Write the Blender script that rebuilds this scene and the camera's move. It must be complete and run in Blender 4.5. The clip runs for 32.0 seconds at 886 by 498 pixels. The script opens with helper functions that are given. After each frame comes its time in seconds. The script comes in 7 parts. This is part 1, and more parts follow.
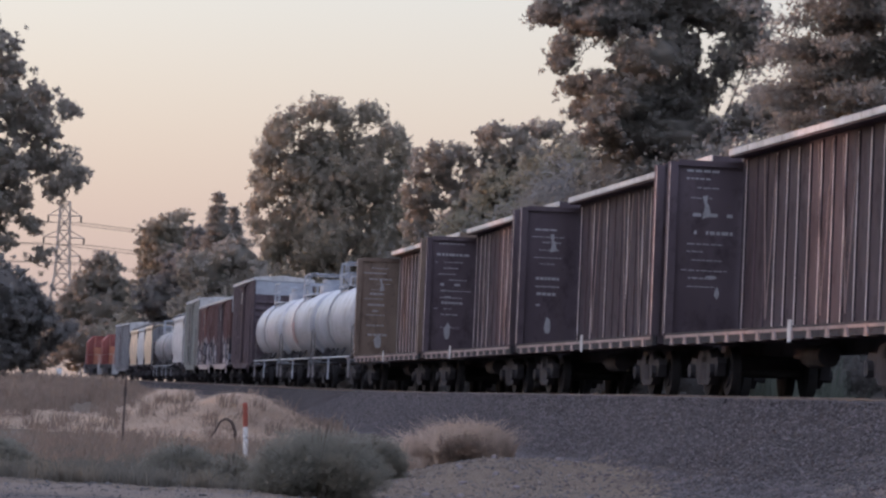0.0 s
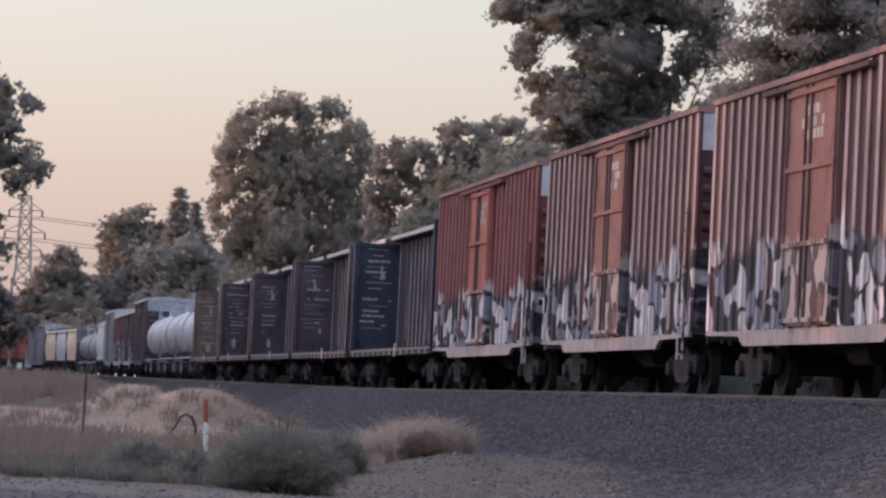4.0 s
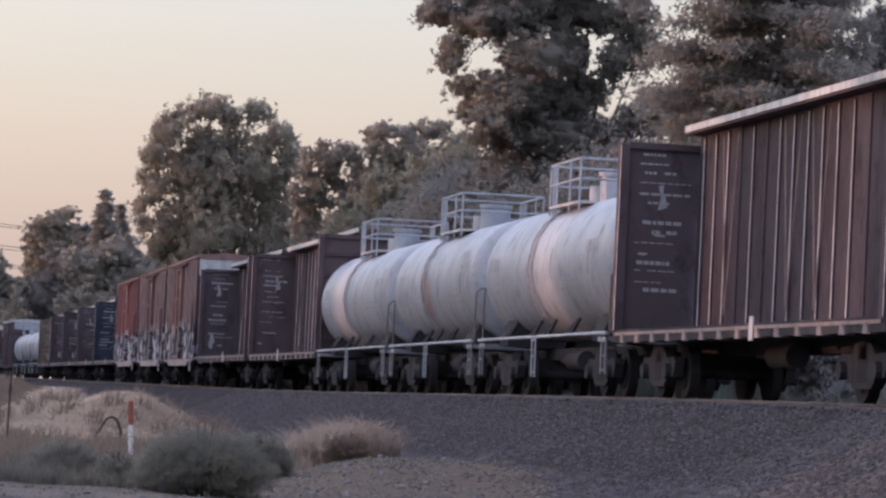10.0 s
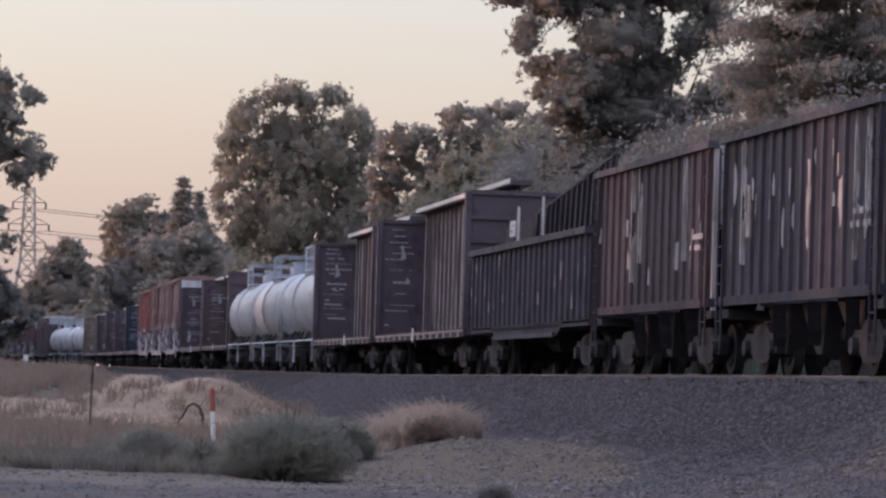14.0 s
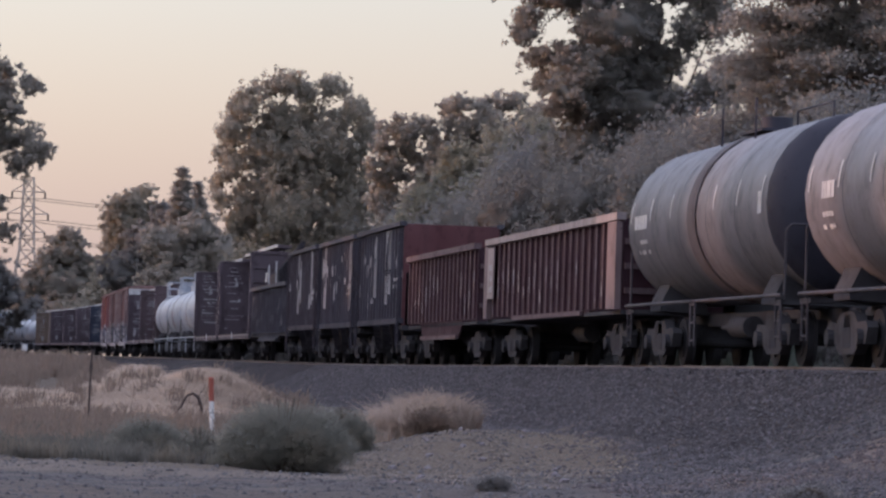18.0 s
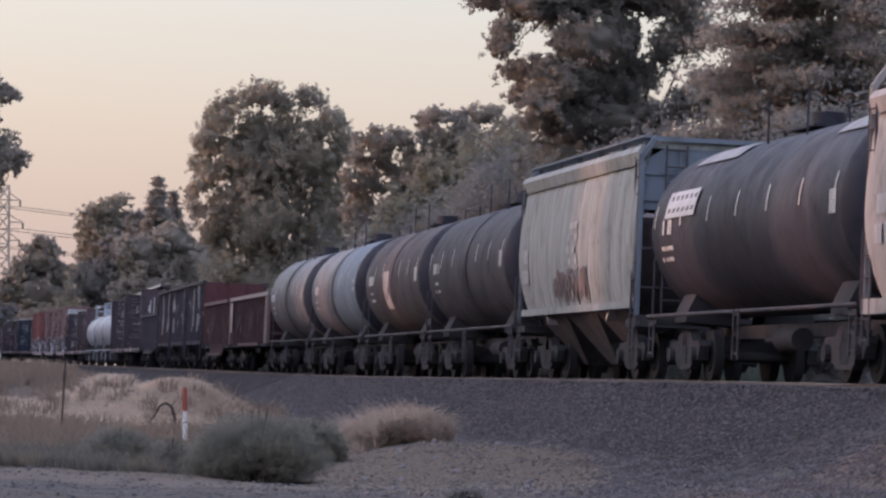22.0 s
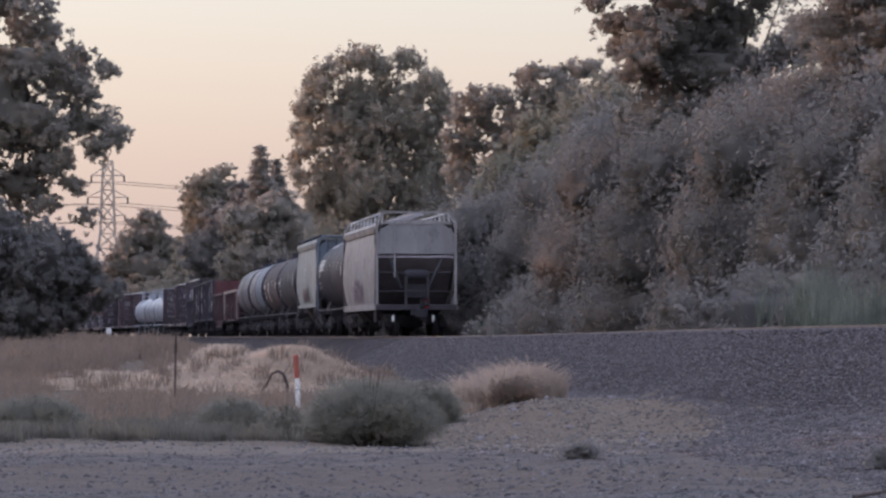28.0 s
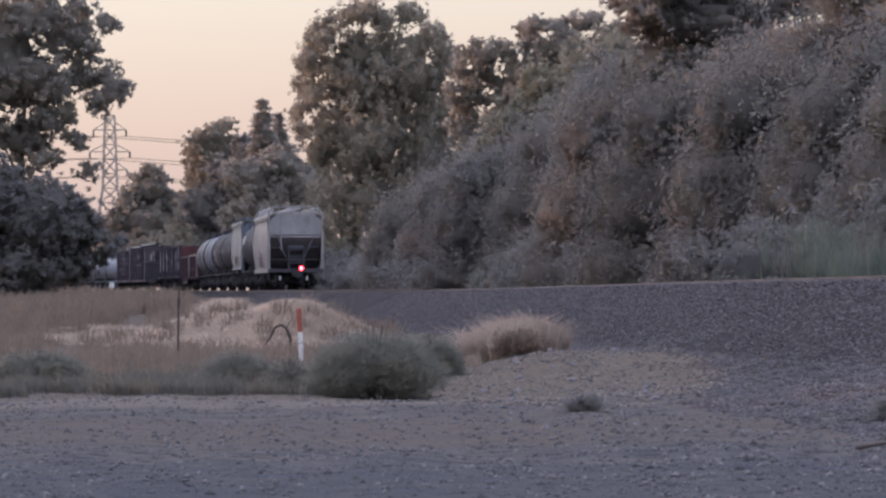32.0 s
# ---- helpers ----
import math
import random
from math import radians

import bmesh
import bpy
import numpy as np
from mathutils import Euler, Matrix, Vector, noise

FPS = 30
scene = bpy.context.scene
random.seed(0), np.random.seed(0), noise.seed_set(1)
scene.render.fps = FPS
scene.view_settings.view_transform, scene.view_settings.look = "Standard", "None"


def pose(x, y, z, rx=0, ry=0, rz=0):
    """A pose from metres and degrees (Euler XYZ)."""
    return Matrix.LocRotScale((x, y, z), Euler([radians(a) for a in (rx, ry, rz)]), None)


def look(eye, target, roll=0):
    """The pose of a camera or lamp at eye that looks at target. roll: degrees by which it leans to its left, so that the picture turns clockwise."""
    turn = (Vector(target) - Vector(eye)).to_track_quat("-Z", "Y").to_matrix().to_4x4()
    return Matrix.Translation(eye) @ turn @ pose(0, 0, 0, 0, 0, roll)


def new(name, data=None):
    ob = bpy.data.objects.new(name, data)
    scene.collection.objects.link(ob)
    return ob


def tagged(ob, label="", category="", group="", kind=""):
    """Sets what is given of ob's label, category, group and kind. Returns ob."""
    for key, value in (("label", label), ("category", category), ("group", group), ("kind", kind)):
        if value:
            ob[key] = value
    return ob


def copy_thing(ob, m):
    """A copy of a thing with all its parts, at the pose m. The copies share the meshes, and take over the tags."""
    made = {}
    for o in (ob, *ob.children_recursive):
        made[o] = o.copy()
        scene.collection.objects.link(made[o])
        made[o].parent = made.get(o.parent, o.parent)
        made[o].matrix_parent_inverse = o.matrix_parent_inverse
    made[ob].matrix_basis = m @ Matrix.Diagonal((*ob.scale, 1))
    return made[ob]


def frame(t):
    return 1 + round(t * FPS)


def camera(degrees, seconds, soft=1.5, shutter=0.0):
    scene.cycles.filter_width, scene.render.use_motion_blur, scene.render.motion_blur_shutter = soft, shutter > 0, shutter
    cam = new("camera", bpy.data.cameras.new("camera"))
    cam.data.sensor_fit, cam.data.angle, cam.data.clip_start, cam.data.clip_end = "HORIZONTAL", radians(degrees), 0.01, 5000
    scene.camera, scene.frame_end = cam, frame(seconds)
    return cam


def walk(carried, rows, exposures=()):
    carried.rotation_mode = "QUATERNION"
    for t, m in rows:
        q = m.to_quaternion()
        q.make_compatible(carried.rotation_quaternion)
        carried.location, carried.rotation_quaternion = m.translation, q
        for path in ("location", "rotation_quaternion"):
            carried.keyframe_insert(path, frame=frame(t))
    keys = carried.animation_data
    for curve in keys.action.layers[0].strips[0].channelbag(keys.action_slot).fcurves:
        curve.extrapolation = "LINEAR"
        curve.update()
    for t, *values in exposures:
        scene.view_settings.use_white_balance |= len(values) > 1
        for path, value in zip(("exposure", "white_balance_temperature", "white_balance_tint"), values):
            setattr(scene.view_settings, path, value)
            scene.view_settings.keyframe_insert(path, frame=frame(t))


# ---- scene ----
cam = camera(13.76, 32.0, soft=2.5)

# ---- camera: carried in the hand on one spot, only turning ----
EYE = 1.55
RAIL = 1.56
TURNS = [
    (0,-0.681,2.249,-2.446), (0.5,-0.717,2.301,-2.500), (1,-0.758,2.341,-2.520), (1.5,-0.765,2.340,-2.612), (2,-0.929,2.373,-2.703),
    (2.5,-0.972,2.348,-2.728), (3,-0.951,2.280,-2.750), (3.5,-1.160,2.258,-2.796), (5.5,-1.486,2.054,-2.608), (6,-1.608,2.030,-2.598),
    (6.5,-1.825,2.117,-2.638), (7,-2.116,2.069,-2.729), (7.5,-2.384,2.064,-2.739), (8,-2.468,2.151,-2.664), (8.5,-2.535,2.251,-2.696),
    (9,-2.536,2.318,-2.740), (9.5,-2.492,2.342,-2.772), (10,-2.440,2.323,-2.792), (10.5,-2.376,2.251,-2.835), (11,-2.466,2.168,-2.725),
    (11.5,-2.527,2.245,-2.398), (12,-2.470,2.253,-2.263), (12.5,-2.208,2.291,-1.880), (13,-1.802,2.213,-1.621), (13.5,-1.477,2.097,-1.620),
    (14,-1.229,1.989,-1.760), (14.5,-1.085,1.863,-1.707), (16.5,-0.920,1.712,-1.840), (17,-0.987,1.745,-1.886), (17.5,-1.117,1.830,-1.857),
    (18,-1.247,1.842,-1.916), (18.5,-1.387,1.888,-2.285), (19,-1.497,1.953,-2.334), (19.5,-1.591,1.966,-2.261), (20,-1.686,2.027,-2.367),
    (20.5,-1.712,2.080,-2.429), (21,-1.692,2.109,-2.423), (21.5,-1.668,2.106,-2.402), (22,-1.631,2.043,-2.427), (22.5,-1.507,1.978,-2.273),
    (23,-1.400,1.887,-2.139), (23.5,-1.267,1.736,-2.176), (24,-1.110,1.654,-2.196), (24.5,-0.945,1.563,-2.205), (25,-0.689,1.492,-2.163),
    (25.5,-0.491,1.425,-2.249), (27.5,-0.186,1.358,0.161), (28,0.000,1.366,0.000), (28.5,-0.143,1.273,-0.138), (29,-0.302,1.197,-0.423),
    (29.5,-0.400,0.991,-0.637), (30,-0.457,0.868,-0.663), (30.5,-0.530,0.810,-0.477), (31,-0.356,0.741,-0.105), (31.5,-0.113,0.687,0.078),
    (32,0.041,0.634,0.235)
]
walk(cam, [(t, pose(0, 0, EYE, 90 + p, 0, y) @ pose(0, 0, 0, 0, 0, -r)) for t, y, p, r in TURNS],
     [(0, 2.47, 5820, 12), (25, 2.49, 5820, 12), (28, 2.58, 5850, 12), (32, 2.66, 5870, 12)])

# ---- light: dusk sky, the sun almost set ----
SUN_EL, SUN_AZ = 3.5, -75.0        # degrees; azimuth from straight ahead, to the right
world = bpy.data.worlds.new("sky")
scene.world = world
world.use_nodes = True
wn = world.node_tree.nodes
sky = wn.new("ShaderNodeTexSky")
sky.sky_type, sky.sun_disc = "NISHITA", False
sky.sun_elevation, sky.sun_rotation = radians(SUN_EL), radians(SUN_AZ)
sky.air_density, sky.dust_density, sky.ozone_density = 1.2, 4.0, 2.0
haze = wn.new("ShaderNodeMix")             # thin evening haze evens out the whole dome
haze.data_type = "RGBA"
haze.inputs[0].default_value = 0.46
# the haze is peach low down and turns to lilac-grey overhead
rise_of = wn.new("ShaderNodeTexCoord")
split = wn.new("ShaderNodeSeparateXYZ")
tint = wn.new("ShaderNodeValToRGB")
world.node_tree.links.new(rise_of.outputs["Generated"], split.inputs[0])
world.node_tree.links.new(split.outputs[2], tint.inputs[0])
tint.color_ramp.elements[0].position, tint.color_ramp.elements[0].color = 0.0, (0.80, 0.585, 0.48, 1)
tint.color_ramp.elements[1].position, tint.color_ramp.elements[1].color = 1.0, (1.66, 1.57, 1.80, 1)
high_tint = tint.color_ramp.elements.new(0.42)
high_tint.color = (1.32, 1.25, 1.43, 1)
mid_tint = tint.color_ramp.elements.new(0.13)
mid_tint.color = (0.68, 0.60, 0.62, 1)
lift = wn.new("ShaderNodeMix")
lift.data_type, lift.blend_type = "RGBA", "MULTIPLY"
lift.inputs[0].default_value = 1.0
side = wn.new("ShaderNodeVectorMath")       # brighter towards the sunset, dimmer away from it
side.operation = "DOT_PRODUCT"
side.inputs[1].default_value = (math.sin(radians(SUN_AZ)), math.cos(radians(SUN_AZ)), 0)
glow = wn.new("ShaderNodeMath")
glow.operation = "MULTIPLY_ADD"
glow.inputs[1].default_value, glow.inputs[2].default_value = 0.30, 1.92
world.node_tree.links.new(rise_of.outputs["Generated"], side.inputs[0])
world.node_tree.links.new(side.outputs["Value"], glow.inputs[0])
world.node_tree.links.new(glow.outputs[0], lift.inputs[7])
world.node_tree.links.new(tint.outputs[0], lift.inputs[6])
world.node_tree.links.new(lift.outputs[2], haze.inputs[7])
world.node_tree.links.new(sky.outputs[0], haze.inputs[6])
world.node_tree.links.new(haze.outputs[2], wn["Background"].inputs[0])
wn["Background"].inputs[1].default_value = 0.15
sun = new("sun", bpy.data.lights.new("sun", "SUN"))
sun.data.energy, sun.data.angle, sun.data.color = 0.38, radians(0.8), (1.0, 0.52, 0.36)
a = radians(SUN_AZ)
sun.matrix_world = look((math.sin(a) * 100, math.cos(a) * 100, 100 * math.tan(radians(SUN_EL))), (0, 0, 0))

# ---- small builders ----
def V(*c):
    return Vector(c)


def box(bm, x0, x1, y0, y1, z0, z1):
    vs = [bm.verts.new((x, y, z)) for x in (x0, x1) for y in (y0, y1) for z in (z0, z1)]
    for f in ((0, 1, 3, 2), (4, 6, 7, 5), (0, 4, 5, 1), (2, 3, 7, 6), (0, 2, 6, 4), (1, 5, 7, 3)):
        bm.faces.new([vs[i] for i in f])


def rod(bm, p, q, r, n=6, r2=None):
    p, q = Vector(p), Vector(q)
    w = (q - p).normalized()
    u = w.orthogonal().normalized()
    v = w.cross(u)
    r2 = r if r2 is None else r2
    rings = []
    for c, rr in ((p, r), (q, r2)):
        rings.append([bm.verts.new(c + (u * math.cos(k * math.tau / n) + v * math.sin(k * math.tau / n)) * rr) for k in range(n)])
    for k in range(n):
        bm.faces.new((rings[0][k], rings[0][(k + 1) % n], rings[1][(k + 1) % n], rings[1][k]))
    bm.faces.new(rings[0][::-1])
    bm.faces.new(rings[1])


def beam(bm, p, q, w, h):
    """A squared bar from p to q."""
    p, q = Vector(p), Vector(q)
    d = (q - p).normalized()
    side = d.cross(V(0, 0, 1))
    side = V(1, 0, 0) if side.length < 1e-4 else side.normalized()
    up = side.cross(d)
    vs = [bm.verts.new(c + side * a * w / 2 + up * b * h / 2) for c in (p, q) for a in (-1, 1) for b in (-1, 1)]
    for f in ((0, 1, 3, 2), (4, 6, 7, 5), (0, 4, 5, 1), (2, 3, 7, 6), (0, 2, 6, 4), (1, 5, 7, 3)):
        bm.faces.new([vs[i] for i in f])


def loft(bm, rings, closed=True, caps=True):
    rows = [[bm.verts.new(p) for p in ring] for ring in rings]
    n = len(rows[0])
    for a, b in zip(rows, rows[1:]):
        for k in range(n if closed else n - 1):
            bm.faces.new((a[k], a[(k + 1) % n], b[(k + 1) % n], b[k]))
    if caps and closed:
        bm.faces.new(rows[0][::-1])
        bm.faces.new(rows[-1])


def mesh_of(name, bm, material, smooth=False):
    bmesh.ops.recalc_face_normals(bm, faces=bm.faces)
    me = bpy.data.meshes.new(name)
    bm.to_mesh(me)
    bm.free()
    me.materials.append(material)
    if smooth:
        me.shade_smooth()
        me.set_sharp_from_angle(angle=radians(35))
    return me


def part(name, bm, material, parent=None, label="", smooth=False):
    ob = new(name, mesh_of(name, bm, material, smooth))
    ob.parent = parent
    return tagged(ob, label) if label else ob


def shade_flanks(me, sides):
    """The outer face keeps the paler rib paint, as if lit; the flanks of a rib take that of the sheet behind, as if in
    shade.
    """
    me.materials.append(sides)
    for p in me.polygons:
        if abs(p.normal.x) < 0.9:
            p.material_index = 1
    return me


def share(name, me, parent, m=None):
    ob = new(name, me)
    ob.parent = parent
    if m is not None:
        ob.matrix_basis = m
    return ob


def raw_mesh(name, verts, faces, material, smooth=False):
    me = bpy.data.meshes.new(name)
    n = len(faces[0])
    me.vertices.add(len(verts))
    me.vertices.foreach_set("co", np.asarray(verts, dtype=np.float32).ravel())
    me.loops.add(len(faces) * n)
    me.loops.foreach_set("vertex_index", np.asarray(faces, dtype=np.int32).ravel())
    me.polygons.add(len(faces))
    me.polygons.foreach_set("loop_start", np.arange(0, len(faces) * n, n, dtype=np.int32))
    me.update(calc_edges=True)
    me.materials.append(material)
    if smooth:
        me.shade_smooth()
    return me


# ---- track line: the distance ahead gives the place across ----
BENDS = ((-400, 0.9), (20, 0.7), (48, 0.44), (58, 0.34), (68, 0.24), (80, 0.13), (95, 0.06), (115, 0.015), (135, 0.0), (180, 0.24), (246, 0.75), (300, 1.1), (344, 1.15), (405, -0.85), (460, -4.6), (520, -10.5), (600, -22.0), (720, -46.0))


def spline(table, d):
    for (a, va), (b, vb) in zip(table, table[1:]):
        if d <= b:
            i = [k[0] for k in table].index(a)
            p = table[max(i - 1, 0)]
            q = table[min(i + 2, len(table) - 1)]
            s = (d - a) / (b - a)
            ma = (vb - p[1]) / (b - p[0]) * (b - a)
            mb = (q[1] - va) / (q[0] - a) * (b - a)
            if i <= 0:
                ma = 0.0
            return ((2 * s ** 3 - 3 * s * s + 1) * va + (s ** 3 - 2 * s * s + s) * ma + (3 * s * s - 2 * s ** 3) * vb + (s ** 3 - s * s) * mb)
    return table[-1][1]


def track_x(d):
    return 15.12 - 0.11593 * d + spline(BENDS, d)


def rail_z(d):
    """The track falls a hand's width away from the camera."""
    s = min(1.0, max(0.0, (d - 50) / 80))
    return RAIL + 0.21 * (1 - s * s * (3 - 2 * s))


def track_pose(d):
    slope = (track_x(d + 6) - track_x(d - 6)) / 12
    climb = math.degrees(math.atan((rail_z(d + 6) - rail_z(d - 6)) / 12))
    return pose(track_x(d), d, rail_z(d), climb, 0, math.degrees(math.atan(-slope)))


def train_at(t):
    """How far ahead the front of the first red boxcar is; the train gathers a little speed at the end."""
    return 35.0 + 16.3 * t + 0.04 * max(0.0, t - 22) ** 2


# ---- materials ----
def nodes_of(name):
    m = bpy.data.materials.new(name)
    m.use_nodes = True
    return m, m.node_tree.nodes, m.node_tree.links, m.node_tree.nodes["Principled BSDF"]


def blend(nt, links, fac, a, b, kind="MIX"):
    n = nt.new("ShaderNodeMix")
    n.data_type, n.blend_type = "RGBA", kind
    for i, v in ((0, fac), (6, a), (7, b)):
        if isinstance(v, (int, float)):
            n.inputs[i].default_value = v
        elif isinstance(v, tuple):
            n.inputs[i].default_value = (*v, 1)
        else:
            links.new(v, n.inputs[i])
    return n.outputs[2]


def noise_of(nt, links, scale, detail=4, stretch=(1, 1, 1), rough=0.6, coords="Object", vary=False):
    tc = nt.new("ShaderNodeTexCoord")
    mp = nt.new("ShaderNodeMapping")
    mp.inputs["Scale"].default_value = stretch
    if vary:
        info = nt.new("ShaderNodeObjectInfo")
        add = nt.new("ShaderNodeVectorMath")
        add.operation = "MULTIPLY_ADD"
        links.new(info.outputs["Random"], add.inputs[0])
        add.inputs[1].default_value = (23.0, 41.0, 9.0)
        links.new(tc.outputs[coords], add.inputs[2])
        links.new(add.outputs[0], mp.inputs[0])
    else:
        links.new(tc.outputs[coords], mp.inputs[0])
    n = nt.new("ShaderNodeTexNoise")
    n.inputs["Scale"].default_value, n.inputs["Detail"].default_value, n.inputs["Roughness"].default_value = scale, detail, rough
    links.new(mp.outputs[0], n.inputs["Vector"])
    return n.outputs["Fac"]


def ramp(nt, links, v, lo, hi):
    n = nt.new("ShaderNodeMapRange")
    n.inputs[1].default_value, n.inputs[2].default_value = lo, hi
    links.new(v, n.inputs[0])
    return n.outputs[0]


def bumped(nt, links, bsdf, h, strength, distance):
    b = nt.new("ShaderNodeBump")
    b.inputs["Strength"].default_value, b.inputs["Distance"].default_value = strength, distance
    links.new(h, b.inputs["Height"])
    links.new(b.outputs[0], bsdf.inputs["Normal"])


def paint(name, col, dirt=(0.10, 0.075, 0.06), amount=0.5, rough=0.55, metal=0.0, streaks=True, spec=0.1):
    """Weathered paint on steel: broad fading, blotches, grime that runs down in streaks, spots, fine grain."""
    m, nt, links, b = nodes_of(name)
    broad = noise_of(nt, links, 0.45, 3, vary=True)
    blotch = noise_of(nt, links, 1.9, 6, (1, 1, 0.7), 0.7, vary=True)
    run = noise_of(nt, links, 2.6, 6, (1.0, 1.8, 0.10) if streaks else (1, 1, 1), 0.65, vary=True)
    grain = noise_of(nt, links, 30, 4)
    spots = noise_of(nt, links, 7.5, 3, (1, 1, 0.8), vary=True)
    pale = tuple(min(1, c * 1.35 + 0.014) for c in col)
    deep = tuple(c * 0.62 for c in col)
    c = blend(nt, links, ramp(nt, links, broad, 0.3, 0.72), col, pale)
    c = blend(nt, links, ramp(nt, links, blotch, 0.52, 0.74), c, deep)
    c = blend(nt, links, ramp(nt, links, run, 0.46, 0.46 + 0.34 / max(amount, 0.05)), c, dirt)
    c = blend(nt, links, ramp(nt, links, spots, 0.66, 0.76), c, dirt)
    c = blend(nt, links, ramp(nt, links, grain, 0.55, 1.1), c, dirt)
    links.new(c, b.inputs["Base Color"])
    rr = nt.new("ShaderNodeMapRange")
    rr.inputs[3].default_value, rr.inputs[4].default_value = max(0.15, rough - 0.15), min(1, rough + 0.3)
    links.new(blotch, rr.inputs[0])
    links.new(rr.outputs[0], b.inputs["Roughness"])
    b.inputs["Metallic"].default_value = metal
    b.inputs["Specular IOR Level"].default_value = spec
    bumped(nt, links, b, blotch, 0.12, 0.02)
    return m


def sprayed(name, col, dirt, high, tone=(0.56, 0.55, 0.58)):
    """Weathered paint whose lower part is covered with old graffiti: pale shapes, dark outlines, an uneven upper edge."""
    m = paint(name, col, dirt, 0.45)
    nt, links = m.node_tree.nodes, m.node_tree.links
    b = nt["Principled BSDF"]
    under = b.inputs["Base Color"].links[0].from_socket
    tc = nt.new("ShaderNodeTexCoord")
    sep = nt.new("ShaderNodeSeparateXYZ")
    links.new(tc.outputs["Object"], sep.inputs[0])
    wave = noise_of(nt, links, 0.9, 4, (1, 1, 0.3), 0.75)
    up = nt.new("ShaderNodeMath")
    up.operation = "MULTIPLY_ADD"
    links.new(wave, up.inputs[0])
    up.inputs[1].default_value = -1.8
    links.new(sep.outputs[2], up.inputs[2])
    low = ramp(nt, links, up.outputs[0], high - 0.82, high - 1.04)
    thin = noise_of(nt, links, 4.5, 5, (1, 2.6, 0.12), 0.75)
    # big letters: cells of white, grey-blue and black with dark outlines
    warp = noise_of(nt, links, 1.6, 2, (0.3, 1, 1))
    flat = nt.new("ShaderNodeCombineXYZ")
    for k, (axis, wide) in enumerate(((1, 1.7), (2, 1.25))):
        place = nt.new("ShaderNodeMath")
        place.operation = "MULTIPLY_ADD"
        links.new(sep.outputs[axis], place.inputs[0])
        place.inputs[1].default_value = wide
        links.new(warp, place.inputs[2])
        links.new(place.outputs[0], flat.inputs[k])
    cells, rims = nt.new("ShaderNodeTexVoronoi"), nt.new("ShaderNodeTexVoronoi")
    rims.feature = "DISTANCE_TO_EDGE"
    for tex in (cells, rims):
        tex.inputs["Scale"].default_value = 1.0
        links.new(flat.outputs[0], tex.inputs["Vector"])
    pick = nt.new("ShaderNodeSeparateColor")
    links.new(cells.outputs["Color"], pick.inputs[0])
    art = blend(nt, links, ramp(nt, links, pick.outputs[0], 0.50, 0.52), tone, tuple(v * k for v, k in zip(tone, (0.42, 0.46, 0.54))))
    art = blend(nt, links, ramp(nt, links, pick.outputs[0], 0.72, 0.74), art, (0.045, 0.04, 0.048))
    art = blend(nt, links, ramp(nt, links, pick.outputs[0], 0.86, 0.88), art, under)
    art = blend(nt, links, ramp(nt, links, rims.outputs["Distance"], 0.085, 0.055), art, (0.05, 0.045, 0.055))
    art = blend(nt, links, ramp(nt, links, thin, 0.42, 0.28), art, under)
    links.new(blend(nt, links, low, under, art), b.inputs["Base Color"])
    return m


def plain(name, col, rough=0.7, metal=0.0, emit=0.0):
    m, nt, links, b = nodes_of(name)
    g = noise_of(nt, links, 9, 4)
    c = blend(nt, links, ramp(nt, links, g, 0.3, 0.8), tuple(v * 0.75 for v in col), col)
    links.new(c, b.inputs["Base Color"])
    b.inputs["Roughness"].default_value, b.inputs["Metallic"].default_value = rough, metal
    if emit:
        b.inputs["Emission Color"].default_value = (*col, 1)
        b.inputs["Emission Strength"].default_value = emit
    return m


def foliage(name, a, b2, rough=0.7):
    """Leaves: each one takes its own shade between a and b2, with broad patches."""
    m, nt, links, b = nodes_of(name)
    geo = nt.new("ShaderNodeNewGeometry")
    patch = noise_of(nt, links, 0.45, 3)
    c = blend(nt, links, geo.outputs["Random Per Island"], a, b2)
    c = blend(nt, links, ramp(nt, links, patch, 0.35, 0.7), c, tuple(0.5 * (p + q) * 0.85 for p, q in zip(a, b2)))
    dry = noise_of(nt, links, 0.8, 4)
    warm = tuple(v * k for v, k in zip(b2, (1.1, 1.0, 0.9)))
    c = blend(nt, links, ramp(nt, links, dry, 0.54, 0.70), c, warm)
    links.new(c, b.inputs["Base Color"])
    b.inputs["Roughness"].default_value = rough
    b.inputs["Specular IOR Level"].default_value = 0.25
    t = nt.new("ShaderNodeBsdfTranslucent")
    links.new(c, t.inputs[0])
    mx = nt.new("ShaderNodeMixShader")
    mx.inputs[0].default_value = 0.64
    links.new(b.outputs[0], mx.inputs[1])
    links.new(t.outputs[0], mx.inputs[2])
    links.new(mx.outputs[0], nt["Material Output"].inputs[0])
    return m


def bark(name, col):
    m, nt, links, b = nodes_of(name)
    g = noise_of(nt, links, 6, 6, (1, 1, 0.2))
    links.new(blend(nt, links, g, tuple(c * 0.4 for c in col), col), b.inputs["Base Color"])
    b.inputs["Roughness"].default_value = 0.9
    bumped(nt, links, b, g, 0.6, 0.05)
    return m


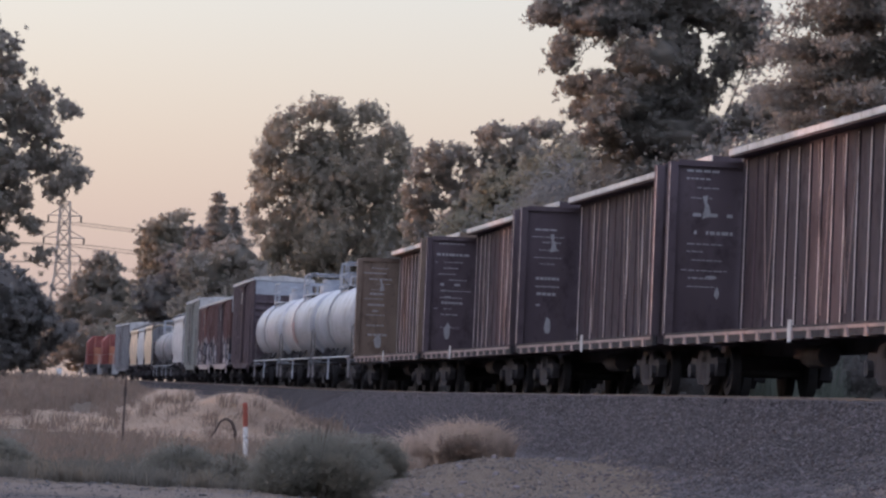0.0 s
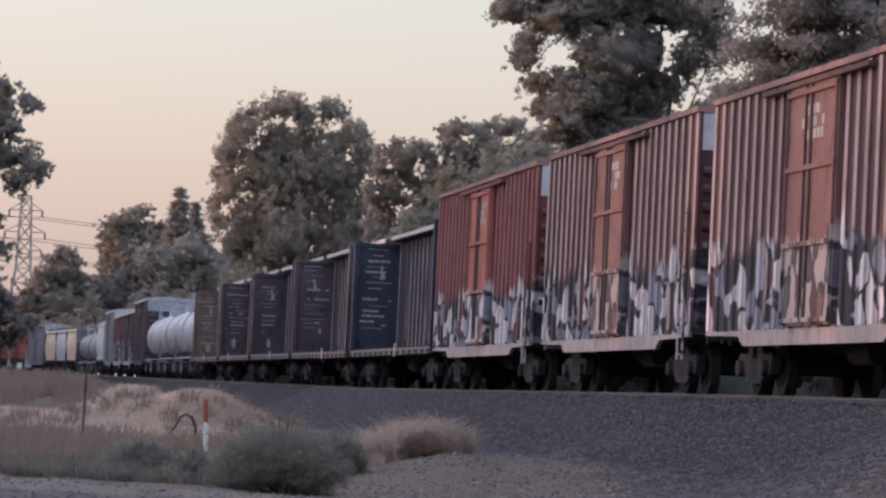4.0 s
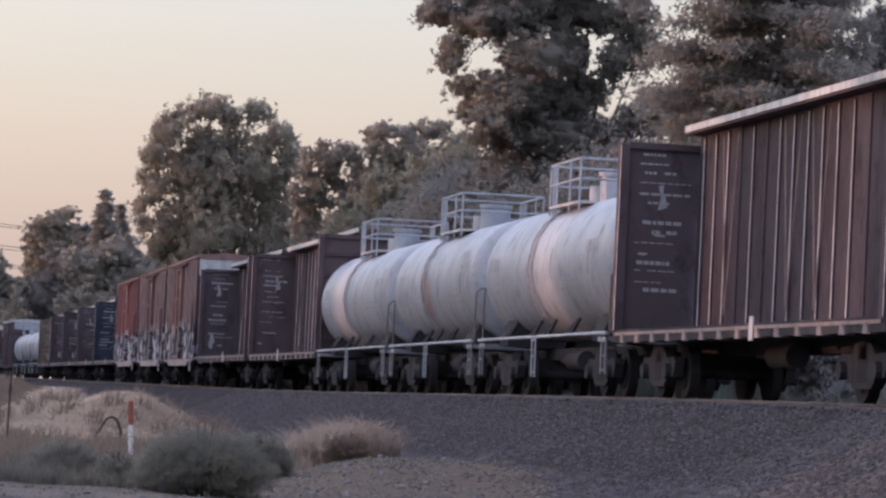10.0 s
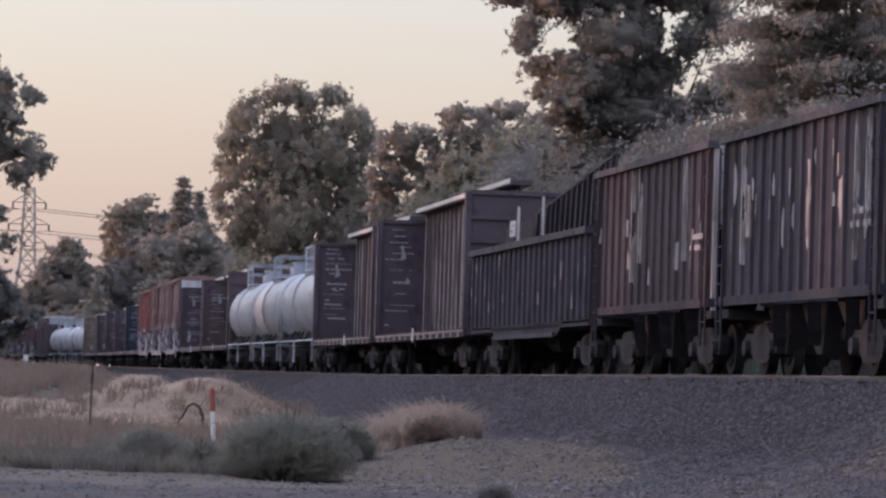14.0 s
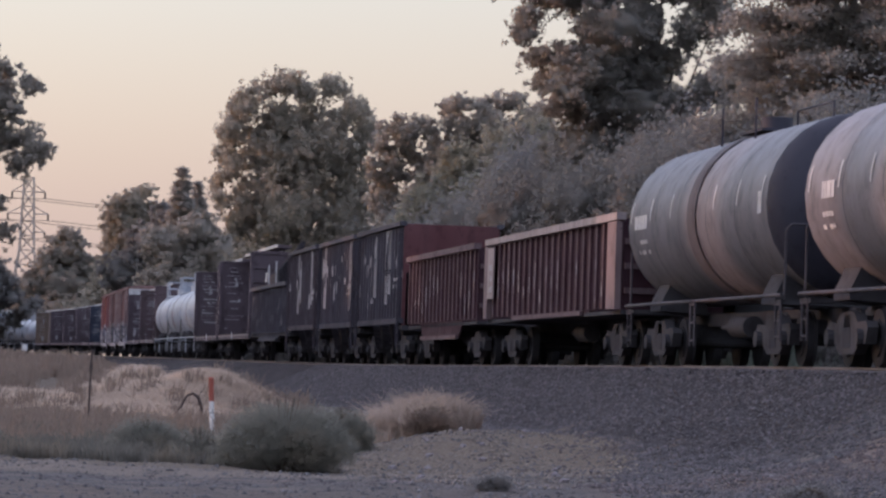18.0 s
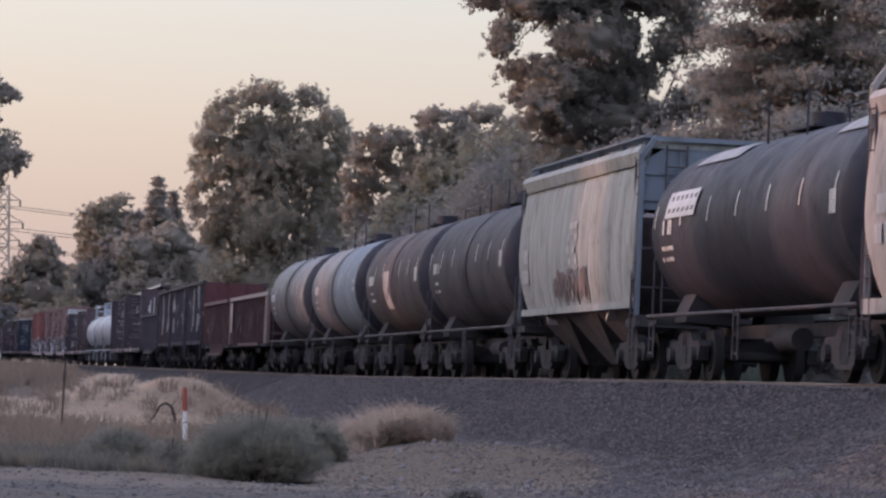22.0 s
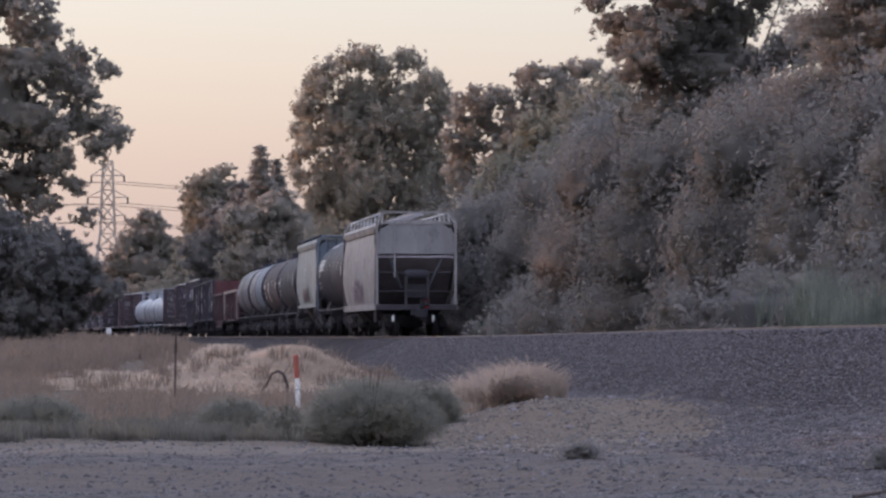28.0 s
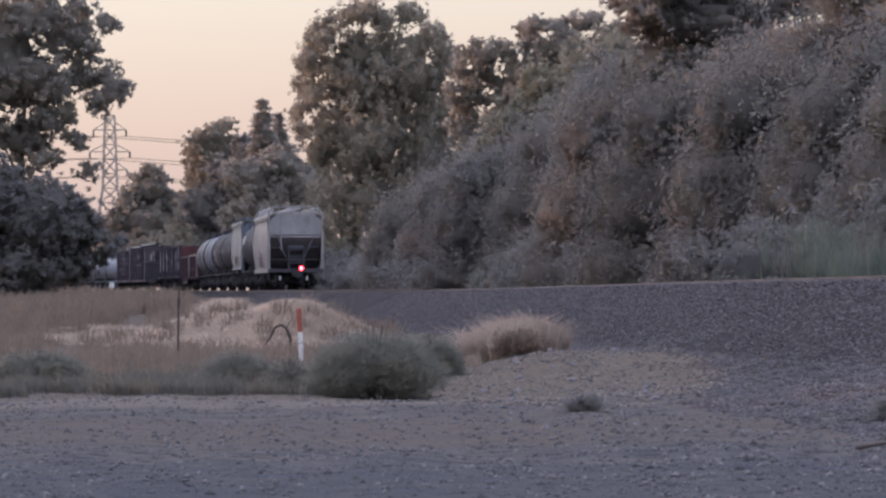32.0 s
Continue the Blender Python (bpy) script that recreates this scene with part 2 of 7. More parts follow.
M_MAROON = paint("maroon_paint", (0.070, 0.055, 0.065), (0.092, 0.074, 0.076), 0.6, spec=0.04)
M_BROWN = paint("brown_paint", (0.078, 0.057, 0.064), (0.094, 0.075, 0.075), 0.6, spec=0.04)
M_RIB = paint("worn_rib_steel", (0.24, 0.19, 0.185), amount=0.6)
M_BLUE = paint("blue_paint", (0.034, 0.040, 0.062), (0.055, 0.055, 0.066), 0.5, spec=0.04)
M_TAN = paint("tan_paint", (0.15, 0.114, 0.093), (0.08, 0.06, 0.05), 0.4)
M_RED = paint("faded_red_paint", (0.20, 0.070, 0.065), (0.12, 0.07, 0.06), 0.4)
M_DULLRED = paint("dull_red_paint", (0.036, 0.017, 0.023), (0.032, 0.023, 0.028), 0.6, spec=0.04)
M_REDEND = paint("rusty_red_end_paint", (0.085, 0.036, 0.040), (0.055, 0.034, 0.036), 0.5, spec=0.04)
M_WHITE = paint("white_paint", (0.272, 0.292, 0.335), (0.190, 0.188, 0.193), 0.55, 0.36, spec=0.3, streaks=False)
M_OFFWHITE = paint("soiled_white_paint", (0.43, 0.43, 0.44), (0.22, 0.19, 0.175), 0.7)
M_GREY = paint("grey_paint", (0.183, 0.184, 0.202), (0.122, 0.106, 0.104), 0.5, 0.42)
M_PALEGREY = paint("pale_pinkish_grey_paint", (0.255, 0.238, 0.236), (0.165, 0.142, 0.138), 0.9, 0.5)
M_ENDGREY = paint("soiled_end_paint", (0.25, 0.238, 0.243), (0.17, 0.155, 0.155), 0.6, 0.5)
M_RUSTTANK = paint("brown_tank_paint", (0.072, 0.063, 0.069), (0.052, 0.046, 0.052), 0.5, 0.6, spec=0.06, streaks=False)
M_BLACK = paint("black_paint", (0.025, 0.025, 0.036), (0.038, 0.036, 0.047), 0.4, 0.5, spec=0.1, streaks=False)
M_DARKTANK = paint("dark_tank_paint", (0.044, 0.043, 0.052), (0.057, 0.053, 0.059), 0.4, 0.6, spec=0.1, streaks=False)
M_HOPPER = paint("dark_hopper_paint", (0.036, 0.034, 0.046), (0.046, 0.042, 0.052), 0.5, spec=0.04)
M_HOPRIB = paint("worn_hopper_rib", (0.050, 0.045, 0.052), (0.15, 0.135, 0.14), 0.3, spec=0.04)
# paler than the sheet, so that the rib faces look lit
M_GONRIB = paint("pale_gondola_rib", (0.052, 0.050, 0.062), (0.13, 0.122, 0.135), 0.3, spec=0.04)
M_UNDER = paint("grimy_underframe", (0.042, 0.040, 0.045), (0.062, 0.058, 0.061), 0.5, 0.85, spec=0.04)
M_STEEL = plain("worn_steel", (0.18, 0.17, 0.17), 0.45, 0.8)
M_WHEEL = paint("grimy_wheel_steel", (0.028, 0.027, 0.030), (0.045, 0.042, 0.044), 0.4, 0.8, spec=0.04)
# near-white colour for highlights painted on post and bulkhead edges
M_POSTEDGE = paint("pale_post_highlight", (0.60, 0.53, 0.52), (0.2, 0.13, 0.11), 0.5)
M_REDRIB = paint("dull_red_rib", (0.088, 0.060, 0.066), (0.23, 0.20, 0.205), 0.45, spec=0.04)
M_RAIL = paint("rusty_rail", (0.15, 0.128, 0.12), (0.20, 0.17, 0.155), 0.5, 0.7, 0.0, spec=0.05)
M_BOX1 = sprayed("red_boxcar_paint", (0.135, 0.048, 0.050), (0.075, 0.048, 0.048), 2.4, (0.42, 0.39, 0.41))
M_BOX1RIB = sprayed("red_rib_paint", (0.17, 0.076, 0.080), (0.12, 0.07, 0.07), 2.45, (0.58, 0.54, 0.56))
M_BOX1D = sprayed("red_door_paint", (0.27, 0.10, 0.085), (0.2, 0.08, 0.06), 2.45, (0.50, 0.47, 0.49))
M_BOX2 = sprayed("dull_red_boxcar_paint", (0.085, 0.047, 0.049), (0.07, 0.053, 0.052), 2.5, (0.42, 0.39, 0.41))
M_BOX2D = sprayed("dull_red_door_paint", (0.145, 0.078, 0.075), (0.12, 0.08, 0.07), 2.5, (0.30, 0.27, 0.27))
# skylight on the rib faces is put into this pale colour
M_BOXRIB = sprayed("pale_lit_rib_paint", (0.31, 0.235, 0.233), (0.14, 0.10, 0.098), 2.6, (0.62, 0.58, 0.60))
M_BOXROOF = paint("weathered_red_roof", (0.20, 0.122, 0.118), (0.14, 0.08, 0.075), 0.5)
M_TANKGREY = paint("purplish_grey_tank_paint", (0.086, 0.087, 0.103), (0.066, 0.062, 0.069), 0.5, 0.45, spec=0.2, streaks=False)
M_TANKPALE = paint("pale_grey_tank_paint", (0.118, 0.114, 0.130), (0.084, 0.074, 0.077), 0.6, 0.45, spec=0.2, streaks=False)
M_PINKPLATE = paint("pinkish_plate_paint", (0.15, 0.11, 0.112), (0.085, 0.062, 0.063), 0.6)
M_HOPWHITE = paint("streaked_off_white_paint", (0.225, 0.232, 0.232), (0.115, 0.11, 0.105), 0.9)
M_HOPPALE = paint("peeling_pale_paint", (0.36, 0.34, 0.345), (0.07, 0.058, 0.058), 0.9)
M_TOPRAIL = paint("pale_worn_rail_paint", (0.25, 0.21, 0.208), (0.13, 0.10, 0.098), 0.6)
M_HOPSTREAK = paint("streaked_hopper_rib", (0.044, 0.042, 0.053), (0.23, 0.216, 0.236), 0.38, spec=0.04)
M_SILL = paint("pale_pinkish_sill", (0.33, 0.28, 0.28), (0.14, 0.11, 0.10), 0.6)
M_ORANGE = paint("orange_paint", (0.26, 0.105, 0.065), (0.2, 0.1, 0.06), 0.3)
M_GREENISH = paint("grey_green_paint", (0.17, 0.178, 0.175), amount=0.4)
M_CREAM = paint("cream_paint", (0.55, 0.44, 0.32), (0.3, 0.2, 0.14), 0.5)
M_BLUEGREY = paint("blue_grey_paint", (0.131, 0.152, 0.187), (0.087, 0.087, 0.094), 0.4)
M_LETTER = plain("faded_white_lettering", (0.36, 0.355, 0.37), 0.8)
M_LETTERDARK = plain("dark_lettering", (0.10, 0.10, 0.11), 0.8)
M_GRAF1 = plain("pale_spray_paint", (0.62, 0.60, 0.62), 0.6)
M_GRAF2 = plain("purple_spray_paint", (0.16, 0.10, 0.18), 0.6)
M_GRAF3 = plain("pink_spray_paint", (0.42, 0.31, 0.31), 0.6)
M_REDGLOW = plain("red_lamp_glow", (1.0, 0.006, 0.007), 0.4, 0, 22.0)
M_BULB = plain("white_reflector", (0.85, 0.85, 0.8), 0.3)
M_WOOD = plain("weathered_tie_wood", (0.10, 0.085, 0.075), 0.9)
M_STONE = plain("ballast_stone", (0.20, 0.175, 0.185), 0.9)
M_BARK = bark("grey_bark", (0.13, 0.10, 0.08))
# tree leaf colours are raised to stand in for the evening haze
M_LEAF_EUC = foliage("eucalyptus_leaves", (0.33, 0.30, 0.252), (0.40, 0.365, 0.308))
M_LEAF_OAK = foliage("oak_leaves", (0.305, 0.279, 0.246), (0.37, 0.338, 0.30))
M_LEAF_OLIVE = foliage("olive_green_leaves", (0.245, 0.23, 0.18), (0.315, 0.297, 0.236))
M_LEAF_PINE = foliage("pine_needles", (0.265, 0.246, 0.224), (0.325, 0.302, 0.274))
M_LEAF_DARK = foliage("dark_leaves", (0.205, 0.197, 0.193), (0.255, 0.245, 0.240))
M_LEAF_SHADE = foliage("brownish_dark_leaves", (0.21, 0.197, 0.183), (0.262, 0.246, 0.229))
M_LEAF_REED = foliage("pale_green_leaves", (0.13, 0.15, 0.125), (0.21, 0.23, 0.195))
M_LEAF_BUSH = foliage("grey_green_twigs", (0.205, 0.200, 0.170), (0.27, 0.262, 0.224))
M_STRAW = foliage("dry_grass", (0.435, 0.348, 0.283), (0.574, 0.470, 0.383), 0.85)
M_STRAWPALE = foliage("bleached_grass", (0.33, 0.265, 0.222), (0.45, 0.365, 0.305), 0.85)
M_STRAWDULL = foliage("dull_dry_grass", (0.204, 0.161, 0.133), (0.291, 0.230, 0.190), 0.85)
M_WEED = foliage("dull_green_weeds", (0.139, 0.132, 0.115), (0.200, 0.187, 0.162), 0.85)
M_RECESS = paint("grimy_end_recess", (0.30, 0.265, 0.285), (0.20, 0.175, 0.186), 0.6)
M_HOPRED = paint("rusty_hopper_paint", (0.045, 0.037, 0.046), (0.040, 0.034, 0.042), 0.6, spec=0.04)
M_SMEAR = paint("pale_smeared_paint", (0.36, 0.33, 0.33), (0.16, 0.13, 0.13), 0.8)
# warm sunlit haze is put into the pylon's colour
M_PYLON = plain("sunlit_hazy_steel", (0.42, 0.36, 0.315), 0.7, 0.1)
M_POSTWHITE = plain("white_plastic", (0.74, 0.73, 0.72), 0.5)
M_POSTRED = plain("orange_red_plastic", (0.33, 0.085, 0.058), 0.5)
M_RUST = plain("rusty_iron", (0.07, 0.05, 0.045), 0.9)


# ---- ground: one sheet with the railway bank in it ----
def across(x, y):
    """Distance from the track's centre line; minus on the side of the camera."""
    return (x - track_x(y)) * 0.993


BANK_NEAR = ((0, 1.36), (0.9, 1.37), (1.2, 1.485), (1.9, 1.475), (2.6, 1.15), (4.2, 0.42), (6.0, 0.16), (8.0, 0.04), (10, 0.0))


def profile(l):
    for (a, va), (b, vb) in zip(BANK_NEAR, BANK_NEAR[1:]):
        if l <= b:
            return va + (vb - va) * (l - a) / (b - a)
    return 0.0


def mound(x, y, cx, cy, rx, ry, h):
    q = ((x - cx) / rx) ** 2 + ((y - cy) / ry) ** 2
    return h * math.exp(-q * 1.4)


def ground_z(x, y):
    l = across(x, y)
    z = profile(abs(l)) * rail_z(y) / RAIL if y < 900 else 0.0
    if l > 2.7:
        z = max(z, 0.75)
    if 15 < y < 200 and abs(x) < 60 and l < 0:
        if y < 54 and l < -4:
            z += (noise.noise(V(x * 0.9, y * 0.5, 2)) * 0.035 + noise.noise(V(x * 2.1, y * 1.0, 9)) * 0.02) * min(1.0, (54 - y) / 4) * min(1.0, (-l - 4) / 2)
        fade = min(1.0, max(0.0, (-l - 2.2) / 2.5))
        n = noise.noise(V(x * 0.35, y * 0.12, 0)) * 0.10 + noise.noise(V(x * 1.3, y * 0.6, 5)) * 0.05
        z += n * fade
        z += mound(x, y, 1.6, 60, 1.5, 9, 0.30) * fade
        z += mound(x, y, -4.2, 93, 2.5, 9, 0.90) + mound(x, y, -5.75, 98, 0.7, 5, 0.72) + mound(x, y, -6.7, 98, 1.1, 6, 0.36) + mound(x, y, -3.7, 92, 0.95, 5, 0.30) + mound(x, y, 1.25, 66.5, 0.75, 2.2, 0.26) + mound(x, y, -8.3, 92, 1.6, 6, 0.25)
        s = min(1.0, max(0.0, (y - 74) / 40)) * min(1.0, max(0.0, (-x - 4.5) / 5)) * min(1.0, max(0.0, (-l - 5) / 4))
        z += 0.95 * s * s * (3 - 2 * s)
    elif y >= 200 and l < 0 and x > -120:
        z = max(z, 0.95 * min(1, max(0, (-l - 5) / 5)) * min(1, (120 + x) / 60))
    return z


def spaced(stops):
    out = []
    for a, b, step in stops:
        n = max(1, round((b - a) / step))
        out += [a + (b - a) * k / n for k in range(n)]
    return out + [stops[-1][1]]


gx = spaced(((-3000, -300, 300), (-300, -60, 30), (-60, -12, 2.0), (-12, 18, 0.25), (18, 60, 2.0), (60, 300, 30), (300, 3000, 300)))
gy = spaced(((-600, 0, 40), (0, 24, 4), (24, 130, 0.5), (130, 260, 3), (260, 900, 20), (900, 4500, 300)))
verts = [(x, y, ground_z(x, y)) for y in gy for x in gx]
W = len(gx)
faces = [(j * W + i, j * W + i + 1, (j + 1) * W + i + 1, (j + 1) * W + i) for j in range(len(gy) - 1) for i in range(W - 1)]


def ground_material():
    m, nt, links, b = nodes_of("dry_soil_and_gravel")
    geo = nt.new("ShaderNodeNewGeometry")
    sep = nt.new("ShaderNodeSeparateXYZ")
    links.new(geo.outputs["Position"], sep.inputs[0])

    def calc(op, p, q):
        n = nt.new("ShaderNodeMath")
        n.operation = op
        for i, v in enumerate((p, q)):
            if isinstance(v, (int, float)):
                n.inputs[i].default_value = v
            else:
                links.new(v, n.inputs[i])
        return n.outputs[0]
    lat = calc("SUBTRACT", calc("SUBTRACT", 15.12, calc("MULTIPLY", sep.outputs[1], 0.11593)), sep.outputs[0])
    broad = noise_of(nt, links, 0.5, 5)
    fine = noise_of(nt, links, 14, 5)
    grit = noise_of(nt, links, 45, 3)
    vor = nt.new("ShaderNodeTexVoronoi")
    vor.inputs["Scale"].default_value = 13
    tc = nt.new("ShaderNodeTexCoord")
    links.new(tc.outputs["Object"], vor.inputs["Vector"])
    stones = blend(nt, links, vor.outputs["Color"], (0.040, 0.035, 0.039), (0.085, 0.076, 0.081))
    stones = blend(nt, links, ramp(nt, links, fine, 0.3, 0.8), stones, (0.055, 0.048, 0.052))
    patch = noise_of(nt, links, 0.9, 4, (1, 0.5, 1), 0.65)
    stones = blend(nt, links, ramp(nt, links, patch, 0.46, 0.66), stones, (0.040, 0.034, 0.039))
    soil = blend(nt, links, ramp(nt, links, fine, 0.3, 0.75), (0.141, 0.113, 0.089), (0.240, 0.198, 0.161))
    road = blend(nt, links, ramp(nt, links, fine, 0.3, 0.8), (0.089, 0.087, 0.097), (0.178, 0.172, 0.183))
    road = blend(nt, links, ramp(nt, links, broad, 0.4, 0.7), road, (0.152, 0.139, 0.134))
    # gravel of the bank gives way to soil, and soil to the trodden road by the camera
    edge = calc("ADD", lat, calc("MULTIPLY", calc("SUBTRACT", broad, 0.5), 5.0))
    c = blend(nt, links, ramp(nt, links, edge, 4.3, 6.0), stones, soil)
    # a low heap of bare dirt thrown over the foot of the bank
    ex = calc("DIVIDE", calc("SUBTRACT", sep.outputs[0], 1.9), 2.2)
    ey = calc("DIVIDE", calc("SUBTRACT", sep.outputs[1], 56.0), 11.0)
    heap = calc("ADD", calc("ADD", calc("MULTIPLY", ex, ex), calc("MULTIPLY", ey, ey)), calc("ADD", calc("MULTIPLY", calc("SUBTRACT", fine, 0.5), 2.2), calc("MULTIPLY", calc("SUBTRACT", broad, 0.5), 4.0)))
    c = blend(nt, links, ramp(nt, links, heap, 1.15, 0.75), c, soil)
    ruts = noise_of(nt, links, 1.0, 4, (0.25, 1.6, 1), 0.7)
    blotch = noise_of(nt, links, 2.4, 5, (0.8, 1.5, 1), 0.75)
    road = blend(nt, links, ramp(nt, links, ruts, 0.45, 0.60), road, (0.183, 0.157, 0.144))
    road = blend(nt, links, ramp(nt, links, blotch, 0.50, 0.62), road, (0.054, 0.050, 0.057))
    road = blend(nt, links, ramp(nt, links, grit, 0.58, 0.75), road, (0.213, 0.203, 0.208))
    way = calc("ADD", sep.outputs[1], calc("MULTIPLY", calc("SUBTRACT", broad, 0.5), 9.0))
    # tan wheel tracks along the road, bluish gravel towards the camera, a pale lip of dust at the grass
    tan = calc("ADD", sep.outputs[1], calc("MULTIPLY", calc("SUBTRACT", ruts, 0.5), 10.0))
    worn = calc("MULTIPLY", ramp(nt, links, tan, 35, 38), ramp(nt, links, tan, 46, 42))
    road = blend(nt, links, calc("MULTIPLY", worn, 0.65), road, (0.168, 0.134, 0.114))
    near = ramp(nt, links, tan, 35, 31)
    road = blend(nt, links, calc("MULTIPLY", near, 0.6), road, (0.086, 0.091, 0.109))
    c = blend(nt, links, ramp(nt, links, way, 51, 47), c, road)
    lip = calc("MULTIPLY", ramp(nt, links, way, 48.5, 49.6), ramp(nt, links, way, 51.6, 50.4))
    c = blend(nt, links, calc("MULTIPLY", lip, ramp(nt, links, edge, 5.0, 6.5)), c, (0.223, 0.187, 0.162))
    links.new(c, b.inputs["Base Color"])
    b.inputs["Roughness"].default_value = 0.95
    b.inputs["Specular IOR Level"].default_value = 0.15
    h = calc("ADD", calc("MULTIPLY", vor.outputs["Distance"], -0.8), calc("ADD", fine, grit))
    bumped(nt, links, b, h, 1.0, 0.08)
    return m


ground = tagged(new("ground", raw_mesh("ground", verts, faces, ground_material(), True)),
                "dry soil ground with a purple-grey gravel railway bank", "ground", kind="structure")

# rails and ties
def rail_mesh(off):
    bm = bmesh.new()
    prof = [(-0.07, -0.17), (0.07, -0.17), (0.07, -0.15), (0.012, -0.13), (0.012, -0.045), (0.036, -0.035), (0.036, 0), (-0.036, 0), (-0.036, -0.035), (-0.012, -0.045), (-0.012, -0.13), (-0.07, -0.15)]
    rings = []
    for d in [-200, -100, 0] + list(range(20, 700, 10)):
        m = track_pose(d)
        rings.append([m @ V(off + px, 0, pz) for px, pz in prof])
    loft(bm, rings)
    return bm


track = tagged(new("railway_track"), "single railway track of steel rails on wooden ties", "railway track", kind="structure")
part("rail", rail_mesh(-0.753), M_RAIL, track)
part("rail", rail_mesh(0.753), M_RAIL, track)
bm = bmesh.new()
box(bm, -1.3, 1.3, -0.11, 0.11, -0.36, -0.175)
tie = mesh_of("tie", bm, M_WOOD)
for k in range(230):
    share("tie", tie, track, track_pose(40 + k * 0.6))


# ---- trees ----
def leaf_cloud(rng, blobs, count, size, clump=0.9, core=0.35, hang=0.8):
    """Leaves gathered into clumps inside ellipsoids (x, y, z, rx, ry, rz), most of them facing outwards."""
    blobs = np.array(blobs, dtype=float)
    weight = (blobs[:, 3] * blobs[:, 4] * blobs[:, 5]) ** 0.6
    per = 55
    nc = max(1, count // per)
    which = rng.choice(len(blobs), nc, p=weight / weight.sum())
    d = rng.normal(size=(nc, 3))
    d /= np.linalg.norm(d, axis=1)[:, None]
    r = (core + (1 - core) * rng.random(nc)) ** 0.7
    centres = blobs[which, :3] + d * r[:, None] * blobs[which, 3:]
    crad = clump * (0.6 + rng.random(nc))
    twigs = 5                                    # each clump is a few sprays of leaves
    tw = np.repeat(centres, twigs, 0) + rng.normal(size=(nc * twigs, 3)) * np.repeat(crad, twigs)[:, None] * (0.52, 0.52, 0.52 * hang)
    each = per // twigs
    c = np.repeat(tw, each, 0) + rng.normal(size=(nc * per, 3)) * np.repeat(crad, per)[:, None] * (0.17, 0.17, 0.17 * hang)
    n = len(c)
    s = size * (0.6 + 0.8 * rng.random(n))[:, None]
    own = np.repeat(which, per)
    out = (c - blobs[own, :3]) / blobs[own, 3:]
    near = (c - np.repeat(centres, per, 0)) / np.repeat(crad, per)[:, None]
    out = out / (np.linalg.norm(out, axis=1)[:, None] + 1e-6) + 0.2 * near + 0.7 * rng.normal(size=(n, 3))
    u = np.cross(out, rng.normal(size=(n, 3)))
    u /= np.linalg.norm(u, axis=1)[:, None] + 1e-9
    w = np.cross(out, u)
    w /= np.linalg.norm(w, axis=1)[:, None] + 1e-9
    v = np.stack([c - u * s * 0.5 - w * s * 0.27, c - u * s * 0.5 + w * s * 0.27, c + u * s * 0.62], 1).reshape(-1, 3)
    return v, np.arange(n * 3).reshape(-1, 3), centres


def dense_heart(rng, blobs, share_of):
    """The shaded inside of a crown: knobbly masses well within the leaves."""
    bm = bmesh.new()
    bmesh.ops.create_icosphere(bm, subdivisions=3, radius=1.0)
    unit = np.array([v.co[:] for v in bm.verts])
    tri = np.array([[v.index for v in f.verts] for f in bm.faces])
    bm.free()
    vs, fs = [], []
    for k, b in enumerate(blobs):
        q = rng.normal(size=(7, 3)) * 3.0
        ph = rng.random(7) * math.tau
        swell = 1 + 0.12 * np.sin(unit @ q.T * 2.2 + ph).sum(1) / 1.6 + 0.12 * rng.random(len(unit))
        vs.append(np.array(b[:3]) + unit * swell[:, None] * np.array(b[3:]) * share_of)
        fs.append(tri + k * len(unit))
    return np.concatenate(vs), np.concatenate(fs)


def tree(label, category, x, y, height, blobs, count, size, leaf, trunk_r=0.35, seed=1, clump=0.9, limbs=14, lean=0.0, z0=None, core=0.35, kind="tree", crown="crown", heart=0.0, solid=0.0, hang=0.8):
    """Blobs are given as shares of the height, about the foot."""
    rng = np.random.default_rng(seed)
    z = ground_z(x, y) if z0 is None else z0
    root = tagged(new(kind), label, category)
    root.matrix_basis = pose(x, y, z, 0, 0, 0)
    bl = [tuple(c * height for c in b) for b in blobs]
    v, f, centres = leaf_cloud(rng, bl, count, size, clump, core, hang)
    full = [b for b in bl if b[3] >= solid]
    if heart and full:
        hv, hf = dense_heart(rng, full, heart)
        f = np.concatenate([f, hf + len(v)])
        v = np.concatenate([v, hv])
    v[:, 2] = np.maximum(v[:, 2], 0.02)
    ob = new(crown, raw_mesh(crown, v, f, leaf))
    ob.parent = root
    if trunk_r:
        bm = bmesh.new()
        top = V(lean * height, 0, height * 0.62)
        pts = [V(0, 0, -0.3)] + [top * s + V(rng.normal() * 0.02 * height, rng.normal() * 0.02 * height, 0) for s in (0.35, 0.7, 1.0)]
        for a, b, ra, rb in zip(pts, pts[1:], (1, 0.8, 0.55), (0.8, 0.55, 0.3)):
            rod(bm, a, b, trunk_r * ra, 9, trunk_r * rb)
        for k in range(limbs):
            c = V(*centres[rng.integers(len(centres))])
            s = min(0.95, max(0.25, c.z / height * 0.8))
            base = top * s
            mid = base.lerp(c, 0.55) + V(0, 0, 0.03 * height)
            rod(bm, base, mid, trunk_r * 0.28, 6, trunk_r * 0.16)
            rod(bm, mid, c, trunk_r * 0.16, 5, trunk_r * 0.05)
        part("trunk", bm, M_BARK, root, smooth=True)
    return root


def at(px, dist):
    """The place across for a column of the view and a distance ahead."""
    return (px - 784) / 6500 * dist


def rise(py, dist):
    return EYE + (596 - py) / 6500 * dist


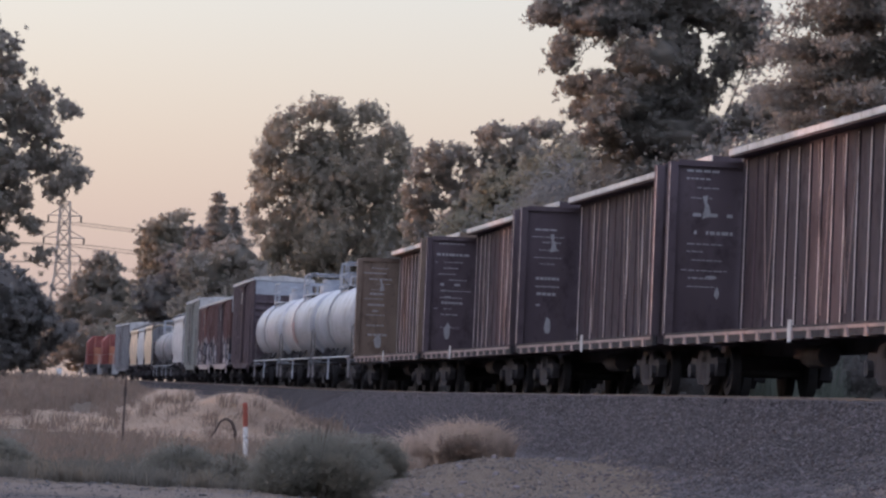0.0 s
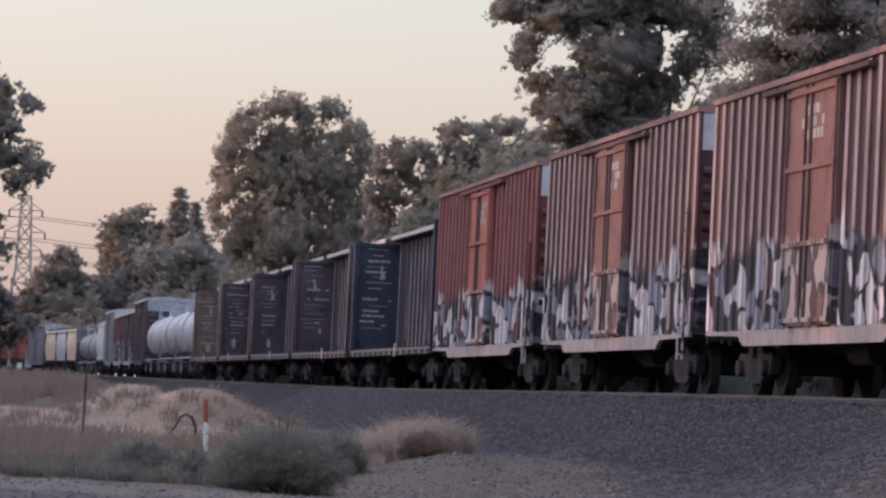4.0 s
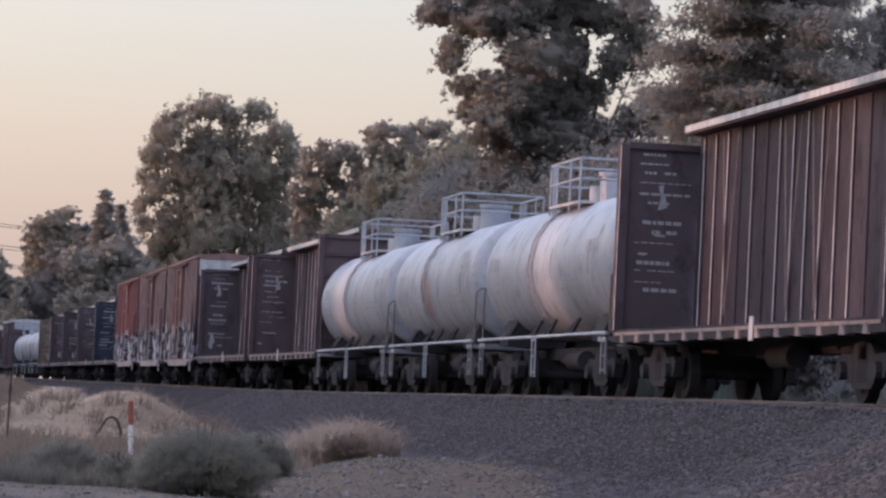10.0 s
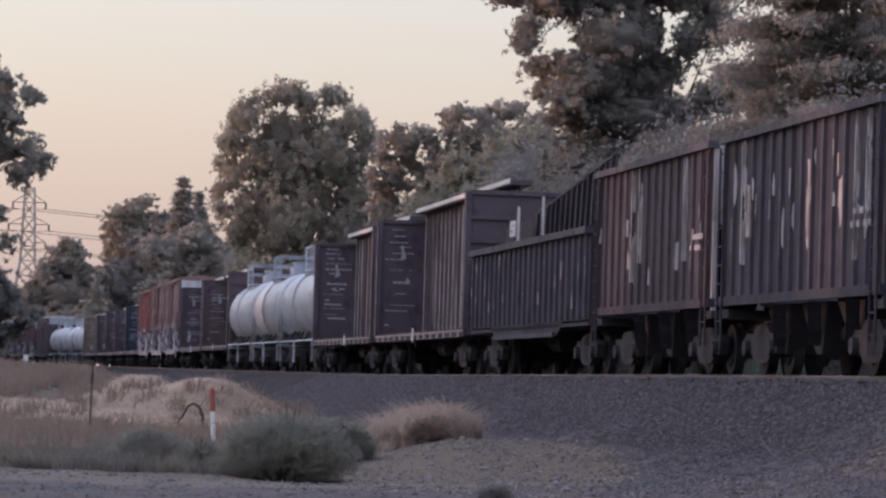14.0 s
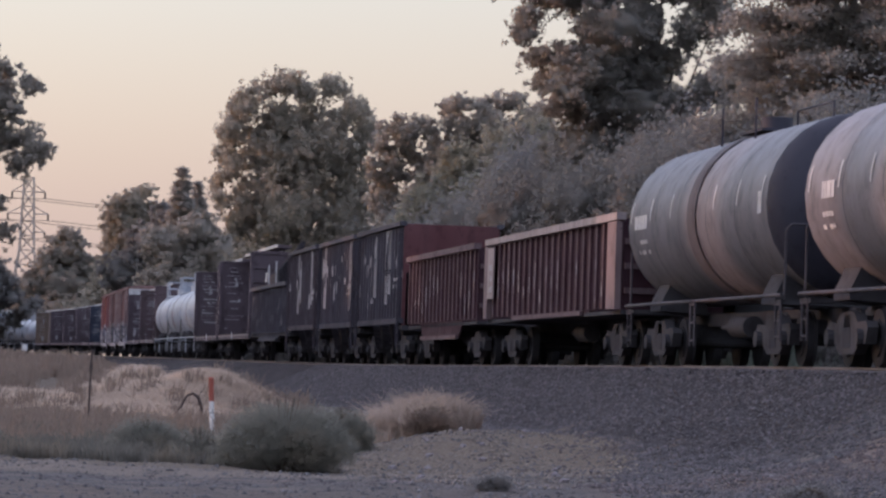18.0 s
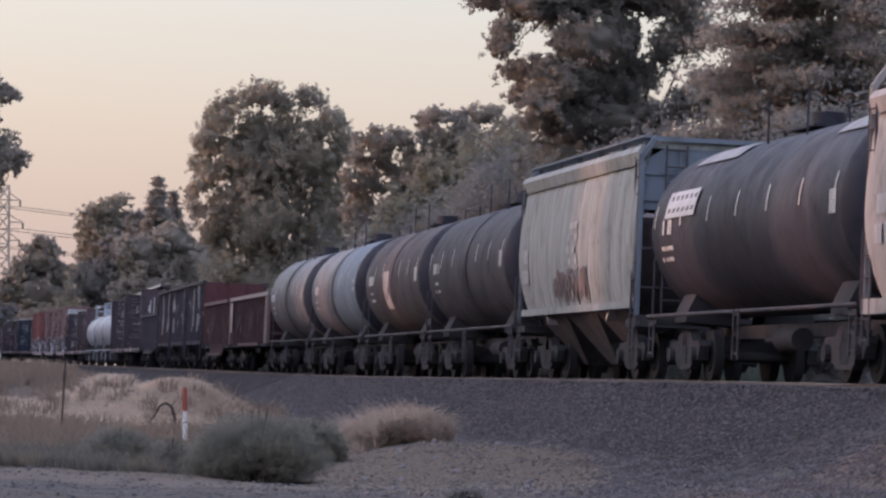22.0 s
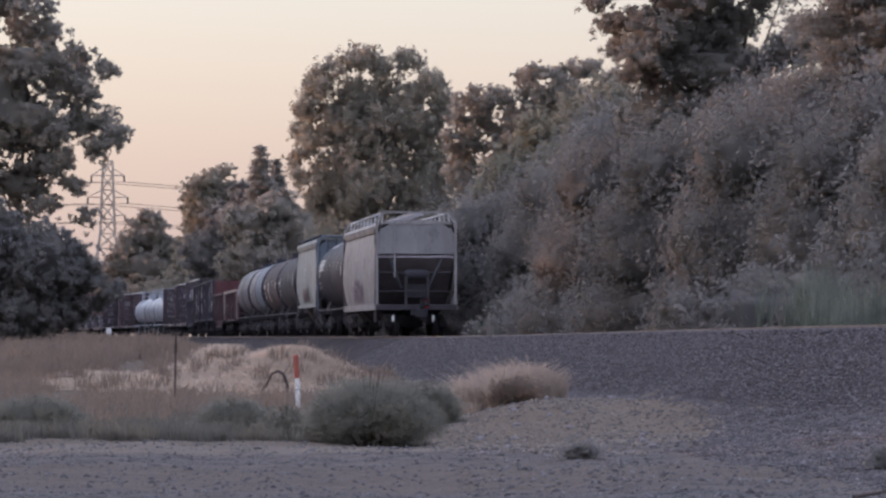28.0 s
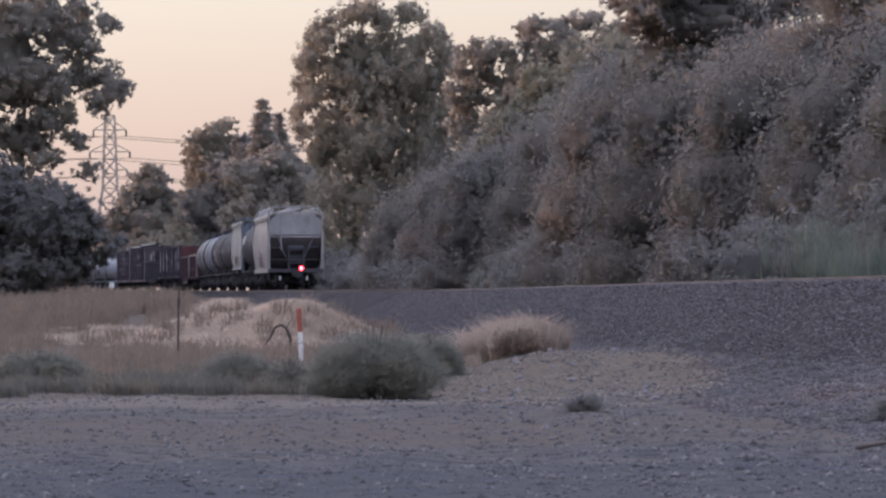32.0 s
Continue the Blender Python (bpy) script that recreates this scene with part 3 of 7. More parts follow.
def tree_px(label, category, px, d, blobs, count, size, leaf, trunk_r, seed, clump, core=0.2, depth=0.14, **more):
    """A tree whose lobes are given as seen from the camera's spot: column, row, half width, half height."""
    z = ground_z(at(px, d), d)
    h = max(rise(b[1] - b[3], d) for b in blobs) - z
    k = d / 6500 / h
    out = [((b[0] - px) * k, (hash_step(seed, i) - 0.5) * depth, (rise(b[1], d) - z) / h, b[2] * 1.02 * k, max(b[2] * k, depth * 0.7), b[3] * 1.02 * k) for i, b in enumerate(blobs)]
    return tree(label, category, at(px, d), d, h, out, count, size, leaf, trunk_r, seed, clump, core=core, **more)


def hash_step(a, b):
    return math.sin(a * 12.9898 + b * 78.233) * 43758.5453 % 1.0


tree_px("tall grey-green eucalyptus with drooping rounded lobes", "tree", 660, 245,
        ((592, 116, 30, 20), (640, 102, 32, 20), (674, 118, 22, 20), (724, 106, 26, 19), (562, 150, 26, 28), (541, 190, 20, 22), (704, 172, 44, 34), (636, 172, 52, 38), (764, 150, 28, 22), (788, 186, 20, 30), (526, 232, 12, 16), (545, 258, 24, 20), (520, 284, 9, 15), (534, 318, 15, 17), (580, 220, 36, 44),
         (650, 232, 76, 58), (735, 228, 72, 68), (590, 300, 38, 40), (566, 348, 30, 26), (650, 330, 96, 80), (756, 330, 62, 90), (660, 440, 136, 90), (770, 440, 66, 90), (690, 540, 170, 60)), 150000, 0.21, M_LEAF_EUC, 0.45, 11, 0.34, 0.45, heart=0.5, solid=1.9, hang=1.3)
tree_px("broad dark oak with an uneven gappy crown", "tree", 960, 225,
        ((834, 172, 26, 15), (812, 200, 15, 20), (850, 208, 12, 13), (882, 165, 19, 14), (899, 192, 14, 20), (860, 182, 14, 12), (926, 138, 19, 13), (952, 130, 22, 12), (990, 134, 18, 18), (1022, 124, 20, 16), (1046, 118, 14, 12), (1062, 150, 30, 24), (1000, 168, 36, 26), (944, 170, 30, 24), (1092, 150, 26, 24),
         (826, 236, 22, 24), (880, 258, 14, 18), (852, 262, 12, 10), (845, 192, 20, 14), (872, 226, 16, 13), (842, 254, 10, 10), (906, 250, 18, 20), (803, 250, 17, 24), (812, 300, 24, 30), (866, 300, 20, 22), (928, 222, 38, 38), (822, 282, 20, 24), (902, 292, 26, 26), (990, 220, 58, 48), (1070, 220, 58, 60), (846, 344, 44, 44),
         (950, 330, 104, 88), (1060, 330, 106, 90), (850, 424, 70, 90), (980, 440, 146, 90), (880, 530, 160, 70)), 130000, 0.22, M_LEAF_OAK, 0.4, 12, 0.34, 0.4, heart=0.6, solid=1.1)
tree_px("leafy olive-green tree in front of the oak", "tree", 985, 165,
        ((955, 238, 46, 34), (1030, 214, 56, 36), (1090, 190, 44, 34), (900, 300, 40, 36), (1000, 300, 104, 76), (1080, 290, 80, 80), (880, 380, 62, 74), (980, 420, 136, 96), (930, 530, 150, 60)), 70000, 0.19, M_LEAF_OLIVE, 0.3, 13, 0.34, 0.5, heart=0.6, hang=1.4)
for lab, px, d, bl, leaf, sd in (
        ("dark rounded roadside tree far along the track", 255, 500, ((264, 386, 22, 14), (240, 404, 20, 18), (286, 408, 18, 18), (262, 420, 38, 28), (224, 440, 30, 30), (296, 440, 22, 30), (255, 474, 70, 50), (200, 484, 40, 40), (250, 540, 100, 50)), M_LEAF_OAK, 21),
        ("slender leafy tree far along the track", 370, 440, ((396, 304, 22, 11), (372, 318, 18, 14), (346, 328, 20, 16), (330, 360, 11, 20), (336, 392, 14, 20), (392, 340, 32, 28), (362, 352, 28, 24), (375, 384, 44, 44), (370, 446, 70, 60), (350, 530, 100, 60)), M_LEAF_EUC, 22),
        ("low leafy tree beside the track", 500, 330, ((500, 372, 36, 36), (450, 400, 60, 50), (540, 420, 60, 50), (480, 470, 100, 60), (500, 540, 120, 50)), M_LEAF_OAK, 23),
        ("dense low tree beside the track", 420, 400, ((420, 400, 60, 50), (432, 342, 26, 24), (466, 346, 34, 34), (500, 366, 26, 26), (380, 450, 70, 50), (440, 500, 110, 70)), M_LEAF_DARK, 24),
        ("low dark tree far along the track", 150, 530, ((140, 500, 60, 30), (190, 510, 60, 40), (120, 550, 90, 40)), M_LEAF_DARK, 26)):
    tree_px(lab, "tree", px, d, bl, 40000, 0.36, leaf, 0.3, sd, 0.5, 0.45, heart=0.6, solid=1.6)


def conifer(label, category, px, d, top, foot, reach, whorls, size, leaf, seed, trunk_r, gap=0.0, per=26, droop=0.25, shape=0.8, arms=7):
    """Whorls of drooping boughs round a straight stem, needles hanging from each bough."""
    rng = np.random.default_rng(seed)
    x, z0 = at(px, d), ground_z(at(px, d), d)
    h, low = rise(top, d) - z0, rise(foot, d) - z0
    root = tagged(new("conifer"), label, category)
    root.matrix_basis = pose(x, d, z0)
    wood = bmesh.new()
    rod(wood, (0, 0, -0.3), (0, 0, h), trunk_r, 8, 0.03)
    part("trunk", wood, M_BARK, root)
    boughs = bmesh.new()
    pts = []
    for k in range(whorls):
        q = (k + 0.6 * rng.random()) / whorls
        z = h - (h - low) * q
        for j in range(arms):
            if rng.random() < gap:
                continue
            ang = rng.random() * math.tau
            ln = reach * (0.08 + 0.92 * q ** shape) * (0.55 + 0.55 * rng.random())
            end = np.array((math.cos(ang) * ln, math.sin(ang) * ln, -droop * ln + 0.12 * ln * rng.random()))
            rod(boughs, (0, 0, z), V(*end) + V(0, 0, z), 0.012 * ln + 0.012, 4, 0.01)
            n = max(8, int(per * ln / reach * 3))
            t = 0.12 + 0.9 * rng.random(n) ** 0.8
            p = np.array((0, 0, z)) + end[None] * t[:, None]
            p += rng.normal(size=(n, 3)) * (0.07 * ln + size * 0.4) * np.array((1, 1, 0.5))
            p[:, 2] -= size * 0.5 * rng.random(n)
            pts.append(p)
    part("bough", boughs, M_BARK, root)
    c = np.concatenate(pts)
    n = len(c)
    u = rng.normal(size=(n, 3)) * (1, 1, 0.8)
    u /= np.linalg.norm(u, axis=1)[:, None]
    w = np.cross(u, rng.normal(size=(n, 3)))
    w /= np.linalg.norm(w, axis=1)[:, None]
    s = size * (0.6 + 0.8 * rng.random(n))[:, None]
    v = np.stack([c - u * s * 0.5 + w * s * 0.2, c - u * s * 0.5 - w * s * 0.2, c + u * s * 0.6], 1).reshape(-1, 3)
    ob = new("crown", raw_mesh("crown", v, np.arange(n * 3).reshape(-1, 3), leaf))
    ob.parent = root
    return root


conifer("pointed conifer behind the leafy trees", "conifer", 461, 372, 256, 470, 3.7, 30, 0.36, M_LEAF_PINE, 31, 0.25, 0, 80, 0.2, 1.0, 11)
conifer("smaller pointed conifer beside the taller one", "conifer", 488, 376, 284, 480, 3.3, 26, 0.36, M_LEAF_PINE, 32, 0.22, 0, 80, 0.2, 1.0, 11)

# big pine over the track with open clumps, and a sparser one beside it
tree_px("tall old pine with open clumped branches", "pine", 1290, 122,
        ((1037, -93, 40, 26), (1115, -142, 60, 40), (1113, -72, 46, 28), (1192, -96, 56, 38), (1056, 1, 18, 12), (1083, 40, 20, 14), (1118, 38, 30, 22), (1060, -29, 18, 13), (1100, 78, 20, 14), (1197, 4, 46, 46), (1175, 66, 66, 42), (1254, -79, 24, 26), (1313, -97, 46, 26),
         (1281, -30, 19, 30), (1369, -95, 30, 26), (1396, -41, 30, 40), (1348, -9, 17, 30), (1260, 61, 56, 42), (1137, 116, 42, 32), (1238, 123, 106, 48), (1338, 116, 58, 36), (1398, 92, 46, 30), (1426, 53, 20, 13), (1476, 45, 34, 24), (1360, -65, 22, 12), (1264, -180, 110, 44), (1384, -197, 74, 44), (1150, -92, 84, 44), (1262, -112, 84, 40), (1215, -4, 74, 56), (1372, -104, 48, 30), (1300, 30, 40, 30),
         (1200, 210, 110, 80), (1330, 220, 130, 80), (1250, 330, 150, 100), (1400, 330, 150, 100), (1300, 450, 190, 100)), 200000, 0.145, M_LEAF_PINE, 0.30, 41, 0.3, 0.45, heart=0.7, solid=0.75)
conifer("tall sparse conifer with drooping boughs", "conifer", 1640, 104, -330, 330, 4.6, 30, 0.17, M_LEAF_PINE, 42, 0.26, 0.1, 420, 0.16, 0.35, 7)
tree_px("tall shady tree behind the conifer", "tree", 1680, 114,
        ((1525, 16, 48, 28), (1606, 20, 60, 40), (1572, -66, 44, 22), (1675, -31, 54, 54), (1778, 4, 66, 66), (1691, -112, 54, 34), (1814, -88, 36, 54), (1529, 98, 104, 40), (1681, 100, 126, 60), (1843, 92, 86, 70), (1895, -93, 76, 110), (1600, 220, 150, 80), (1780, 240, 150, 100), (1690, 380, 200, 110)),
        95000, 0.15, M_LEAF_DARK, 0.3, 43, 0.34, 0.45, heart=0.72, solid=0.8, hang=1.3)
# dense wall of trees behind the track
for k, (px, py, d, w) in enumerate(((880, 330, 150, .42), (1030, 232, 140, .40), (1140, 176, 132, .36), (1110, 250, 118, .42), (1260, 132, 118, .38), (1240, 200, 106, .42), (1400, 118, 108, .38), (1390, 190, 98, .42),
                                (1540, 90, 100, .38), (1560, 170, 92, .42), (1700, 70, 92, .38), (1720, 170, 84, .42), (1860, 40, 90, .38), (1980, 60, 84, .42), (800, 400, 165, .42), (720, 430, 185, .42), (1880, 260, 78, .5))):
    h = rise(py, d) - 0.75
    sd = 60 + k
    j1, j2 = hash_step(sd, 1) * 0.12, hash_step(sd, 2) * 0.12
    tree("dense shady tree with a crown down to the ground", "tree", at(px, d), d + 4, h,
         [(j2 - .06, 0, .86, w * .34, .2, .12), (-w * .35, 0, .70 + j1, w * .4, .25, .15), (w * .4, 0, .66 + j2, w * .42, .25, .16), (-w * .5, 0, .48, w * .5, .3, .2), (w * .5, 0, .44 + j1, w * .5, .3, .2), (0, 0, .52, w * .7, .3, .24), (-w * .3, 0, .18, w * .9, .3, .18), (w * .4, 0, .16, w * .8, .3, .17)],
         68000, 0.125, (M_LEAF_DARK, M_LEAF_SHADE)[k % 2], 0.22, sd, 0.5, core=0.62, heart=0.78, hang=2.0)
# near tree at the camera's side of the track
tree_px("leafy tree with loose clumps of dark leaves", "tree", 40, 150,
        ((40, 10, 54, 44), (-40, -20, 80, 60), (122, 106, 40, 34), (186, 124, 17, 15), (60, 112, 60, 44), (202, 236, 28, 28), (150, 206, 50, 36), (60, 220, 76, 52), (104, 290, 46, 26), (150, 384, 20, 14), (36, 330, 60, 36), (130, 330, 20, 12), (-60, 140, 80, 80), (-60, 280, 80, 70), (10, 170, 70, 120), (60, 56, 52, 34), (112, 152, 44, 34), (152, 160, 26, 20), (62, 292, 36, 26), (20, 242, 44, 34), (84, 362, 24, 15), (30, 396, 36, 20), (176, 262, 24, 18), (96, 240, 40, 30)),
        64000, 0.18, M_LEAF_OAK, 0.14, 81, 0.26, 0.3, limbs=5, heart=0.55, solid=1.4)
tree_px("dense dark shrubs under the tree", "shrub", 70, 142, ((70, 470, 90, 80), (-30, 440, 90, 90), (126, 478, 30, 56), (128, 548, 30, 36), (30, 560, 110, 50), (168, 500, 13, 9), (190, 522, 11, 7), (172, 540, 11, 9), (206, 511, 7, 5), (160, 470, 10, 8)), 70000, 0.16, M_LEAF_DARK, 0.1, 82, 0.24, 0.3, kind="shrub", heart=0.6, solid=1.0)

# undergrowth along the far side of the track
brush = tree("low dense undergrowth along the far side of the track", "shrub", track_x(100) + 7, 100, 4.2, [(0, 0, .45, .75, .6, .45), (-.5, .2, .3, .6, .5, .3), (.5, -.2, .35, .6, .5, .34)], 12000, 0.15, M_LEAF_DARK, 0.05, 140, 0.5, core=0.4, heart=0.5, kind="shrub", crown="foliage")
tagged(brush, group="undergrowth by the track")
for k in range(1, 40):
    d = 72 + k * 6.0
    copy_thing(brush, pose(track_x(d) + 6.5 + 1.6 * math.sin(k * 1.7), d, 0.4, 0, 0, k * 77))

# an unseen row of trees added on the sunset side to block the low sun, slender and with narrow gaps at one stretch
shade = tree("unseen leafy tree that blocks the low sun on the sunset side", "tree", -58, -120, 15.5, [(0, 0, .5, .32, .32, .45), (0, 0, .8, .27, .27, .18), (0, 0, .2, .32, .32, .2)], 4500, 1.15, M_LEAF_DARK, 0.3, 90, 0.9, core=0.05)
tagged(shade, group="windbreak trees")
for k in range(1, 88):
    y = 63.0 - 5.6 * k if k < 33 else 186 + 5.6 * (k - 33)
    copy_thing(shade, pose(-58 + 1.5 * math.sin(k * 2.3), y, 0, 0, 0, k * 47))
slim = tree("unseen slender tree that blocks the low sun between narrow gaps", "tree", -58, 64.5, 15.5, [(0, 0, .5, .068, .068, .5), (0, 0, .3, .077, .077, .3)], 3500, 0.5, M_LEAF_DARK, 0.15, 91, 0.4, core=0.05, heart=0.8)
tagged(slim, group="windbreak trees")
# gaps placed so that shafts of sun fall on the passing cars
GAPS = (71.4, 75.9, 83.8, 91.7, 120.5, 137.0, 143.5, 172.0)
y = 66.2
while y < 182:
    if min(abs(y - g) for g in GAPS) > 1.75:
        copy_thing(slim, pose(-58 + 0.5 * math.sin(y * 2.3), y, 0, 0, 0, y * 47))
    y += 0.9
# unseen low trees added to keep the shafts off the running gear
low = tree("unseen low bushy tree that blocks the sun low in a gap", "tree", -57.5, GAPS[0], 7.4, [(0, 0, .5, .3, .3, .5), (0, 0, .75, .3, .3, .25)], 5000, 0.4, M_LEAF_DARK, 0.15, 92, 0.5, core=0.02)
for g in GAPS[1:]:
    copy_thing(low, pose(-57.5, g, 0, 0, 0, g * 31))


# ---- dry grass, shrubs and small things on the near side ----
def blades(rng, spots, per, height, spread, width, lean=0.5, droop=0.3):
    """Tufts of bent blades: each blade two quads."""
    n = len(spots) * per
    base = np.repeat(np.array(spots, dtype=float), per, 0)
    hs = np.repeat(height if np.ndim(height) else np.full(len(spots), float(height)), per) * (0.5 + 0.8 * rng.random(n))
    ang = rng.random(n) * math.tau
    off = spread * np.sqrt(rng.random(n))
    foot = base + np.stack([np.cos(ang) * off, np.sin(ang) * off, np.zeros(n)], 1)
    a2 = rng.random(n) * math.tau
    out = np.stack([np.cos(a2), np.sin(a2), np.zeros(n)], 1) * (lean * hs * rng.random(n))[:, None]
    side = np.stack([-np.sin(a2 + 1), np.cos(a2 + 1), np.zeros(n)], 1) * width
    mid = foot + out * 0.45 + np.stack([0 * hs, 0 * hs, hs * 0.65], 1)
    tip = foot + out * 1.25 + np.stack([0 * hs, 0 * hs, hs * (1 - droop * rng.random(n))], 1)
    v = np.stack([foot - side, foot + side, mid + side * 0.8, mid - side * 0.8, tip - side * 0.25, tip + side * 0.25], 1).reshape(-1, 3)
    k = np.arange(n)[:, None] * 6
    f = np.concatenate([k + (0, 1, 2, 3), k + (3, 2, 5, 4)])
    return v, f


def grass(label, region, count, per, height, material, seed, width=0.012, spread=0.25, lean=0.5):
    rng = np.random.default_rng(seed)
    spots, hs = [], []
    tries = 0
    while len(spots) < count and tries < count * 30:
        tries += 1
        x, y, keep = region(rng)
        if rng.random() < keep:
            spots.append((x, y, ground_z(x, y) - 0.03))
            hs.append(height * (0.6 + 0.7 * rng.random()))
    v, f = blades(rng, spots, per, np.array(hs), spread, width, lean)
    return tagged(new("dry_grass", raw_mesh("dry_grass", v, f, material)), label, "grass", kind="stuff")


def field(rng):
    y = 60 + 80 * rng.random()
    x = -0.155 * y + rng.random() * (0.155 * y - 1.2)
    if across(x, y) > -4.5:
        return x, y, 0.0
    if x > -9 and 80 < y < 112:
        return x, y, 0.15
    return x, y, (0.9 if y > 72 else 0.55) * (0.35 + 0.65 * (noise.noise(V(x * 0.5, y * 0.15, 3)) > -0.15))


def mounds(rng):
    a, q = rng.random() * math.tau, rng.random()
    if rng.random() < 0.025:
        return -8.6 + math.cos(a) * math.sqrt(q) * 2.0, 93 + math.sin(a) * math.sqrt(q) * 6, 1.0
    return -4.5 + math.cos(a) * math.sqrt(q) * 2.9, 90 + math.sin(a) * math.sqrt(q) * 12, 1.0 - 0.75 * q


def edge_grass(rng):
    y = 53 + 16 * rng.random()
    x = -0.14 * y + rng.random() * (0.14 * y - 1.6)
    return x, y, 0.7 * (noise.noise(V(x * 0.8, y * 0.3, 8)) > -0.1)


def far_field(rng):
    y = 130 + 170 * rng.random()
    x = -0.14 * y + rng.random() * (0.07 * y)
    return x, y, 0.0 if across(x, y) > -4 else 0.8


grass("dull dry grass covering the field beside the track", field, 1900, 34, 0.42, M_STRAWDULL, 1)
grass("pale straw-coloured grass heaped in soft mounds", mounds, 5600, 30, 0.12, M_STRAW, 2, 0.018, 0.36, 2.2)
grass("low dull green weeds along the edge of the dirt road", edge_grass, 1300, 30, 0.26, M_WEED, 3)
grass("dull dry grass farther along the track", far_field, 1500, 24, 0.6, M_STRAWDULL, 4, 0.03, 0.6)


def tussock(rng):
    x = 1.15 + (rng.random() - 0.5) * 1.5 + rng.normal() * 0.1
    return x, 66 + rng.normal() * 1.0 + (x - 1.1) * 1.5, 1.0


grass("bleached grass tussock on the dirt mound", tussock, 190, 80, 0.46, M_STRAWPALE, 5, 0.012, 0.26, 0.9)


# pale green reeds behind the track
def reed_bed(label, spots, height, per, seed):
    rng = np.random.default_rng(seed)
    base = np.array([(x, y, ground_z(x, y) - 0.05) for x, y in spots])
    v, f = blades(rng, base, per, np.array([height * (0.55 + 0.6 * rng.random()) for _ in spots]), 0.16, 0.014, 0.35, 0.25)
    return tagged(new("reeds", raw_mesh("reeds", v, f, M_LEAF_REED)), label, "reeds", kind="stuff")


pick = random.Random(55)
reed_bed("tall pale green reeds beside the track", [(at(pick.gauss(1500, 48), 80) + pick.uniform(-0.3, 0.3), pick.uniform(78, 84)) for _ in range(70)], 1.75, 30, 120)
reed_bed("low pale green reeds at the foot of the trees", [(at(pick.uniform(1420, 1720), 80), pick.uniform(76, 82)) for _ in range(110)], 0.8, 26, 121)
reed_bed("small tuft of pale green reeds beside the track", [(at(pick.gauss(885, 16), 140), pick.uniform(137, 141)) for _ in range(26)], 1.2, 40, 122)


def shrub(label, x, y, w, h, seed, leaf, count=40000, size=0.032):
    rng = np.random.default_rng(seed)
    root = tagged(new("shrub"), label, "shrub")
    root.matrix_basis = pose(x, y, ground_z(x, y))
    v, f, centres = leaf_cloud(rng, [(0, 0, h * .5, w * .46, w * .46, h * .42), (-w * .22, 0, h * .3, w * .3, w * .4, h * .28), (w * .24, 0, h * .32, w * .3, w * .4, h * .3)], count, size, 0.14, 0.1)
    v[:, 2] = np.maximum(v[:, 2], 0.0)
    ob = new("foliage", raw_mesh("foliage", v, f, leaf))
    ob.parent = root
    bm = bmesh.new()
    for k in range(46):
        a, r = rng.random() * math.tau, rng.random()
        tip = V(math.cos(a) * w * .5 * r, math.sin(a) * w * .5 * r, h * (1.02 - 0.45 * r * r))
        rod(bm, (tip.x * 0.15, tip.y * 0.15, -0.05), tip * 0.6 + V(0, 0, 0.05), 0.012, 4, 0.008)
        rod(bm, tip * 0.6 + V(0, 0, 0.05), tip, 0.008, 4, 0.003)
    part("twig_tangle", bm, M_BARK, root)
    return root


shrub("round grey-green shrub at the edge of the dirt road", -1.06, 53, 1.95, 1.08, 11, M_LEAF_BUSH, 150000, 0.024)
shrub("low dark shrub in the dry grass", -3.25, 57, 1.1, 0.58, 12, M_LEAF_BUSH)
shrub("low dark shrub in the dry grass", -6.3, 57, 1.5, 0.6, 13, M_LEAF_BUSH)
shrub("small grey-green shrub behind the round one", -0.25, 60, 1.0, 0.75, 14, M_LEAF_BUSH)
shrub("small dark shrub beside the marker post", -2.35, 55, 0.7, 0.5, 15, M_LEAF_BUSH, 5000)
shrub("dark twiggy heart of the bleached tussock", 1.28, 62.8, 1.05, 0.44, 16, M_STRAWDULL, 12000)
shrub("tiny dry weed on the gravel", 1.66, 44, 0.31, 0.17, 17, M_LEAF_DARK, 1800, 0.04)
shrub("small dry weed on the gravel bank", 4.9, 39.5, 0.6, 0.24, 18, M_LEAF_DARK, 4000, 0.035)

# marker post: white with an orange-red top
post = tagged(new("marker_post"), "white marker post with an orange-red top in the grass", "marker post")
px, py = at(529, 73), 73.0
post.matrix_basis = pose(px, py, ground_z(px, py) - 0.02, 0, -3, 0)
bm = bmesh.new()
rod(bm, (0, 0, -0.2), (0, 0, 0.72), 0.048, 14)
part("pole", bm, M_POSTWHITE, post, smooth=True)
bm = bmesh.new()
rod(bm, (0, 0, 0.72), (0, 0, 1.17), 0.052, 14)
rod(bm, (0, 0, 1.17), (0, 0, 1.20), 0.052, 14, 0.03)
part("cap", bm, M_POSTRED, post, "orange-red plastic cap", smooth=True)
bm = bmesh.new()
rod(bm, (0, 0, 0.48), (0, 0, 0.50), 0.05, 14)
part("ring", bm, M_GREY, post)

# thin rusty stake and a bent dead branch
stake = tagged(new("rusty_stake"), "thin rusty metal stake standing in the grass", "stake")
sx, sy = at(309, 76), 76.0
stake.matrix_basis = pose(sx, sy, ground_z(sx, sy) - 0.1, 0, 1, 0)
bm = bmesh.new()
rod(bm, (0, 0, -0.3), (0, 0, 1.76 - ground_z(sx, sy)), 0.02, 8)
part("rod", bm, M_RUST, stake)
bm = bmesh.new()
box(bm, -0.032, 0.032, -0.012, 0.012, 1.3, 1.5)
part("flange", bm, M_RUST, stake)
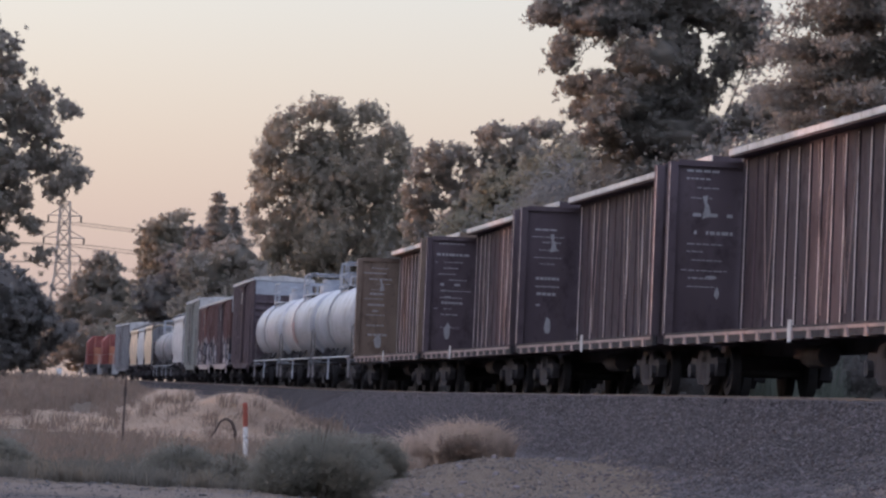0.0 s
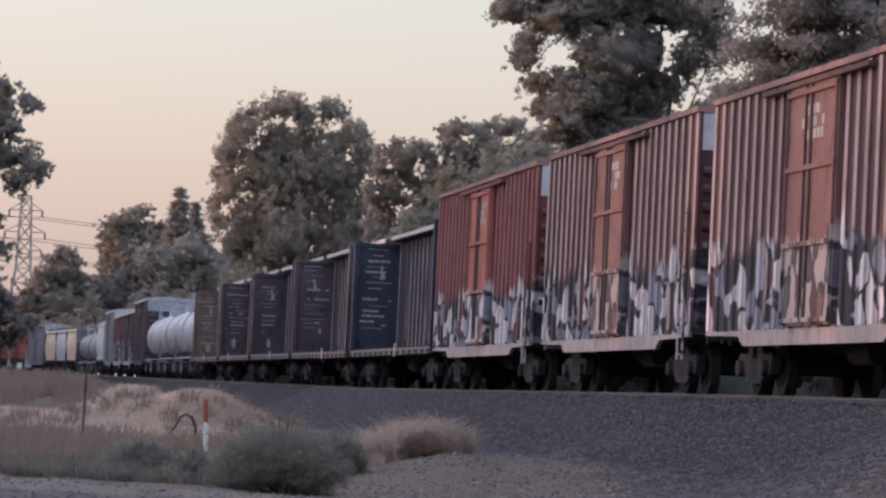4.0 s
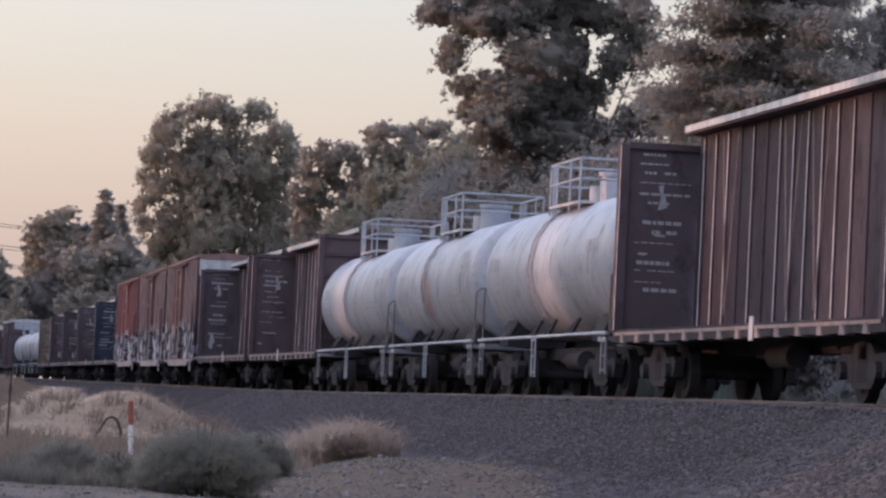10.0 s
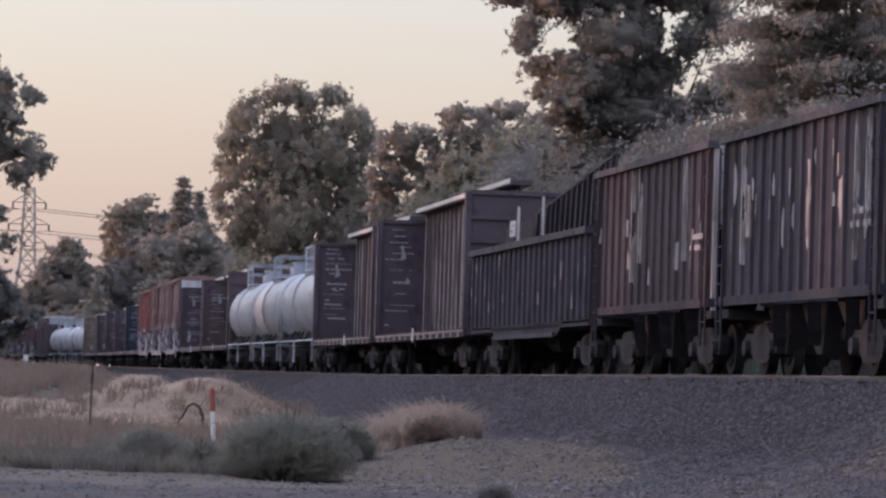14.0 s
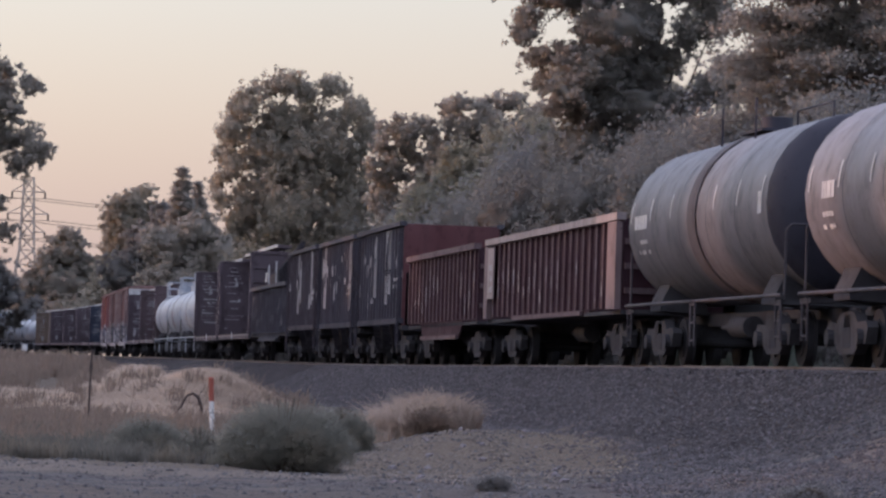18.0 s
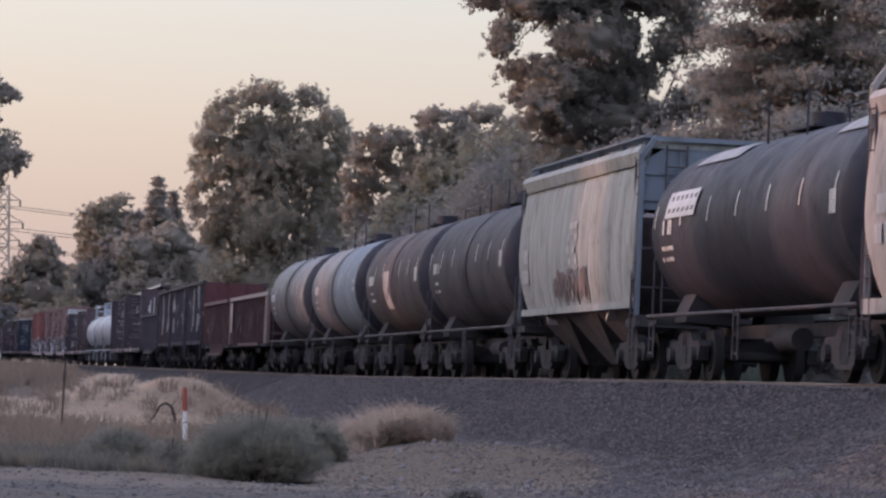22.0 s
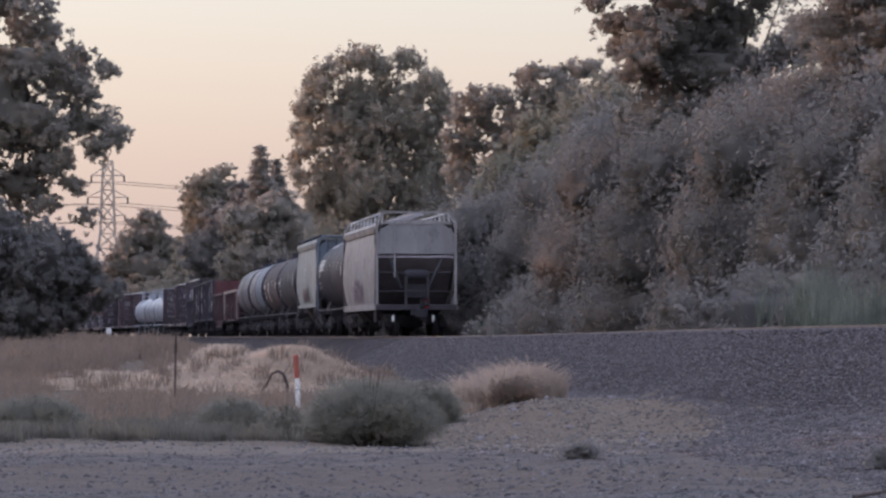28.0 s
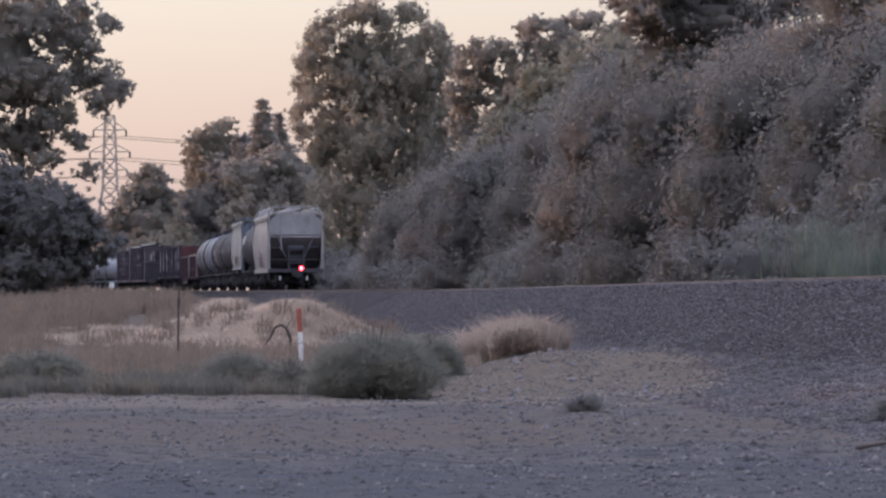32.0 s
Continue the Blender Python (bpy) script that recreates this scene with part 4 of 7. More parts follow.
branch = tagged(new("dead_branch"), "bent dead branch lying in the dry grass", "branch")
bx, by = at(492, 80), 80.0
branch.matrix_basis = pose(bx, by, ground_z(bx, by))
bm = bmesh.new()
pts = [V(0.2, 0, -0.1), V(0.2, 0, 0.45), V(0.12, 0, 0.66), V(0.0, 0, 0.74), V(-0.13, 0, 0.68), V(-0.24, 0, 0.45), V(-0.36, 0, 0.3)]
for k, (p, q) in enumerate(zip(pts, pts[1:])):
    rod(bm, p, q, 0.042 - 0.004 * k, 7, 0.038 - 0.004 * k)
part("stem", bm, M_RUST, branch, smooth=True)
bm = bmesh.new()
rod(bm, pts[2], V(0.2, 0.1, 0.82), 0.014, 5, 0.005)
part("twig", bm, M_BARK, branch)
stick = tagged(new("dead_branch"), "dark stick lying on the gravel", "branch")
kx, ky = at(1532, 34), 34.0
stick.matrix_basis = pose(kx, ky, ground_z(kx, ky) + 0.03)
bm = bmesh.new()
rod(bm, (-0.12, -0.06, 0), (0.28, 0.26, 0.05), 0.022, 6, 0.012)
part("stem", bm, M_RUST, stick)

# white post beside the track, far along
wp = tagged(new("track_post"), "white wooden post beside the track", "post")
wx, wy = at(193, 290), 290.0
wp.matrix_basis = pose(wx, wy, ground_z(wx, wy))
bm = bmesh.new()
box(bm, -0.12, 0.12, -0.12, 0.12, -0.3, 1.5)
part("post", bm, M_POSTWHITE, wp)
bm = bmesh.new()
box(bm, -0.2, 0.2, -0.16, -0.122, 0.9, 1.5)
part("board", bm, M_POSTWHITE, wp)

# loose stones: ballast, and clods on the dirt
def stone_mesh(seed, material):
    rng = random.Random(seed)
    bm = bmesh.new()
    bmesh.ops.create_icosphere(bm, subdivisions=1, radius=0.5)
    for v in bm.verts:
        v.co *= rng.uniform(0.7, 1.15)
        v.co.z *= 0.7
    return mesh_of("stone", bm, material)


def scatter(label, spots, sizes, material, seed, name="ballast_stones"):
    """Many small stones as one mesh of octahedra."""
    rng = np.random.default_rng(seed)
    n = len(spots)
    unit = np.array([(1, 0, 0), (-1, 0, 0), (0, 1, 0), (0, -1, 0), (0, 0, 1), (0, 0, -1)], dtype=float) * (0.5, 0.5, 0.36)
    v = unit[None] * (0.7 + 0.6 * rng.random((n, 6, 1))) * np.array(sizes)[:, None, None]
    a = rng.random(n) * math.tau
    c, s = np.cos(a)[:, None], np.sin(a)[:, None]
    v = np.stack([v[..., 0] * c - v[..., 1] * s, v[..., 0] * s + v[..., 1] * c, v[..., 2]], 2) + np.array(spots)[:, None]
    tri = np.array([(0, 2, 4), (2, 1, 4), (1, 3, 4), (3, 0, 4), (2, 0, 5), (1, 2, 5), (3, 1, 5), (0, 3, 5)])
    f = (np.arange(n)[:, None, None] * 6 + tri[None]).reshape(-1, 3)
    return tagged(new(name, raw_mesh(name, v.reshape(-1, 3), f, material)), label, "stones", kind="stuff")


def stone_material(name, a, b2):
    m, nt, links, b = nodes_of(name)
    geo = nt.new("ShaderNodeNewGeometry")
    g = noise_of(nt, links, 20, 3)
    c = blend(nt, links, geo.outputs["Random Per Island"], a, b2)
    c = blend(nt, links, ramp(nt, links, g, 0.4, 0.8), c, tuple(v * 0.6 for v in a))
    links.new(c, b.inputs["Base Color"])
    b.inputs["Roughness"].default_value = 0.9
    return m


rng = np.random.default_rng(7)
spots, sizes = [], []
while len(spots) < 60000:
    y = 26 + 100 * rng.random() ** 1.5
    l = -1.3 - 6.0 * rng.random() ** 1.2
    x = track_x(y) + l / 0.993
    if abs(x) < 0.17 * y + 3 and not (y > 78 and l < -4.6) and (((x - 1.9) / 2.2) ** 2 + ((y - 56) / 11) ** 2 > 0.8 + 0.4 * rng.random() or rng.random() < 0.04):
        spots.append((x, y, ground_z(x, y)))
        sizes.append(0.045 + 0.05 * rng.random())
scatter("purple-grey crushed ballast stones on the bank", spots, sizes, stone_material("crushed_ballast", (0.035, 0.031, 0.035), (0.127, 0.113, 0.121)), 8)
spots, sizes = [], []
while len(spots) < 26000:
    y = 25 + 40 * rng.random()
    x = (rng.random() - 0.5) * 0.3 * y
    if across(x, y) < -5:
        spots.append((x, y, ground_z(x, y)))
        sizes.append(0.016 + 0.075 * rng.random() ** 5)
scatter("small stones and clods on the dirt road", spots, sizes, stone_material("road_stone", (0.039, 0.038, 0.042), (0.176, 0.165, 0.170)), 9, "road_stones")
spots, sizes = [], []
while len(spots) < 5000:
    a, r = rng.random() * math.tau, math.sqrt(rng.random())
    x, y = 1.9 + 2.3 * r * math.cos(a), 56 + 11 * r * math.sin(a)
    spots.append((x, y, ground_z(x, y)))
    sizes.append(0.02 + 0.09 * rng.random() ** 4)
scatter("dry clods on the heap of bare dirt", spots, sizes, stone_material("dirt_clod", (0.071, 0.056, 0.050), (0.254, 0.212, 0.173)), 10, "dirt_clods")
spots, sizes = [], []
while len(spots) < 2600:
    y = 26 + 22 * rng.random()
    x = (0.01 + 0.15 * rng.random() ** 0.7) * y
    if across(x, y) < -4.2 and noise.noise(V(x * 0.9, y * 0.35, 4)) > -0.15:
        spots.append((x, y, ground_z(x, y)))
        sizes.append(0.025 + 0.085 * rng.random() ** 4)
scatter("coarse broken stones strewn over the gravel by the road", spots, sizes, stone_material("coarse_stone", (0.032, 0.029, 0.033), (0.197, 0.183, 0.187)), 12, "coarse_stones")
for k in range(26):
    y = rng.uniform(46, 66)
    x = rng.uniform(-0.2, 3.4)
    s = rng.uniform(0.06, 0.16)
    st = tagged(new("stone", stone_mesh(k, M_STONE)), "rough brown stone half sunk in the dirt", "stone", "stones on the dirt mound")
    st.matrix_basis = pose(x, y, ground_z(x, y) + s * 0.1, 0, 0, k * 50) @ Matrix.Diagonal((s, s, s, 1))

# ---- power line far off ----
def pylon(x, y, h, label):
    root = tagged(new("power_pylon"), label, "pylon", "power line")
    root.matrix_basis = pose(x, y, 0)

    def half(z):
        q = z / h
        return h * (0.13 - 0.15 * q if q < 0.6 else 0.04 - 0.014 * (q - 0.6) / 0.4)
    lv = [0, .16, .30, .42, .52, .60, .68, .76, .84, .92, 1.0]
    w = h * 0.0065
    corners = ((-1, -1), (1, -1), (1, 1), (-1, 1))
    for cx, cy in corners:
        bm = bmesh.new()
        rings = []
        for a in lv:
            ha = half(a * h)
            rings.append([V(cx * ha + dx * w / 2, cy * ha + dy * w / 2, a * h) for dx, dy in corners])
        loft(bm, rings)
        part("leg", bm, M_PYLON, root)
    for k in range(4):
        (ax, ay), (bx, by) = corners[k], corners[(k + 1) % 4]
        bm = bmesh.new()
        for a, b in zip(lv, lv[1:]):
            ha, hb = half(a * h), half(b * h)
            beam(bm, (ax * ha, ay * ha, a * h), (bx * hb, by * hb, b * h), w * 0.6, w * 0.6)
            beam(bm, (bx * ha, by * ha, a * h), (ax * hb, ay * hb, b * h), w * 0.6, w * 0.6)
            beam(bm, (ax * hb, ay * hb, b * h), (bx * hb, by * hb, b * h), w * 0.6, w * 0.6)
        part("lattice", bm, M_PYLON, root)
    for q, reach in ((0.70, .095), (0.80, .11), (0.92, .09)):
        for s in (-1, 1):
            bm = bmesh.new()
            z = q * h
            tip = V(s * reach * h, 0, z)
            for d in (-1, 1):
                beam(bm, (s * half(z), d * half(z), z), tip, w * 0.8, w * 0.8)
            beam(bm, (s * half(z), 0, z + 0.04 * h), tip, w * 0.8, w * 0.8)
            arm = part("crossarm", bm, M_PYLON, root)
            bm = bmesh.new()
            rod(bm, tip, tip - V(0, 0, 0.035 * h), w * 0.8, 6)
            part("insulator", bm, M_UNDER, arm)
    return root


PD = 900
PX, PH = at(190, PD), rise(285, PD)
pylon(PX, PD, PH, "steel lattice power pylon rising behind the trees")
wires = tagged(new("power_cables"), "thin power cables hanging from the pylon", "cables", "power line", "stuff")
for q, reach in ((0.70, .095), (0.80, .11), (0.92, .09)):
    for s in (-1, 1):
        bm = bmesh.new()
        a = V(PX + s * reach * PH, PD, (q - 0.035) * PH)
        for far in (V(260, 130, -4), V(-300, -120, 0)):
            pts = [a + far * (k / 10) - V(0, 0, 14 * (k / 10) * (1 - k / 10)) for k in range(11)]
            for p, r in zip(pts, pts[1:]):
                rod(bm, p, r, 0.09, 4)
        part("cable", bm, M_UNDER, wires)


# ---- rolling stock: x to the right, y forwards, z up from the rail ----
def mesh_once(store, key, build):
    if key not in store:
        store[key] = build()
    return store[key]


SHARED = {}


def wheelset_mesh():
    bm = bmesh.new()
    for s in (-1, 1):
        rod(bm, (s * 0.70, 0, 0.46), (s * 0.83, 0, 0.46), 0.46, 20)
        rod(bm, (s * 0.66, 0, 0.46), (s * 0.70, 0, 0.46), 0.49, 20)
        rod(bm, (s * 0.83, 0, 0.46), (s * 0.86, 0, 0.46), 0.30, 14)
        rod(bm, (s * 0.86, 0, 0.46), (s * 1.14, 0, 0.46), 0.10, 10)
    rod(bm, (-0.7, 0, 0.46), (0.7, 0, 0.46), 0.08, 8)
    return mesh_of("wheelset", bm, M_WHEEL, True)


def bogie_mesh():
    bm = bmesh.new()
    side = [(-1.25, 0.62), (-1.15, 0.72), (-0.62, 0.70), (-0.40, 0.86), (0.40, 0.86), (0.62, 0.70), (1.15, 0.72), (1.25, 0.62), (1.12, 0.36), (0.80, 0.40), (0.45, 0.20), (-0.45, 0.20), (-0.80, 0.40), (-1.12, 0.36)]
    for s in (-1, 1):
        loft(bm, [[V(s * a, y, z) for y, z in side] for a in (0.92, 1.10)])
        for k in (-0.16, 0, 0.16):
            rod(bm, (s * 1.06, k, 0.30), (s * 1.06, k, 0.62), 0.075, 8)
        for k in (-0.9, 0.9):
            rod(bm, (s * 1.08, k, 0.46), (s * 1.20, k, 0.46), 0.14, 10)
    box(bm, -1.1, 1.1, -0.2, 0.2, 0.55, 0.82)
    return mesh_of("bogie", bm, M_UNDER)


def coupler_mesh():
    bm = bmesh.new()
    box(bm, -0.09, 0.09, -0.75, 0.1, 0.78, 0.96)
    box(bm, -0.17, 0.17, -0.95, -0.68, 0.72, 1.0)
    rod(bm, (0.28, -0.05, 0.85), (0.24, -0.62, 0.45), 0.03, 6)
    return mesh_of("coupler", bm, M_UNDER)


def running_gear(root, length, inset=2.3):
    for s in (-1, 1):
        y = s * (length / 2 - inset)
        bg = share("bogie", mesh_once(SHARED, "bogie", bogie_mesh), root, pose(0, y, 0))
        for k in (-0.9, 0.9):
            share("wheelset", mesh_once(SHARED, "wheels", wheelset_mesh), bg, pose(0, k, 0))
        share("coupler", mesh_once(SHARED, "coupler", coupler_mesh), root, pose(0, s * length / 2, 0, 0, 0, 0 if s < 0 else 180))
    bm = bmesh.new()
    box(bm, -0.2, 0.2, -length / 2, length / 2, 0.78, 1.02)
    part("center_sill", bm, M_UNDER, root)
    bm = bmesh.new()
    rod(bm, (-0.55, -0.9, 0.72), (-0.55, 0.4, 0.72), 0.2, 12)
    rod(bm, (-0.55, 0.4, 0.72), (-0.55, 1.6, 0.72), 0.035, 6)
    part("brake_cylinder", bm, M_UNDER, root, smooth=True)
    bm = bmesh.new()
    box(bm, 0.3, 0.8, -1.8, -0.8, 0.5, 0.95)
    part("air_tank", bm, M_UNDER, root)


def bars(rng, bm, plane, u0, u1, v0, v1, rows, h, seed_fill=0.75):
    """Unreadable lettering: rows of short plain bars. plane(u, v) gives a point; u across, v up."""
    for r in range(rows):
        v = v1 - (v1 - v0) * (r + 0.5) / rows
        u = u0 + (u1 - u0) * 0.2 * rng.random()
        end = u1 - (u1 - u0) * 0.45 * rng.random()
        while u < end:
            w = (u1 - u0) * (0.06 + 0.12 * rng.random())
            if rng.random() < seed_fill:
                q = [plane(a, b) for a, b in ((u, v - h / 2), (min(u + w, u1), v - h / 2), (min(u + w, u1), v + h / 2), (u, v + h / 2))]
                bm.faces.new([bm.verts.new(p) for p in q])
            u += w + (u1 - u0) * 0.03


def splashes(rng, bm, plane, u0, u1, v0, v1, count, size, tall=1.5):
    """Sprayed paint: irregular patches."""
    for _ in range(count):
        u, v = u0 + (u1 - u0) * rng.random(), v0 + (v1 - v0) * rng.random() ** 1.3
        r = size * (0.4 + rng.random())
        n = 9
        pts = []
        for k in range(n):
            q = math.tau * k / n
            rr = r * (0.55 + 0.6 * rng.random())
            pts.append(plane(min(max(u + math.cos(q) * rr, u0), u1), min(max(v + math.sin(q) * rr * tall, v0), v1)))
        try:
            bm.faces.new([bm.verts.new(p) for p in pts])
        except ValueError:
            pass


def scribble(rng, bm, plane, u0, u1, v0, v1, count, width):
    """Sprayed letters: ribbons that loop up and down."""
    for k in range(count):
        u = u0 + (u1 - u0) * (k + 0.5) / count
        top, foot = v1 - (v1 - v0) * 0.45 * rng.random(), v0 + (v1 - v0) * 0.2 * rng.random()
        w = (u1 - u0) / count
        path = [(u - w * 0.4, foot), (u - w * (0.1 + 0.3 * rng.random()), top), (u + w * (0.3 + 0.3 * rng.random()), top - 0.15 * (top - foot)), (u + w * 0.1, (top + foot) / 2), (u + w * (0.4 + 0.3 * rng.random()), foot + 0.1)]
        for (a, b), (c, d) in zip(path, path[1:]):
            ln = math.hypot(c - a, d - b) or 1
            nx, ny = -(d - b) / ln * width / 2, (c - a) / ln * width / 2
            bm.faces.new([bm.verts.new(plane(p, min(max(q, v0), v1))) for p, q in ((a - nx, b - ny), (c - nx, d - ny), (c + nx, d + ny), (a + nx, b + ny))])


def ladder(root, x, y, z0, z1, material, wide=0.42, face="x", step=0.32):
    bm = bmesh.new()
    a, b = ((0, wide / 2, 0), (0, -wide / 2, 0)) if face == "x" else ((wide / 2, 0, 0), (-wide / 2, 0, 0))
    foot = V(x, y, 0)
    for e in (a, b):
        rod(bm, foot + V(*e) + V(0, 0, z0), foot + V(*e) + V(0, 0, z1), 0.022, 6)
    n = int((z1 - z0) / step)
    for k in range(n + 1):
        z = z0 + (z1 - z0) * (k + 0.3) / (n + 0.6)
        rod(bm, foot + V(*a) + V(0, 0, z), foot + V(*b) + V(0, 0, z), 0.018, 5)
    return part("ladder", bm, material, root)


def vehicle(name, label, category):
    return tagged(new(name), label, category, "cars of the freight train")


def centerbeam(label, length, mat, rib, seed, letter=M_LETTER, crest=0.0, tall=0.0):
    rng = random.Random(seed)
    root = vehicle("centerbeam_flatcar", label, "freight car")
    hl, W, T = length / 2, 1.42, 4.74 + tall
    running_gear(root, length)
    bm = bmesh.new()
    box(bm, -1.36, 1.36, -hl, hl, 1.02, 1.16)
    part("deck", bm, mat, root)
    for s in (-1, 1):
        bm = bmesh.new()
        box(bm, s * 1.37, s * 1.46, -hl, hl, 0.98, 1.20)
        part("side_sill", bm, M_UNDER, root)
        bm = bmesh.new()
        box(bm, s * 1.462, s * 1.475, -hl + 0.2, hl - 0.2, 1.10, 1.155)
        part("sill_edge", bm, M_RIB, root, "worn pale sill edge")
    for s in (-1, 1):
        y = s * (hl - 0.13)
        bm = bmesh.new()
        box(bm, -W + 0.08, W - 0.08, y - 0.04, y + 0.04, 1.16, T - 0.18)
        bh = part("bulkhead", bm, mat, root)
        for e in (-1, 1):
            bm = bmesh.new()
            box(bm, e * W - 0.08, e * W + 0.08, y - 0.13, y + 0.13, 1.16, T - 0.10)
            cp = part("corner_post", bm, mat, bh)
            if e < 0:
                # a highlight painted as a thin strip on the near corner
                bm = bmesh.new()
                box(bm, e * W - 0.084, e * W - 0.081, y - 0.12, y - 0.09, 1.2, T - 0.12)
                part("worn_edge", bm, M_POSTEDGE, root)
        bm = bmesh.new()
        box(bm, -W + 0.08, W - 0.08, y - 0.10, y + 0.10, T - 0.18, T - 0.06)
        part("bulkhead_cap", bm, mat, bh)
        for k in range(5):
            z = 1.6 + k * 0.62
            bm = bmesh.new()
            box(bm, -W + 0.08, W - 0.08, y + s * 0.04, y + s * 0.11, z - 0.05, z + 0.05)
            part("stiffener", bm, mat, bh)
        face = y - 0.046 if s > 0 else y + 0.046
        bm = bmesh.new()
        plane = lambda u, v: V(u, face, v)
        for row in range(15):
            z = 4.5 - row * 0.18 - 0.05 * rng.random()
            if rng.random() < 0.8:
                wide = rng.uniform(0.3, 0.55)
                mid = rng.uniform(-0.85, -0.6)
                bars(rng, bm, plane, mid - wide, mid + wide, z - 0.1, z + 0.1, 1, rng.choice((0.02, 0.03, 0.045, 0.07)), 0.97)
        for _ in range(2):
            splashes(rng, bm, plane, -1.2, -0.2, 1.5, 3.0, 1, 0.10, rng.choice((0.3, 2.5)))
        if rng.random() < 0.85:
            c = -0.75 + 0.25 * rng.random()
            z = 3.6 + 0.3 * rng.random()
            bm.faces.new([bm.verts.new(plane(c + a, z + b)) for a, b in ((-0.10, -0.24), (0.08, -0.18), (0.04, 0.02), (-0.01, 0.08), (0.0, 0.24), (-0.10, 0.21), (-0.05, 0.0))])
        part("lettering", bm, letter, bh, "faded white lettering")
    # the beam down the middle
    bm = bmesh.new()
    box(bm, -0.30, 0.30, -hl + 0.26, hl - 0.26, T + crest + 0.02, T + crest + 0.16)
    chord = part("top_chord", bm, mat, root)
    # pale strip on the near side of the chord only
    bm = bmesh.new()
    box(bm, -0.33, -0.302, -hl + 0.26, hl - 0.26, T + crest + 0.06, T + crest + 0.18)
    part("chord_edge", bm, M_OFFWHITE, chord, "pale strip along the near edge")
    # full-height plate in a darker colour than the posts
    bm = bmesh.new()
    box(bm, -0.015, 0.015, -hl + 0.26, hl - 0.26, 1.16, T + crest + 0.02)
    part("web_plate", bm, M_HOPRED, root, "dark web plate")
    bm = bmesh.new()
    beam(bm, (0, 0, 1.16), (0, 0, T + crest - 0.02), 0.09, 0.07)
    post = mesh_of("post", bm, mat)
    # painted highlight: a thin pale strip down the near edge of a post
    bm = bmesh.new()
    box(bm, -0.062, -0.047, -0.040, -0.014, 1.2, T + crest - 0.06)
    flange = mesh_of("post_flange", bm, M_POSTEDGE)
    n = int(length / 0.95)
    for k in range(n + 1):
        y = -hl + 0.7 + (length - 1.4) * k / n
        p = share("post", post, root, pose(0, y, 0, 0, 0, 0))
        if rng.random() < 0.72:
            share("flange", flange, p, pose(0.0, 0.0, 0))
    for k in (0.16, 0.26, 0.5, 0.6, 0.84):
        y = -hl + length * k
        for e in (-0.55, 0.55):
            bm = bmesh.new()
            beam(bm, (-0.075, y + e, T + crest - 0.1), (-0.075, y, 1.5), 0.022, 0.022)
            part("brace", bm, rib, root, "thin pale slanting brace")
    bm = bmesh.new()
    loft(bm, [[V(-1.46 - d, -0.14, 1.16), V(-1.46 - d, 0.14, 1.16), V(-1.46 - d, 0.10, 1.30), V(-1.46 - d, -0.02, 1.33)] for d in (-0.14, 0.03)])
    winch = mesh_of("winch", bm, M_RIB)
    for k in range(14):
        share("winch", winch, root, pose(0, -hl + 0.9 + (length - 1.8) * k / 13, -0.2))
    bm = bmesh.new()
    box(bm, -1.50, -1.48, -0.12, 0.12, 0.92, 1.30)
    part("placard", bm, M_OFFWHITE, root, "small white placard on the sill").matrix_basis = pose(0, rng.uniform(-2, 3), 0)
    return root


